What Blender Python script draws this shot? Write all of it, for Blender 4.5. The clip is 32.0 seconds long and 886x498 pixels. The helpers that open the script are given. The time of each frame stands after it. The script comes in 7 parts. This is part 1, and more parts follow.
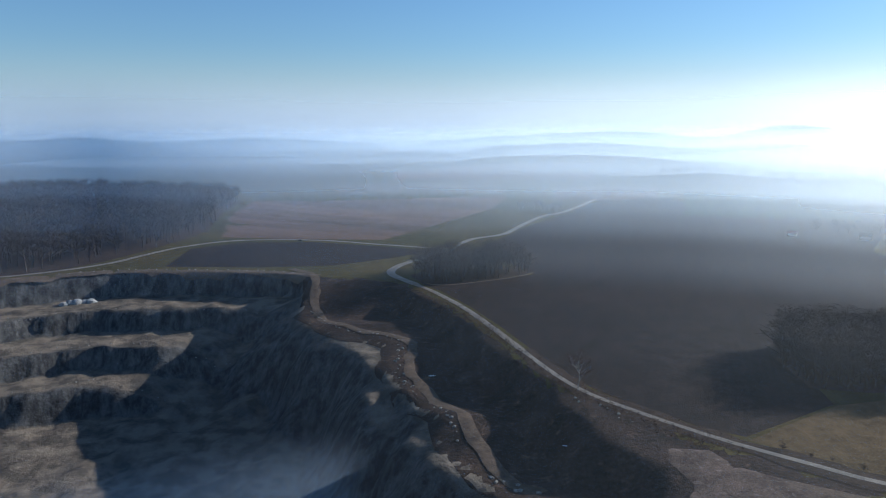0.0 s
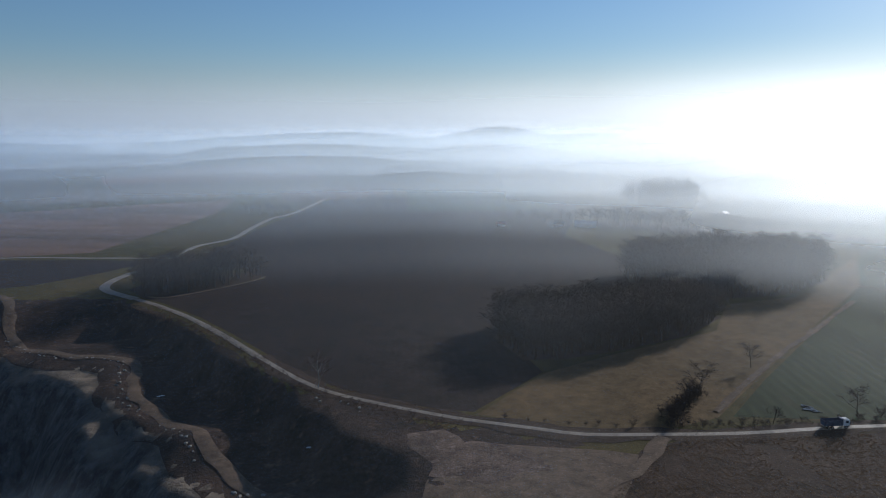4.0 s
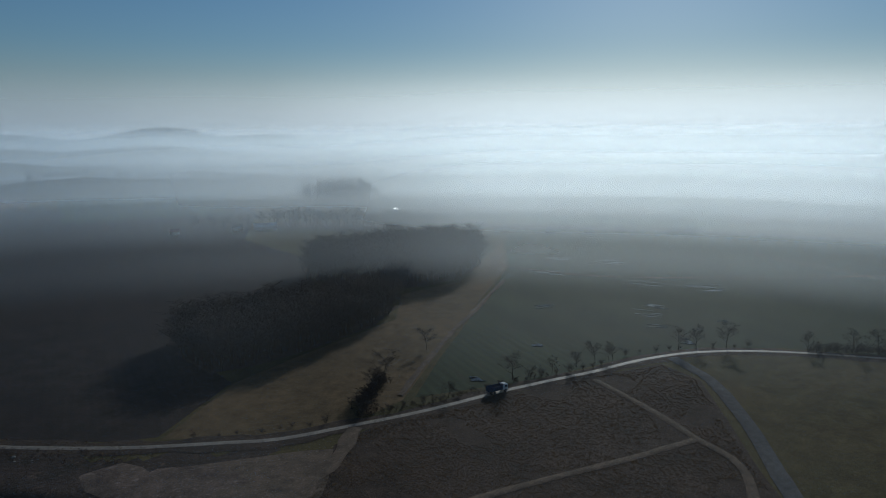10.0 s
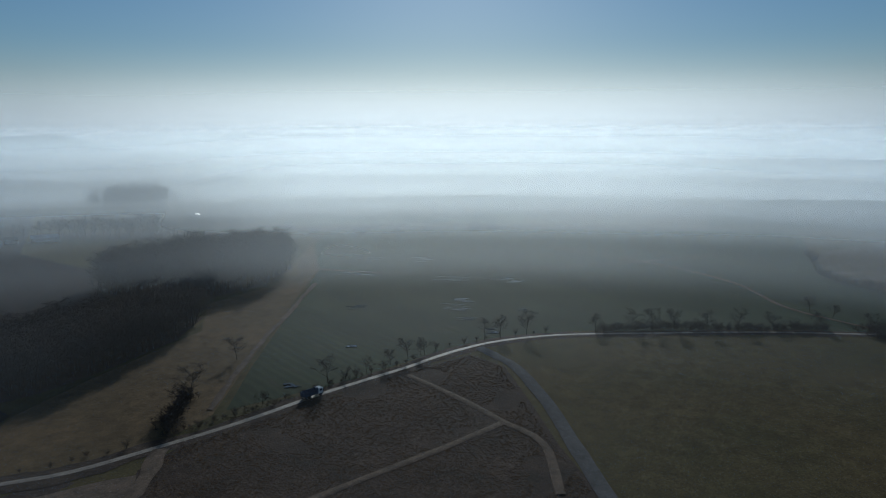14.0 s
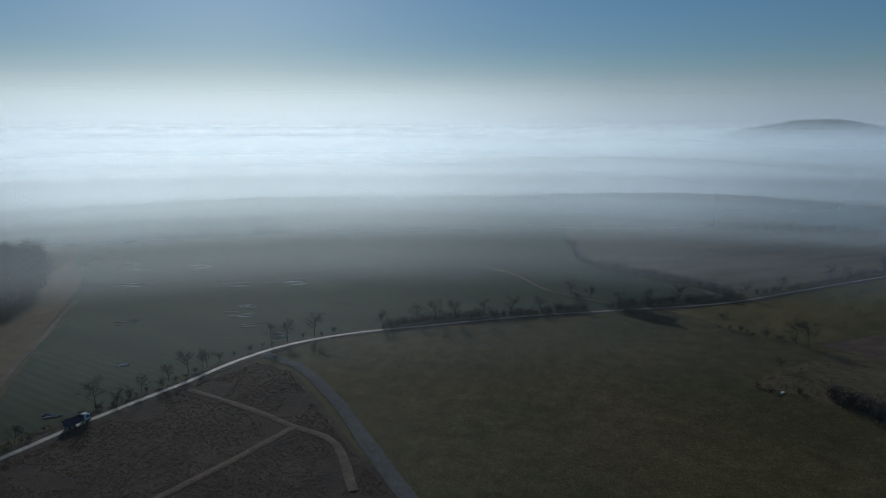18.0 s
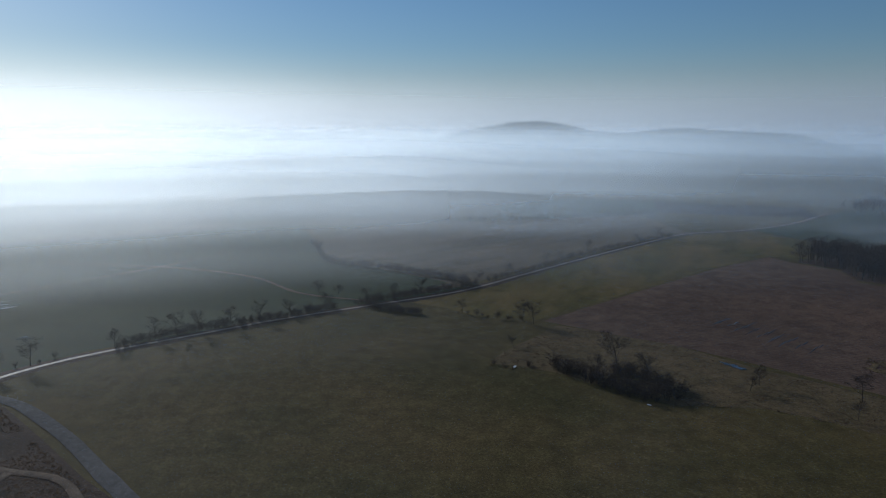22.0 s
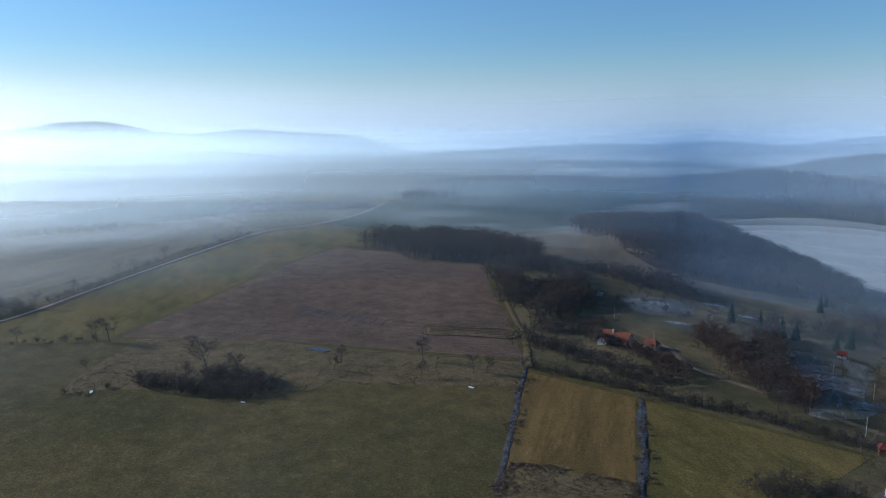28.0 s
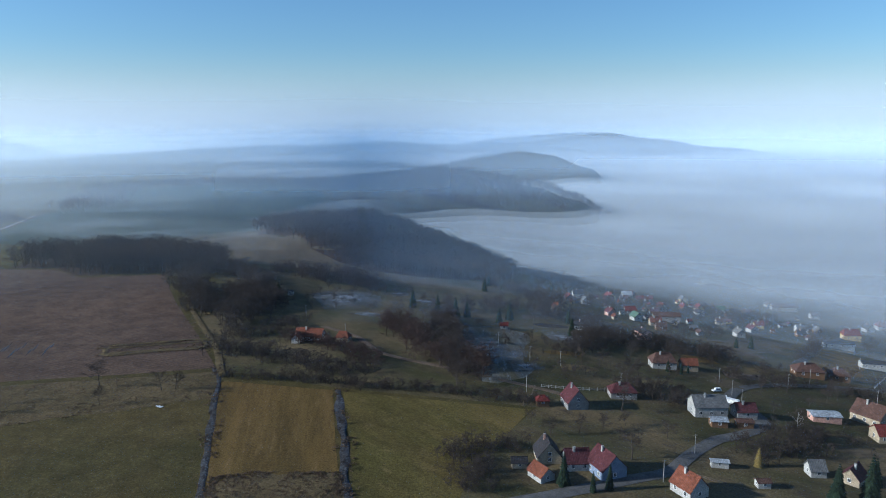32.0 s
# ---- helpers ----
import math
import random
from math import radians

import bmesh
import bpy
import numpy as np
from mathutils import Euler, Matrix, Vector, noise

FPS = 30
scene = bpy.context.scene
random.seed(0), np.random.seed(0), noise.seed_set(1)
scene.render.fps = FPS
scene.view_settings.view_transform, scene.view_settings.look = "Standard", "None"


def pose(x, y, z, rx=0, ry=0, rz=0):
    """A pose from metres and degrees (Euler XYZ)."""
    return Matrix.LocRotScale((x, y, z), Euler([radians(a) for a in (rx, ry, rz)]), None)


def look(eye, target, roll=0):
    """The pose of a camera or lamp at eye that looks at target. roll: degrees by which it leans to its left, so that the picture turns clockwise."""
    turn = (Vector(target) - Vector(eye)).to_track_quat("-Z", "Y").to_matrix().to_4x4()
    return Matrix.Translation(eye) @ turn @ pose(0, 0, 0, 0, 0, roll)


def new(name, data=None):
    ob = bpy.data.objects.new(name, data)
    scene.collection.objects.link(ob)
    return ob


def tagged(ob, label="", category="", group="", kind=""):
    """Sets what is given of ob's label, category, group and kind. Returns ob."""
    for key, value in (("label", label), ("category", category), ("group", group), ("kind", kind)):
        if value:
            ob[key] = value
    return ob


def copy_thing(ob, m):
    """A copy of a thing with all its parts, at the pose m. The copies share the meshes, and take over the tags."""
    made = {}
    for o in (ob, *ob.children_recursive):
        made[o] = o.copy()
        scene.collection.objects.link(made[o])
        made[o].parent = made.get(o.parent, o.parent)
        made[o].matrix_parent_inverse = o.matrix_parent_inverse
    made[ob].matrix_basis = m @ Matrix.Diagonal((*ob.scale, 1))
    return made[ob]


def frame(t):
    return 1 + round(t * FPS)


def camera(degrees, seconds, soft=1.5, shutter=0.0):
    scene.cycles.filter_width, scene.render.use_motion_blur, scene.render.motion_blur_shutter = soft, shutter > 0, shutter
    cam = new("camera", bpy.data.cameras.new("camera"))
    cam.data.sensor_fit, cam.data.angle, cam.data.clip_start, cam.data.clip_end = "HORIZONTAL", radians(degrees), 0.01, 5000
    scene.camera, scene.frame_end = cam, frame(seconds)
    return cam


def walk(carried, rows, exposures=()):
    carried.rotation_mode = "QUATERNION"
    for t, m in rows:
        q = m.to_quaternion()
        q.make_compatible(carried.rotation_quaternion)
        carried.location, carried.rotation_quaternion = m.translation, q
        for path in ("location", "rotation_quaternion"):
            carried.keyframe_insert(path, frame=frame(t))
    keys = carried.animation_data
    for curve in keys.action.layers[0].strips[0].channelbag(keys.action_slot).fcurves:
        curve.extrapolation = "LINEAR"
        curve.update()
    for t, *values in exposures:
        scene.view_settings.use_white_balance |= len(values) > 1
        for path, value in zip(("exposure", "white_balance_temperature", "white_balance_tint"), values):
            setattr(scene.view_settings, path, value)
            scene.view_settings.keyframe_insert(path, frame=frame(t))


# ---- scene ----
cam = camera(64.46, 32.0, soft=1.0)
scene.cycles.transparent_max_bounces = 32
# the clip's camera: seconds, stops, kelvin, tint
EXPOSURES = [(0, 0.5, 5410, 9), (3.5, -0.05, 5560, 11), (6, -0.38, 6230, 14), (7, -0.75, 5880, 6), (9, -1.05, 5430, 3), (13, -0.95, 5380, 3), (19, -1.1, 5330, 4), (20, -0.95, 5330, 4), (21, -0.67, 5860, 13), (22, -0.57, 5470, 9), (23, -0.32, 5320, 6), (25, 0.05, 5320, 7), (28, 0.45, 5270, 7), (32, 0.6, 5270, 6)]
# The path: seconds, heading (degrees, left positive), drift east, north, up in metres
UNIT = 1.65            # metres in one unit of the plan, in which the land and its things are laid out below
EYE_HEIGHT = 72.0 * UNIT
TILT, LEAN = -9.46, 0.18
PATH = [
    (0, 0.01, 0.00, 0.00, -0.00),
    (1, -5.66, 0.04, -0.05, -0.05),
    (2, -11.28, 0.14, -0.16, -0.08),
    (3, -16.68, 0.22, -0.11, -0.15),
    (3.5, -19.30, 0.31, -0.13, -0.11),
    (5.5, -29.11, 0.52, -0.52, -0.11),
    (6, -31.41, 0.57, -0.54, -0.05),
    (7, -35.75, 0.66, -0.50, 0.08),
    (8, -39.84, 0.78, -0.63, 0.32),
    (9, -43.82, 0.80, -0.79, 0.56),
    (10, -47.66, 0.79, -0.97, 0.76),
    (11, -51.49, 0.70, -1.27, 1.00),
    (12, -55.38, 0.45, -1.66, 1.35),
    (13, -59.23, 0.32, -2.25, 1.51),
    (14, -63.11, 0.25, -2.90, 1.41),
    (14.5, -65.04, 0.26, -3.25, 1.39),
    (16.5, -73.61, 0.48, -4.74, 1.14),
    (17, -75.83, 0.48, -5.04, 1.11),
    (18, -80.49, 0.24, -5.57, 1.11),
    (19, -85.23, 0.15, -5.88, 1.16),
    (20, -90.55, 0.08, -5.84, 1.12),
    (21, -95.92, -0.26, -5.76, 0.95),
    (22, -101.31, -0.43, -5.33, 0.69),
    (23, -106.63, -0.49, -4.95, 0.69),
    (24, -112.13, -0.55, -5.13, 0.64),
    (25, -117.71, -0.98, -5.68, 0.36),
    (25.5, -120.53, -1.11, -5.85, 0.10),
    (27.5, -131.94, -1.15, -6.14, -0.90),
    (28, -134.94, -1.03, -6.22, -0.86),
    (29, -141.21, -0.88, -6.29, -0.48),
    (30, -147.53, -1.24, -6.08, -0.48),
    (31, -154.18, -1.47, -5.96, -1.17),
    (32, -160.35, -1.35, -5.96, -1.79),
]
rows = [(t, pose(x, y, EYE_HEIGHT + z, 90 + TILT, LEAN, yaw)) for t, yaw, x, y, z in PATH]
walk(cam, rows, EXPOSURES)


# ---- world and sun ----
SUN_HEADING, SUN_HEIGHT = 64.0, 20.0      # degrees east of north, degrees above the horizon
SUN_WAY = Vector((math.sin(radians(SUN_HEADING)) * math.cos(radians(SUN_HEIGHT)),
                  math.cos(radians(SUN_HEADING)) * math.cos(radians(SUN_HEIGHT)), math.sin(radians(SUN_HEIGHT))))
world = bpy.data.worlds.new("winter_sky")
scene.world = world
world.use_nodes = True
wn = world.node_tree.nodes
sky = wn.new("ShaderNodeTexSky")
sky.sky_type, sky.sun_disc = "NISHITA", False
sky.sun_elevation, sky.sun_rotation = radians(SUN_HEIGHT), radians(SUN_HEADING)
sky.altitude, sky.air_density, sky.dust_density, sky.ozone_density = 300, 1.2, 0.3, 4.6
wn["Background"].inputs["Strength"].default_value = 0.08
world.node_tree.links.new(sky.outputs["Color"], wn["Background"].inputs["Color"])
sun = new("sun", bpy.data.lights.new("sun", "SUN"))
sun.data.energy, sun.data.angle, sun.data.color = 5.0, radians(0.6), (1.0, 0.91, 0.78)
sun.matrix_world = look(SUN_WAY * 300, (0, 0, 0))


# ---- materials ----
def nodes_of(name):
    m = bpy.data.materials.new(name)
    m.use_nodes = True
    nt = m.node_tree
    return m, nt, nt.nodes["Principled BSDF"]


def add(nt, kind, **values):
    n = nt.nodes.new(kind)
    for key, value in values.items():
        n.inputs[key.replace("_", " ").title()].default_value = value
    return n


def noise_of(nt, where, scale, detail=4.0, rough=0.6):
    n = nt.nodes.new("ShaderNodeTexNoise")
    n.inputs["Scale"].default_value, n.inputs["Detail"].default_value, n.inputs["Roughness"].default_value = scale, detail, rough
    nt.links.new(where, n.inputs["Vector"])
    return n.outputs["Fac"]


def spread(nt, value, low, high):
    n = nt.nodes.new("ShaderNodeMapRange")
    n.inputs["From Min"].default_value, n.inputs["From Max"].default_value = low, high
    nt.links.new(value, n.inputs["Value"])
    return n.outputs["Result"]


def blend(nt, fac, a, b, how="MIX"):
    n = nt.nodes.new("ShaderNodeMix")
    n.data_type, n.blend_type = "RGBA", how
    for socket, value in ((n.inputs[0], fac), (n.inputs[6], a), (n.inputs[7], b)):
        if isinstance(value, (tuple, list)):
            socket.default_value = (*value, 1.0)
        elif isinstance(value, (int, float)):
            socket.default_value = value
        else:
            nt.links.new(value, socket)
    return n.outputs[2]


def surface(name, a, b, c, large, small, rough=0.85, bump=0.3, bump_size=0.2, metal=0.0, world_space=True, rows=None, c_from=0.55, stretch=None, shine=0.04):
    """Colour a to b over patches of size large, c in specks of size small (metres), relief of the small size.
    rows: (width, heading, depth) of furrows; stretch: drawn out along a heading, times."""
    m, nt, bsdf = nodes_of(name)
    if world_space:
        where = nt.nodes.new("ShaderNodeNewGeometry").outputs["Position"]
    else:
        where = nt.nodes.new("ShaderNodeTexCoord").outputs["Object"]
    if world_space:
        large, small = large * UNIT, small * 1.3
    plain = where
    if stretch:
        mp = nt.nodes.new("ShaderNodeMapping")
        mp.vector_type = "TEXTURE"
        mp.inputs["Rotation"].default_value = (0, 0, radians(stretch[0]))
        mp.inputs["Scale"].default_value = (1.0, stretch[1], 1.0)
        nt.links.new(where, mp.inputs["Vector"])
        where = mp.outputs["Vector"]
    f1 = spread(nt, noise_of(nt, where, 1.0 / large, 5.0, 0.62), 0.36, 0.64)
    f2 = spread(nt, noise_of(nt, where, 1.0 / small, 6.0, 0.7), c_from, c_from + 0.22)
    col = blend(nt, f2, blend(nt, f1, a, b), c)
    fine = noise_of(nt, plain, 0.6 / bump_size, 5.0, 0.75)
    mottle = noise_of(nt, where, 1.0 / (small * 3.5), 5.0, 0.75)
    col = blend(nt, 0.62, col, blend(nt, spread(nt, mottle, 0.33, 0.67), (0.45, 0.45, 0.45), (1.25, 1.25, 1.25)), "MULTIPLY")
    col = blend(nt, 0.7, col, blend(nt, spread(nt, fine, 0.34, 0.66), (0.28, 0.28, 0.28), (1.3, 1.3, 1.3)), "MULTIPLY")
    height = fine
    if rows:
        mp = nt.nodes.new("ShaderNodeMapping")
        mp.inputs["Rotation"].default_value = (0, 0, radians(rows[1]))
        nt.links.new(plain, mp.inputs["Vector"])
        w = nt.nodes.new("ShaderNodeTexWave")
        w.inputs["Scale"].default_value, w.inputs["Distortion"].default_value = 0.314 / rows[0], 1.6
        w.inputs["Detail"].default_value, w.inputs["Detail Scale"].default_value = 3.0, 0.4
        nt.links.new(mp.outputs["Vector"], w.inputs["Vector"])
        col = blend(nt, spread(nt, w.outputs["Fac"], 0.25, 0.9), blend(nt, rows[2], col, (0.0, 0.0, 0.0)), col)
    bp = nt.nodes.new("ShaderNodeBump")
    bp.inputs["Strength"].default_value, bp.inputs["Distance"].default_value = bump, bump_size
    nt.links.new(height, bp.inputs["Height"])
    nt.links.new(bp.outputs["Normal"], bsdf.inputs["Normal"])
    nt.links.new(col, bsdf.inputs["Base Color"])
    bsdf.inputs["Roughness"].default_value, bsdf.inputs["Metallic"].default_value = rough, metal
    bsdf.inputs["Specular IOR Level"].default_value = shine
    return m


M = {}
M["meadow"] = surface("meadow_grass", (0.056, 0.050, 0.016), (0.088, 0.066, 0.023), (0.132, 0.096, 0.042), 55, 2.2, bump=0.6, bump_size=0.5)
M["field_brown"] = surface("ploughed_soil", (0.090, 0.058, 0.040), (0.125, 0.082, 0.056), (0.155, 0.11, 0.076), 60, 3.0, bump=0.8, bump_size=0.7, rows=(3.2, 38, 0.14))
M["field_dark"] = surface("dark_wet_soil", (0.026, 0.0195, 0.017), (0.038, 0.028, 0.023), (0.052, 0.040, 0.032), 70, 2.5, bump=0.8, bump_size=0.6, rows=(4.0, 20, 0.10))
M["field_red"] = surface("reddish_stubble", (0.17, 0.105, 0.074), (0.11, 0.072, 0.052), (0.20, 0.14, 0.105), 90, 9.0, stretch=(65, 6))
M["field_green"] = surface("winter_crop", (0.028, 0.045, 0.019), (0.040, 0.056, 0.025), (0.066, 0.070, 0.036), 70, 6.0, stretch=(-25, 5), rows=(5.5, 25, 0.22))
M["field_pale"] = surface("pale_dry_field", (0.12, 0.092, 0.058), (0.088, 0.07, 0.044), (0.15, 0.115, 0.075), 60, 5.0, stretch=(30, 5))
M["strip_grass"] = surface("striped_meadow", (0.150, 0.094, 0.030), (0.092, 0.062, 0.018), (0.185, 0.122, 0.052), 25, 1.8, stretch=(30, 9), bump=0.7, bump_size=0.45)
M["slope_grass"] = surface("sunlit_slope_grass", (0.072, 0.064, 0.016), (0.118, 0.086, 0.027), (0.15, 0.11, 0.045), 26, 3.0, bump=0.6, bump_size=0.5, stretch=(60, 3))
M["stubble"] = surface("dry_beige_grass", (0.132, 0.088, 0.040), (0.096, 0.066, 0.030), (0.170, 0.118, 0.058), 30, 1.6, bump=0.6, bump_size=0.4)
M["dry_strip"] = surface("dead_long_grass", (0.120, 0.088, 0.043), (0.088, 0.067, 0.031), (0.160, 0.118, 0.063), 12, 1.5, bump=0.8, bump_size=0.5)
M["litter"] = surface("leaf_litter", (0.045, 0.032, 0.024), (0.065, 0.045, 0.032), (0.09, 0.066, 0.048), 9, 1.2, bump=0.9, bump_size=0.5)
M["garden"] = surface("village_gardens", (0.050, 0.050, 0.020), (0.118, 0.088, 0.046), (0.050, 0.039, 0.028), 16, 6.0, bump=0.7, bump_size=0.5, c_from=0.52, stretch=(68, 2))
M["frost_rows"] = surface("frosty_meadow", (0.155, 0.155, 0.145), (0.085, 0.075, 0.048), (0.27, 0.29, 0.32), 9, 1.6, bump=0.5, bump_size=0.4, stretch=(20, 7))
M["frost"] = surface("frosted_grass", (0.27, 0.29, 0.33), (0.13, 0.13, 0.125), (0.38, 0.41, 0.46), 7, 1.3, bump=0.5, bump_size=0.4)
M["ditch"] = surface("frosty_ditch", (0.040, 0.036, 0.034), (0.075, 0.078, 0.088), (0.15, 0.16, 0.18), 2.5, 0.8, bump=1.0, bump_size=0.6)
M["scrub"] = surface("brown_scrub", (0.036, 0.025, 0.019), (0.066, 0.044, 0.031), (0.11, 0.076, 0.052), 14, 3.0, bump=1.0, bump_size=0.6)
M["rock"] = surface("quarry_rock", (0.075, 0.068, 0.06), (0.045, 0.041, 0.038), (0.13, 0.118, 0.10), 14, 3.4, bump=1.0, bump_size=1.6)
# flat ledges of the quarry carry pale dust, steep faces show streaked stone
_m, _nt, _b = M["rock"], M["rock"].node_tree, M["rock"].node_tree.nodes["Principled BSDF"]
_was = _b.inputs["Base Color"].links[0].from_socket
_geo = _nt.nodes.new("ShaderNodeNewGeometry")
_sep = _nt.nodes.new("ShaderNodeSeparateXYZ")
_nt.links.new(_geo.outputs["Normal"], _sep.inputs[0])
_map = _nt.nodes.new("ShaderNodeMapping")
_map.inputs["Scale"].default_value = (1.0, 1.0, 0.12)
_nt.links.new(_geo.outputs["Position"], _map.inputs["Vector"])
_streak = blend(_nt, spread(_nt, noise_of(_nt, _map.outputs["Vector"], 0.16, 6.0, 0.68), 0.40, 0.68), (0.026, 0.025, 0.025), (0.17, 0.16, 0.145))
_dust = blend(_nt, spread(_nt, noise_of(_nt, _geo.outputs["Position"], 0.07, 4.0, 0.6), 0.4, 0.6), (0.20, 0.158, 0.115), (0.082, 0.068, 0.053))
_steep = blend(_nt, 0.7, _was, _streak)
_nt.links.new(blend(_nt, spread(_nt, _sep.outputs["Z"], 0.80, 0.97), _steep, _dust), _b.inputs["Base Color"])
M["gravel"] = surface("gravel_road", (0.215, 0.182, 0.142), (0.145, 0.12, 0.093), (0.29, 0.255, 0.205), 8, 1.1, rough=0.66, bump=0.4, bump_size=0.15, shine=0.22)
M["bank"] = surface("dark_bank_soil", (0.034, 0.026, 0.022), (0.062, 0.042, 0.031), (0.17, 0.105, 0.068), 16, 5.0, bump=1.0, bump_size=1.0, c_from=0.56)
M["asphalt"] = surface("old_asphalt", (0.085, 0.083, 0.082), (0.11, 0.107, 0.103), (0.14, 0.135, 0.13), 10, 0.6, rough=0.9, bump=0.2, bump_size=0.1)
M["pale_soil"] = surface("pale_pinkish_soil", (0.085, 0.06, 0.046), (0.15, 0.11, 0.085), (0.26, 0.205, 0.17), 9, 3.0, bump=0.9, bump_size=0.5)
M["dirt"] = surface("dirt_track", (0.145, 0.105, 0.074), (0.095, 0.07, 0.05), (0.21, 0.165, 0.12), 6, 0.8, bump=0.6, bump_size=0.3)
M["bark"] = surface("bare_wood", (0.062, 0.050, 0.042), (0.088, 0.070, 0.058), (0.12, 0.10, 0.082), 3, 0.5, world_space=False)
M["twig"] = surface("bare_twigs", (0.044, 0.034, 0.028), (0.062, 0.048, 0.039), (0.085, 0.067, 0.053), 6, 0.6)


for key, tint in {"wall_white": (0.40, 0.39, 0.365), "wall_cream": (0.36, 0.30, 0.21), "wall_grey": (0.27, 0.26, 0.245), "wall_blue": (0.20, 0.25, 0.34), "wall_yellow": (0.48, 0.36, 0.17), "wall_pink": (0.55, 0.33, 0.26), "wall_wood": (0.16, 0.095, 0.055)}.items():
    M[key] = surface(key + "_render", tint, tuple(c * 0.86 for c in tint), tuple(c * 0.66 for c in tint), 2.5, 0.5, rough=0.9, bump=0.15, bump_size=0.08, world_space=False)
for key, tint in {"roof_red": (0.16, 0.038, 0.032), "roof_burgundy": (0.10, 0.036, 0.040), "roof_orange": (0.20, 0.072, 0.042), "roof_brown": (0.12, 0.07, 0.055), "roof_dark": (0.045, 0.042, 0.045), "roof_grey": (0.17, 0.17, 0.17), "roof_pale": (0.40, 0.43, 0.46), "roof_green": (0.10, 0.16, 0.11)}.items():
    M[key] = surface(key + "_tiles", tint, tuple(c * 0.8 for c in tint), tuple(c * 0.55 + 0.02 for c in tint), 2.2, 0.45, rough=0.65 if key != "roof_pale" else 0.4, bump=0.5, bump_size=0.3, world_space=False, rows=(0.35, 0, 0.25))
M["wood"] = surface("weathered_wood", (0.13, 0.10, 0.075), (0.18, 0.145, 0.11), (0.08, 0.06, 0.045), 1.5, 0.3, world_space=False)
M["concrete"] = surface("concrete", (0.36, 0.35, 0.33), (0.28, 0.27, 0.25), (0.20, 0.19, 0.18), 1.5, 0.3, world_space=False)
M["stone"] = surface("limestone_block", (0.30, 0.28, 0.24), (0.20, 0.185, 0.165), (0.40, 0.38, 0.33), 0.8, 0.25, bump=0.8, bump_size=0.2, world_space=False)
M["needles"] = surface("conifer_needles", (0.010, 0.018, 0.011), (0.016, 0.026, 0.014), (0.028, 0.038, 0.020), 1.5, 0.4, world_space=False)
M["gold_needles"] = surface("yellow_cypress", (0.16, 0.12, 0.04), (0.12, 0.09, 0.03), (0.20, 0.16, 0.06), 1.0, 0.3, world_space=False)
M["birch"] = surface("birch_bark", (0.34, 0.32, 0.29), (0.26, 0.245, 0.22), (0.08, 0.07, 0.06), 0.8, 0.3, world_space=False)
M["reddish_twig"] = surface("reddish_twigs", (0.054, 0.033, 0.026), (0.074, 0.047, 0.036), (0.10, 0.068, 0.050), 4, 0.6)
M["tuft"] = surface("dead_grass_blades", (0.115, 0.080, 0.054), (0.070, 0.049, 0.034), (0.20, 0.155, 0.112), 4, 0.7)
_nt = M["tuft"].node_tree
_thin = _nt.nodes.new("ShaderNodeBsdfTranslucent")
_thin.inputs["Color"].default_value = (0.15, 0.105, 0.068, 1)
_mix = _nt.nodes.new("ShaderNodeMixShader")
_mix.inputs[0].default_value = 0.5
_nt.links.new(_nt.nodes["Principled BSDF"].outputs[0], _mix.inputs[1])
_nt.links.new(_thin.outputs[0], _mix.inputs[2])
_nt.links.new(_mix.outputs[0], _nt.nodes["Material Output"].inputs["Surface"])
M["paint_blue"] = surface("blue_truck_paint", (0.020, 0.055, 0.11), (0.024, 0.062, 0.12), (0.10, 0.10, 0.09), 1.2, 0.2, rough=0.4, bump=0.05, world_space=False)
M["paint_white"] = surface("white_vehicle_paint", (0.72, 0.72, 0.70), (0.66, 0.66, 0.64), (0.45, 0.42, 0.38), 1.5, 0.2, rough=0.35, bump=0.03, world_space=False)
M["rubber"] = surface("tyre_rubber", (0.02, 0.02, 0.02), (0.03, 0.028, 0.026), (0.06, 0.05, 0.04), 0.4, 0.1, rough=0.9, world_space=False)
M["steel"] = surface("dull_steel", (0.30, 0.30, 0.31), (0.24, 0.24, 0.25), (0.18, 0.15, 0.12), 0.6, 0.15, rough=0.45, metal=0.8, bump=0.1, world_space=False)


def clear_glass():
    m, nt, bsdf = nodes_of("window_glass")
    bsdf.inputs["Base Color"].default_value = (0.03, 0.035, 0.04, 1)
    bsdf.inputs["Roughness"].default_value, bsdf.inputs["IOR"].default_value = 0.05, 1.5
    return m


def still_water(name, tint, rough):
    m, nt, bsdf = nodes_of(name)
    where = nt.nodes.new("ShaderNodeNewGeometry").outputs["Position"]
    bp = nt.nodes.new("ShaderNodeBump")
    bp.inputs["Strength"].default_value, bp.inputs["Distance"].default_value = 0.05, 0.05
    nt.links.new(noise_of(nt, where, 3.0), bp.inputs["Height"])
    nt.links.new(bp.outputs["Normal"], bsdf.inputs["Normal"])
    nt.links.new(blend(nt, noise_of(nt, where, 0.4), tint, tuple(c * 0.6 for c in tint)), bsdf.inputs["Base Color"])
    bsdf.inputs["Roughness"].default_value, bsdf.inputs["IOR"].default_value = rough, 1.33
    return m


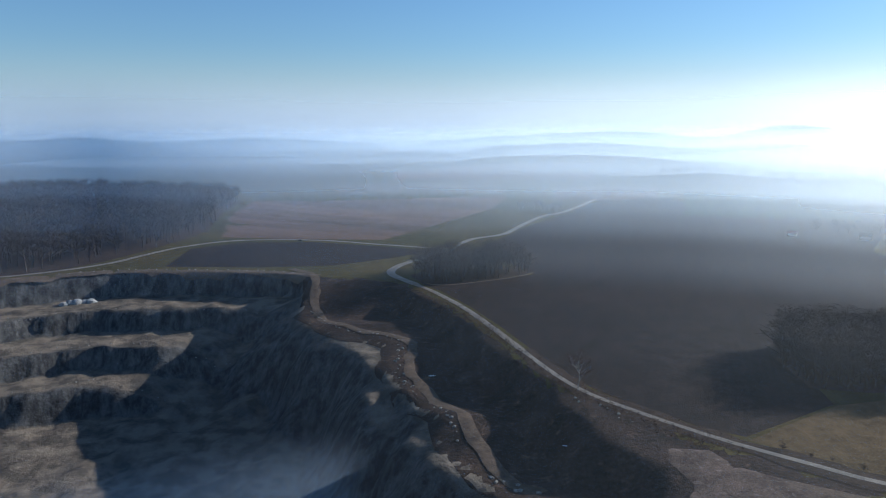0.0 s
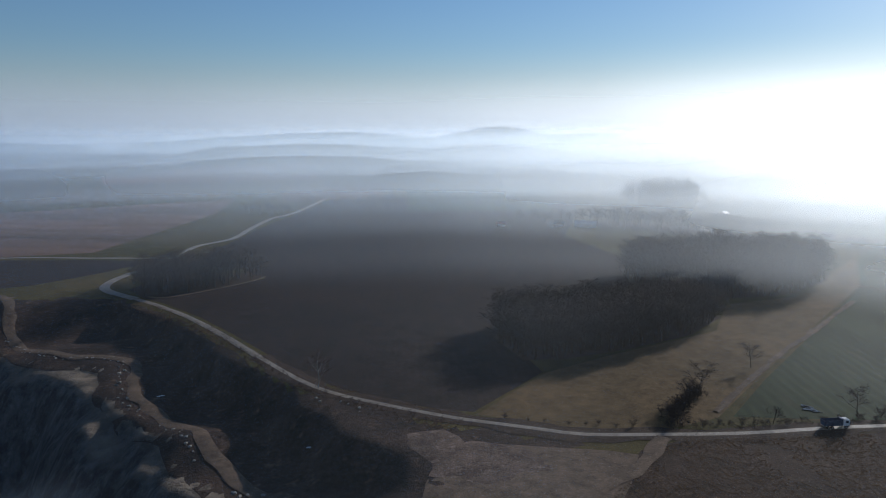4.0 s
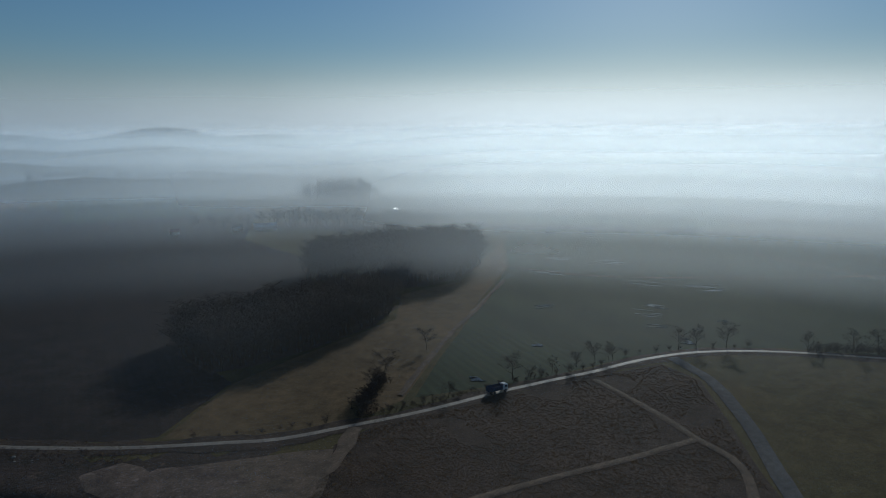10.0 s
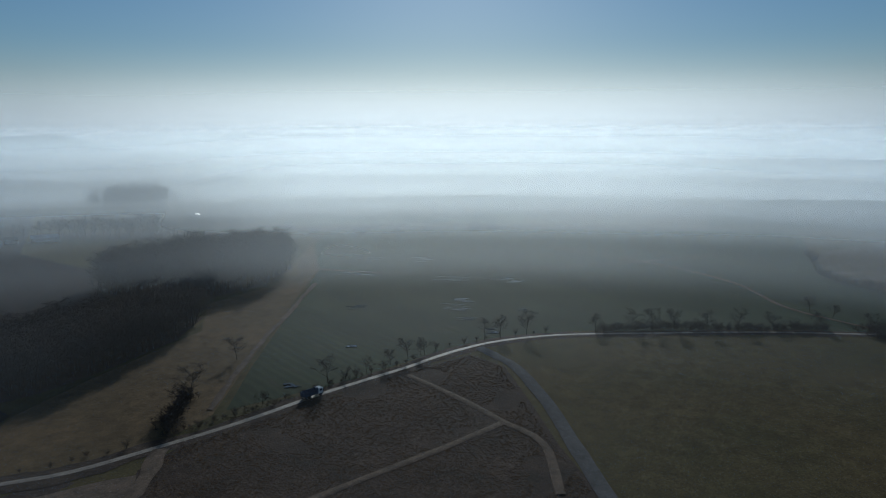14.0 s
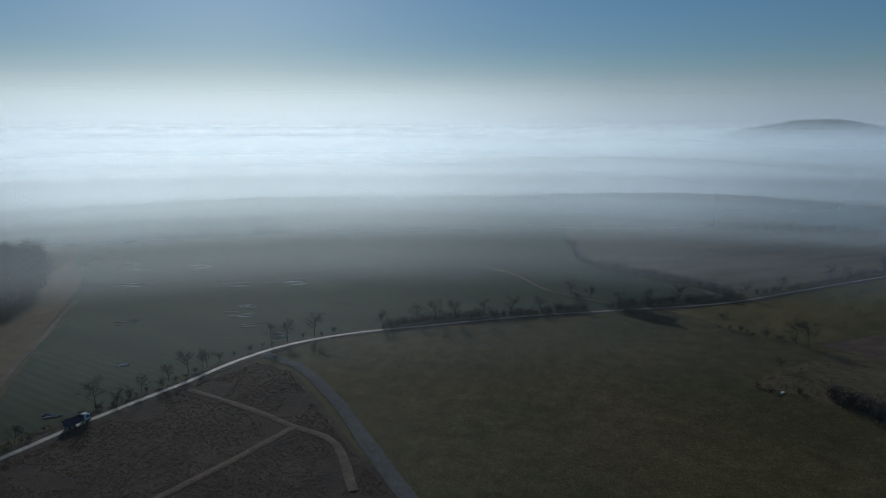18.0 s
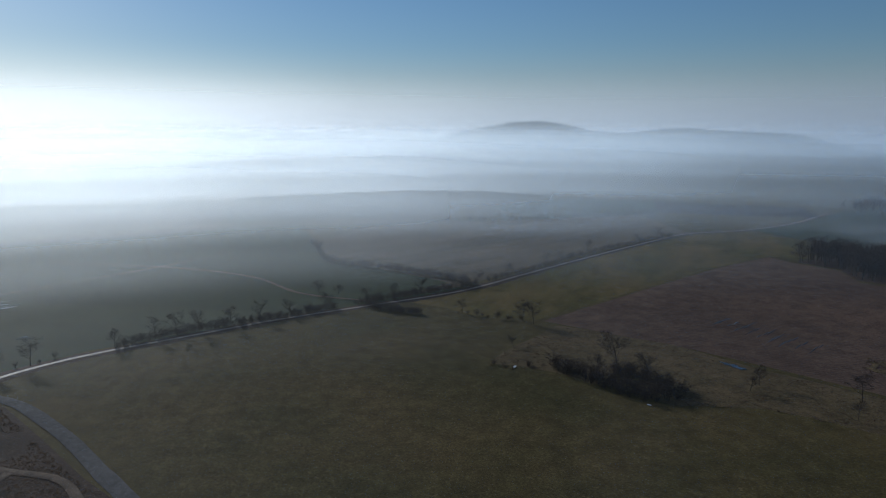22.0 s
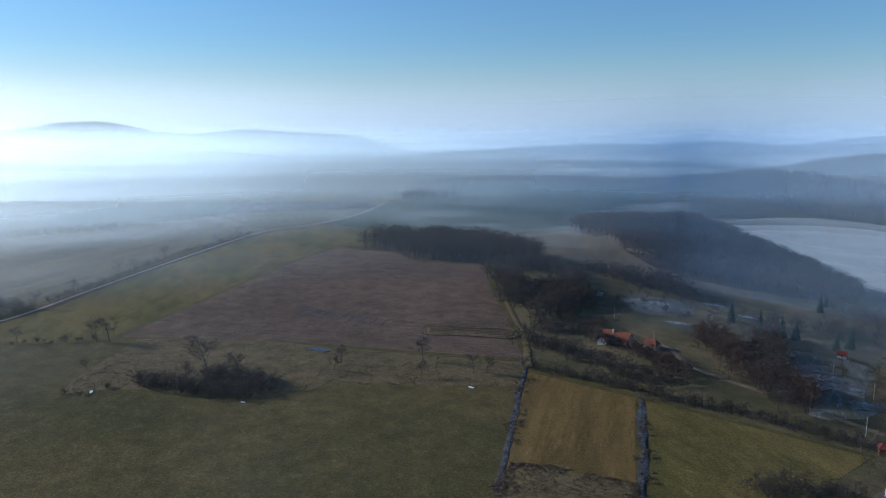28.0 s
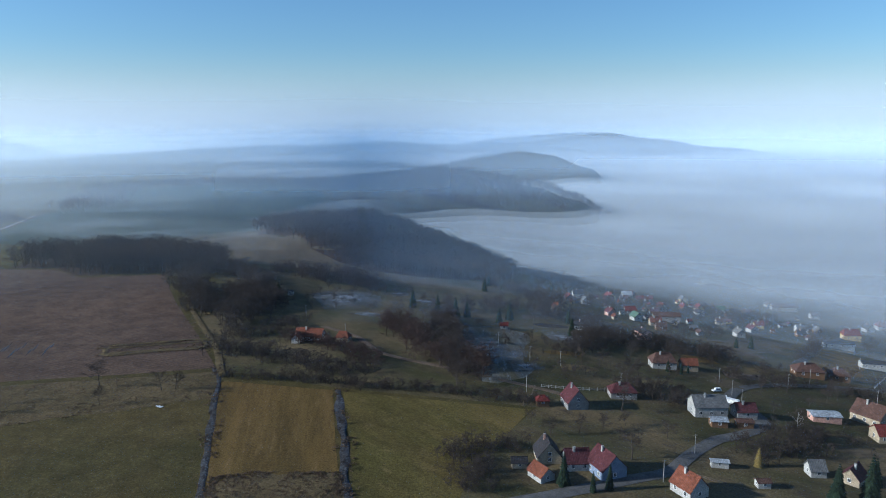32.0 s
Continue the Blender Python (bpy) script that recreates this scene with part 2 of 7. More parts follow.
# frost thins out in specks towards the rim of its patch
_nt = M["frost"].node_tree
_tc = _nt.nodes.new("ShaderNodeTexCoord")
_ball = _nt.nodes.new("ShaderNodeTexGradient")
_ball.gradient_type = "SPHERICAL"
_map = _nt.nodes.new("ShaderNodeMapping")
_map.inputs["Location"].default_value, _map.inputs["Scale"].default_value = (-1.0, -1.0, 0.0), (2.0, 2.0, 0.0)
_nt.links.new(_tc.outputs["Generated"], _map.inputs["Vector"])
_nt.links.new(_map.outputs["Vector"], _ball.inputs["Vector"])
_sum = _nt.nodes.new("ShaderNodeMath")
_sum.operation = "ADD"
_nt.links.new(_ball.outputs["Fac"], _sum.inputs[0])
_nt.links.new(noise_of(_nt, _nt.nodes.new("ShaderNodeNewGeometry").outputs["Position"], 0.35, 6.0, 0.75), _sum.inputs[1])
_clear = _nt.nodes.new("ShaderNodeBsdfTransparent")
_mix = _nt.nodes.new("ShaderNodeMixShader")
_nt.links.new(spread(_nt, _sum.outputs[0], 0.72, 1.6), _mix.inputs[0])
_nt.links.new(_clear.outputs[0], _mix.inputs[1])
_nt.links.new(_nt.nodes["Principled BSDF"].outputs[0], _mix.inputs[2])
_nt.links.new(_mix.outputs[0], _nt.nodes["Material Output"].inputs["Surface"])
M["glass"] = clear_glass()
M["water"] = still_water("still_water", (0.035, 0.04, 0.04), 0.04)
M["ice"] = still_water("old_ice", (0.55, 0.58, 0.62), 0.3)


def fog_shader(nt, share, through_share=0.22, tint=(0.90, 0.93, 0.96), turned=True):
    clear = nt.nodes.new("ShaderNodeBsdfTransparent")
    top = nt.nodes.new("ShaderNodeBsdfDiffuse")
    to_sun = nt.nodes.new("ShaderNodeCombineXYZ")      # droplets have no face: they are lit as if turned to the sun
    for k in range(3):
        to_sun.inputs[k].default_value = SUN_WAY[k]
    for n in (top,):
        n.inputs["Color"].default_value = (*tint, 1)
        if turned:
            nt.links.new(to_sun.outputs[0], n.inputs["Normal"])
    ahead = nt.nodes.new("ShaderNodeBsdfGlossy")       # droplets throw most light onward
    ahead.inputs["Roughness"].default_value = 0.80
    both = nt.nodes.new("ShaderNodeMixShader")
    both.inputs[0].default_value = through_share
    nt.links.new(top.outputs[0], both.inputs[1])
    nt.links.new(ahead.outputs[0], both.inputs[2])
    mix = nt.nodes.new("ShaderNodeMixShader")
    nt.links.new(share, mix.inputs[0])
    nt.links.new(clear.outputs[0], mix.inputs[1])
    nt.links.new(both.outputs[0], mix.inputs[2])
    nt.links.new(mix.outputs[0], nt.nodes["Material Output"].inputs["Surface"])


# ---- the lie of the land ----
def smooth(a, b, v):
    s = np.clip((np.asarray(v, float) - a) / (b - a), 0, 1)
    return s * s * (3 - 2 * s)


def lumps(x, y, size, seed=0):
    """Value noise from -1 to 1 with lumps of that size."""
    x, y = np.asarray(x, float) / size + seed * 17.3, np.asarray(y, float) / size - seed * 9.1
    i, j = np.floor(x), np.floor(y)
    u, v = x - i, y - j
    u, v = u * u * (3 - 2 * u), v * v * (3 - 2 * v)

    def h(p, q):
        s = np.sin(p * 127.1 + q * 311.7 + seed * 74.7) * 43758.5453
        return (s - np.floor(s)) * 2 - 1
    return (h(i, j) * (1 - u) + h(i + 1, j) * u) * (1 - v) + (h(i, j + 1) * (1 - u) + h(i + 1, j + 1) * u) * v


def off_line(x, y, line):
    """Distance to a polyline."""
    best = np.full(np.shape(x), 1e9)
    for (ax, ay), (bx, by) in zip(line, line[1:]):
        dx, dy = bx - ax, by - ay
        s = np.clip(((x - ax) * dx + (y - ay) * dy) / (dx * dx + dy * dy), 0, 1)
        best = np.minimum(best, np.hypot(x - ax - s * dx, y - ay - s * dy))
    return best


def within(x, y, ring):
    inside = np.zeros(np.shape(x), bool)
    for (ax, ay), (bx, by) in zip(ring, ring[1:] + ring[:1]):
        hit = ((ay > y) != (by > y)) & (x < (bx - ax) * (y - ay) / (by - ay + 1e-12) + ax)
        inside ^= hit
    return inside


HAUL_ROAD = [(91, 135), (81, 143), (68, 154), (61, 161), (52, 171), (41, 185), (34, 200), (26, 226), (18, 254), (8, 284), (-4, 312), (-13, 328)]
PIT_EAST = [(-72, 352), (-63, 304), (-43, 273), (-20, 258), (-18, 229), (-7, 201), (-1, 189), (2, 172), (10, 154), (18, 142), (10, 110), (-20, 70), (-100, 40), (-200, 60)]
PIT_WEST = [(-200, 60), (-270, 150), (-280, 270), (-240, 318), (-197, 345), (-171, 358), (-130, 360), (-94, 358), (-72, 352)]
PIT = PIT_EAST + PIT_WEST[1:-1]
# hills: heading and distance of the middle, half widths along and across the view, rise, heading of the long side off square
def hill(heading, away, along, across, h, skew=0):
    return (away * math.sin(radians(heading)), away * math.cos(radians(heading)), along, across, skew - heading, h)


DOMES = [hill(155.0, 560, 118, 105, 27, 2), hill(143.5, 900, 190, 120, 10)]
RIDGES = [
    (-330, 560, 130, 150, 0, 17),
    hill(52, 690, 330, 60, 8, 6), hill(38, 900, 260, 70, 10), hill(-2, 1750, 120, 90, 8), hill(-13, 1230, 200, 60, 4), hill(-34, 2250, 500, 130, 24), hill(44, 1350, 260, 80, 10), hill(30, 1300, 160, 70, 12),
    hill(62, 1150, 420, 90, 7), hill(86, 700, 180, 50, 6), hill(100, 760, 210, 60, 10, -5), hill(94, 1500, 420, 110, 24), hill(104, 2150, 460, 120, 38),
]
# long ranges of hills: distance, depth, then heights of the crest by heading
RANGES = [
    (1020, 70, [(15, 4), (17, 14), (21, 16), (25, 12), (30, 11), (34, 6), (37, -6)]),
    (1400, 90, [(-1, 4), (3, 23), (10, 26), (16, 23), (20, 17), (26, 4), (29, -1)]),
    (1900, 120, [(1, 21), (5, 39), (12, 42), (18, 41), (22, 38), (27, 42), (30, 33), (33, 18), (36, 3), (39, -12)]),
    (2700, 140, [(-4, 17), (0, 48), (5, 63), (10, 70), (15, 76), (18.5, 88), (20.5, 93), (23, 89), (25.5, 93), (28, 92), (31, 96), (33, 84), (36, 60), (39, 12)]),
    (2710, 150, [(100, 38), (103, 90), (105.2, 100), (107, 109), (109.4, 114), (113, 108), (115, 103), (117.6, 91), (119.5, 84), (121, 87), (123.4, 93), (126, 76), (128, 59), (130, 25)]),
    (2350, 170, [(128, -21), (131.5, -4), (137, 13), (143, 29), (151, 37), (159, 42), (166, 57), (173, 72), (177, 55), (181.7, 28), (188, -4), (191, -51)]),
    (1520, 110, [(157, -7), (160, 5), (164, 24), (166, 31), (169, 26), (172, 5), (174, -32)]),
    (985, 90, [(148, -15), (150, -3), (152, -1), (156, 8), (159, 14), (162, 11), (165, 6), (168, -3), (171, -19), (174, -47), (176, -67)]),
    (2500, 140, [(-52, 40), (-40, 52), (-26, 60), (-14, 52), (-4, 44)]),
]


def land(x, y):
    x, y = np.asarray(x, float), np.asarray(y, float)
    z = -72.0 * smooth(120, 620, -0.5 * x - 0.866 * y) * (1 - 0.92 * smooth(540, 800, 0.866 * x - 0.5 * y) * smooth(169, 156, np.degrees(np.arctan2(x, y)) % 360))
    far = np.hypot(x, y)
    z = z + 3.0 * lumps(x, y, 420, 3) * smooth(650, 1300, far)
    for k, (mx, my, a, b, turn, h) in enumerate(RIDGES + DOMES):
        c, s = math.cos(radians(turn)), math.sin(radians(turn))
        u, v = ((x - mx) * c + (y - my) * s) / a, (-(x - mx) * s + (y - my) * c) / b
        rough = 1 + (0.16 if h < 40 else 0.05) * lumps(x, y, max(a, b) * 0.35, 5) + (0.08 if h < 40 else 0.02) * lumps(x, y, max(a, b) * 0.12, 6)
        q = u * u + v * v
        z = z + h * (np.exp(-q * 0.9) if k < len(RIDGES) else smooth(1.15, 0.0, np.sqrt(q))) * rough
    heading = np.degrees(np.arctan2(x, y)) % 360
    for away, deep, line in RANGES:
        at = (heading - line[0][0] + 180) % 360 - 180 + line[0][0]
        step = np.array([p[0] for p in line], float)
        k = np.clip(np.searchsorted(step, at) - 1, 0, len(line) - 2)
        height = np.array([p[1] for p in line], float)
        s = smooth(0, 1, (at - step[k]) / (step[k + 1] - step[k]))
        crest = height[k] * (1 - s) + height[k + 1] * s + 1.6 * lumps(x, y, 90, 5) + 0.8 * lumps(x, y, 35, 6)
        share = np.exp(-((far - away) / deep) ** 2) * smooth(step[0] - 0.5, step[0] + 1, at) * smooth(step[-1] + 0.5, step[-1] - 1, at)
        z = np.where(crest > z, z + (crest - z) * share, z)
    # the shaded slope from the haul road down to the pit
    west = within(x, y, HAUL_ROAD + PIT_EAST[:11])
    shelf = 6 + 13 * (1 - smooth(150, 188, y)) + 2.5 * lumps(x, y, 14, 9)
    drop = (1 - smooth(36, 50, x) * (1 - smooth(152, 172, y))) * smooth(shelf, shelf + 12, off_line(x, y, HAUL_ROAD)) * smooth(114, 150, y) * (1 - smooth(300, 345, y))
    z = z - np.where(west, drop * (9 + 1.8 * lumps(x, y, 16, 8)), 0)
    # the pit: benches on its north and west, rough steep sides on the east
    pit = within(x, y, PIT)
    de, dw = off_line(x, y, PIT_EAST), off_line(x, y, PIT_WEST)
    wob = 3.5 * lumps(x, y, 24, 11) + 1.6 * lumps(x, y, 8, 12)
    d = dw + wob * smooth(0, 12, dw)
    bench = -11 * smooth(2, 7, d) - 9.5 * smooth(33, 38, d) - 9.5 * smooth(62, 67, d) - 12 * smooth(84, 90, d)
    side = -9 * smooth(114, 150, y) * (1 - smooth(300, 345, y))
    steep = side - (42 + side) * smooth(0, 38, de + (6 * lumps(x, y, 22, 14) + 2.5 * lumps(x, y, 7, 15)) * smooth(0, 14, de))
    k = smooth(-45, 5, de - dw)
    floor_z = steep * (1 - k) + bench * k
    z = np.where(pit, floor_z + (0.8 * lumps(x, y, 6, 16) + 2.2 * lumps(x, y, 11, 18) * (1 - k)) * smooth(1, 8, np.minimum(de, dw)), z)
    return z


def ground_z(x, y):
    return float(land(x, y))


# ---- builders ----
def mesh_of(name, verts, faces, material=None, sooth=False):
    me = bpy.data.meshes.new(name)
    me.from_pydata(verts if isinstance(verts, list) else verts.tolist(), [], faces if isinstance(faces, list) else faces.tolist())
    if material:
        me.materials.append(material)
    if sooth:
        me.polygons.foreach_set("use_smooth", [True] * len(me.polygons))
    return me


def piece(name, me, parent, label="", m=None):
    """Links a mesh as one part under a thing or a part."""
    ob = new(name, me)
    ob.parent = parent
    if m is not None:
        ob.matrix_basis = m
    if label:
        tagged(ob, label)
    return ob


def part(name, bm, material, parent, label=""):
    me = bpy.data.meshes.new(name)
    bm.to_mesh(me)
    bm.free()
    me.materials.append(material)
    return piece(name, me, parent, label)


def box(bm, x0, x1, y0, y1, z0, z1, bevel=0.0):
    r = bmesh.ops.create_cube(bm, size=1, matrix=Matrix.LocRotScale(((x0 + x1) / 2, (y0 + y1) / 2, (z0 + z1) / 2), None, (x1 - x0, y1 - y0, z1 - z0)))
    if bevel:
        bmesh.ops.bevel(bm, geom=list({e for v in r["verts"] for e in v.link_edges}), offset=bevel, segments=1, affect="EDGES")
    return bm


def rod(bm, a, b, r0, r1=None, sides=6):
    a, b = Vector(a), Vector(b)
    turn = (b - a).to_track_quat("Z", "Y").to_matrix().to_4x4()
    bmesh.ops.create_cone(bm, cap_ends=True, segments=sides, radius1=r0, radius2=r0 if r1 is None else r1, depth=(b - a).length,
                          matrix=Matrix.Translation((a + b) / 2) @ turn)
    return bm


def curve_through(points, step):
    """A smooth line through the points, with a point every step metres."""
    p = [np.array(q, float) for q in points]
    p = [2 * p[0] - p[1]] + p + [2 * p[-1] - p[-2]]
    out = []
    for i in range(1, len(p) - 2):
        n = max(1, int(np.linalg.norm(p[i + 1] - p[i]) / step))
        for k in range(n):
            s = k / n
            out.append(0.5 * (2 * p[i] + (p[i + 1] - p[i - 1]) * s + (2 * p[i - 1] - 5 * p[i] + 4 * p[i + 1] - p[i + 2]) * s * s
                              + (3 * p[i] - p[i - 1] - 3 * p[i + 1] + p[i + 2]) * s ** 3))
    out.append(p[-2])
    return np.array(out)


def strip(name, points, width, material, lift, label, category, step=4.0, ragged=0.12, kind="structure"):
    """A road or ditch of that width, laid on the land, crowned in its middle, with an uneven edge."""
    c = curve_through(points, step)
    way = np.gradient(c, axis=0)
    way /= np.linalg.norm(way, axis=1)[:, None]
    side = np.stack([-way[:, 1], way[:, 0]], 1)
    rows = []
    for k, s in enumerate((-1.0, -0.55, 0.0, 0.55, 1.0)):
        w = width / 2 * (s + (ragged * lumps(c[:, 0], c[:, 1], 5 + abs(s), 20 + k) if abs(s) == 1 else 0))
        q = c + side * np.broadcast_to(w, len(c))[:, None]
        z = land(c[:, 0], c[:, 1]) * 0.5 + land(q[:, 0], q[:, 1]) * 0.5 + lift + (0.05 if s == 0 else -0.08 if abs(s) == 1 else 0.02)
        rows.append(np.column_stack([q, z]))
    v = np.stack(rows, 1).reshape(-1, 3)
    f = [[i * 5 + k, i * 5 + k + 1, i * 5 + k + 6, i * 5 + k + 5] for i in range(len(c) - 1) for k in range(4)]
    return tagged(new(name, mesh_of(name, v, f, material, True)), label, category, kind=kind)


def patch(name, ring, material, lift, label, category, cell=14.0, wobble=0.0):
    """A field with that outline, laid over the land as a thin skin with a turned-down rim."""
    ring = [tuple(p) for p in ring]
    pts = []
    for a, b in zip(ring, ring[1:] + ring[:1]):
        n = max(1, int(math.dist(a, b) / cell))
        for k in range(n):
            px, py = a[0] + (b[0] - a[0]) * k / n, a[1] + (b[1] - a[1]) * k / n
            if wobble:
                px, py = px + wobble * float(lumps(px, py, 9, 31)), py + wobble * float(lumps(px, py, 9, 32))
            pts.append((px, py))
    bm = bmesh.new()
    vs = [bm.verts.new((px, py, 0)) for px, py in pts]
    es = [bm.edges.new((a, b)) for a, b in zip(vs, vs[1:] + vs[:1])]
    bmesh.ops.triangle_fill(bm, edges=es, use_beauty=True)
    for _ in range(7):
        long = [e for e in bm.edges if e.calc_length() > cell * 1.7 and not e.is_boundary]
        if not long or len(bm.faces) > 14000:
            break
        bmesh.ops.subdivide_edges(bm, edges=long, cuts=1, use_grid_fill=False)
        bmesh.ops.triangulate(bm, faces=[f for f in bm.faces if len(f.verts) > 3])
    xs = np.array([v.co.x for v in bm.verts])
    ys = np.array([v.co.y for v in bm.verts])
    for v, z in zip(bm.verts, land(xs, ys)):
        v.co.z = z + (lift if not v.is_boundary else lift * 0.2)
    bmesh.ops.recalc_face_normals(bm, faces=bm.faces)
    if sum(f.normal.z for f in bm.faces) < 0:
        bmesh.ops.reverse_faces(bm, faces=bm.faces)
    me = bpy.data.meshes.new(name)
    bm.to_mesh(me)
    bm.free()
    me.materials.append(material)
    me.polygons.foreach_set("use_smooth", [True] * len(me.polygons))
    return tagged(new(name, me), label, category, kind="structure")


def branches(rng, height, reach, levels, forks, lean=0.0, start=0.25, thick=0.022):
    """The limbs of a bare tree: rows of from, to, two radii and level."""
    out = []

    def grow(p, way, length, r, level):
        n = 3 if level == 0 else 2 if level == 1 else 1
        q = p
        joints = [p]
        for k in range(n):
            way = way + np.array([rng.gauss(0, 0.10 + 0.06 * level) for _ in range(3)])
            if level:
                way[2] += 0.10
            way = way / np.linalg.norm(way)
            nxt = q + way * length / n
            out.append((q, nxt, r * (1 - 0.6 * k / n), r * (1 - 0.6 * (k + 1) / n), level))
            q = nxt
            joints.append(q)
        if level + 1 < levels:
            m = forks[level]
            for k in range(m):
                s = start + (1 - start) * (k + rng.random()) / m if level == 0 else 0.25 + 0.75 * (k + rng.random()) / m
                i = min(int(s * n), n - 1)
                base = joints[i] + (joints[i + 1] - joints[i]) * (s * n - i)
                turn = rng.random() * math.tau
                up = 0.75 - 0.25 * rng.random()
                side = np.array([math.cos(turn), math.sin(turn), 0.0])
                w = way * up * (0.7 if level == 0 else 0.9) + side * reach
                w = w / np.linalg.norm(w)
                grow(base, w, length * (0.56 if level == 0 else 0.58) * (1.15 - 0.5 * s) * (0.8 + 0.4 * rng.random()), r * (1 - 0.6 * s) * 0.55, level + 1)

    grow(np.zeros(3), np.array([lean, 0.0, 1.0]), height * 0.8, height * thick, 0)
    return out


def prisms(rows, sides=3, fat=0.0, tips=-1):
    """The limbs as tapered prisms: verts, faces."""
    v, f = [], []
    for a, b, r0, r1, level in rows:
        d = b - a
        d = d / (np.linalg.norm(d) + 1e-9)
        u = np.cross(d, [0.3, 0.9, 0.2])
        u /= np.linalg.norm(u) + 1e-9
        w = np.cross(d, u)
        base = len(v)
        for p, r in ((a, max(r0, fat)), (b, max(r1, fat * 0.7))):
            if p is b and level == tips:
                v.append(p)
                continue
            for k in range(sides):
                g = math.tau * k / sides
                v.append((p + (u * math.cos(g) + w * math.sin(g)) * r))
        for k in range(sides):
            n = (k + 1) % sides
            f.append([base + k, base + n, base + sides] if level == tips else [base + k, base + n, base + sides + n, base + sides + k])
    return np.array(v), f


def bare_tree(name, seed, height, reach=0.75, forks=(9, 6, 5), start=0.25, label="", category="tree", bark=None, twig=None, fat=0.022, thick=0.022):
    rng = random.Random(seed)
    rows = branches(rng, height, reach, len(forks) + 1, forks, start=start, thick=thick)
    tree = new(name)
    v, f = prisms([r for r in rows if r[4] <= 1], 5)
    piece("trunk", mesh_of("trunk", v, f, bark or M["bark"], True), tree)
    v, f = prisms([r for r in rows if r[4] > 1], 3, fat)
    piece("crown", mesh_of("crown", v, f, twig or M["twig"]), tree)
    return tagged(tree, label, category)


def wood(name, places, variants, seed, material, label, category="woodland"):
    """Many trees as one far wood: places are rows of x, y, z, height."""
    rng = np.random.default_rng(seed)
    vs, fs, base = [], [], 0
    for x, y, z, h in places:
        v, f = variants[rng.integers(len(variants))]
        g = rng.random() * math.tau
        c, s = math.cos(g), math.sin(g)
        q = v * h
        q = np.column_stack([q[:, 0] * c - q[:, 1] * s + x, q[:, 0] * s + q[:, 1] * c + y, q[:, 2] + z - 0.3])
        vs.append(q)
        fs.append(f + base)
        base += len(q)
    v, f = np.concatenate(vs), np.concatenate(fs)
    me = bpy.data.meshes.new(name)
    me.vertices.add(len(v))
    me.vertices.foreach_set("co", v.ravel())
    me.loops.add(f.size)
    me.loops.foreach_set("vertex_index", f.ravel())
    me.polygons.add(len(f))
    me.polygons.foreach_set("loop_start", np.arange(0, f.size, 3))
    me.materials.append(material)
    me.update()
    return tagged(new(name, me), label, category, kind="stuff")


def sown(ring, gap, seed, height, spread_h=0.25, keep=None):
    """Places for trees inside a ring, about gap metres apart."""
    rng = np.random.default_rng(seed)
    xs, ys = [p[0] for p in ring], [p[1] for p in ring]
    gx, gy = np.meshgrid(np.arange(min(xs), max(xs), gap), np.arange(min(ys), max(ys), gap))
    x = gx.ravel() + rng.uniform(-0.5, 0.5, gx.size) * gap
    y = gy.ravel() + rng.uniform(-0.5, 0.5, gx.size) * gap
    ok = within(x, y, list(ring))
    x, y = x[ok], y[ok]
    return np.column_stack([x, y, land(x, y), height * (1 + spread_h * (rng.random(len(x)) * 1.6 - 1))])


# ---- ground ----
def spaced(fine_from, fine_to, fine, mid_from, mid_to, mid):
    out = list(np.arange(mid_from, fine_from, mid)) + list(np.arange(fine_from, fine_to, fine)) + list(np.arange(fine_to, mid_to, mid))
    step, lo, hi = mid, out[0], out[-1]
    while lo > -2960 or hi < 2960:
        step *= 1.12
        lo, hi = lo - step, hi + step
        if lo > -2995:
            out.insert(0, lo)
        if hi < 2995:
            out.append(hi)
    return np.array(out)


gx, gy = spaced(-290, 64, 2.6, -420, 560, 12.0), spaced(60, 400, 2.6, -720, 640, 12.0)
XX, YY = np.meshgrid(gx, gy)
ZZ = land(XX, YY)
nx, ny = len(gx), len(gy)
i, j = np.meshgrid(np.arange(nx - 1), np.arange(ny - 1))
a = (j * nx + i).ravel()
quads = np.column_stack([a, a + 1, a + nx + 1, a + nx])
me = bpy.data.meshes.new("ground")
me.vertices.add(nx * ny)
me.vertices.foreach_set("co", np.column_stack([XX.ravel(), YY.ravel(), ZZ.ravel()]).ravel())
me.loops.add(quads.size)
me.loops.foreach_set("vertex_index", quads.ravel())
me.polygons.add(len(quads))
me.polygons.foreach_set("loop_start", np.arange(0, quads.size, 4))
mid_x, mid_y = (gx[i] + 1.5).ravel(), (gy[j] + 1.5).ravel()
in_pit = within(mid_x, mid_y, PIT) | (within(mid_x, mid_y, HAUL_ROAD + PIT_EAST[:11]) & (off_line(mid_x, mid_y, HAUL_ROAD) > 5))
pit_faces = within(mid_x, mid_y, PIT)
me.polygons.foreach_set("material_index", np.where(pit_faces, 1, np.where(in_pit, 2, 0)))
me.update()
me.materials.append(M["meadow"])
me.materials.append(M["rock"])
me.materials.append(M["bank"])
tagged(new("ground", me), "rolling winter farmland with a stepped stone quarry pit", "ground", kind="structure")

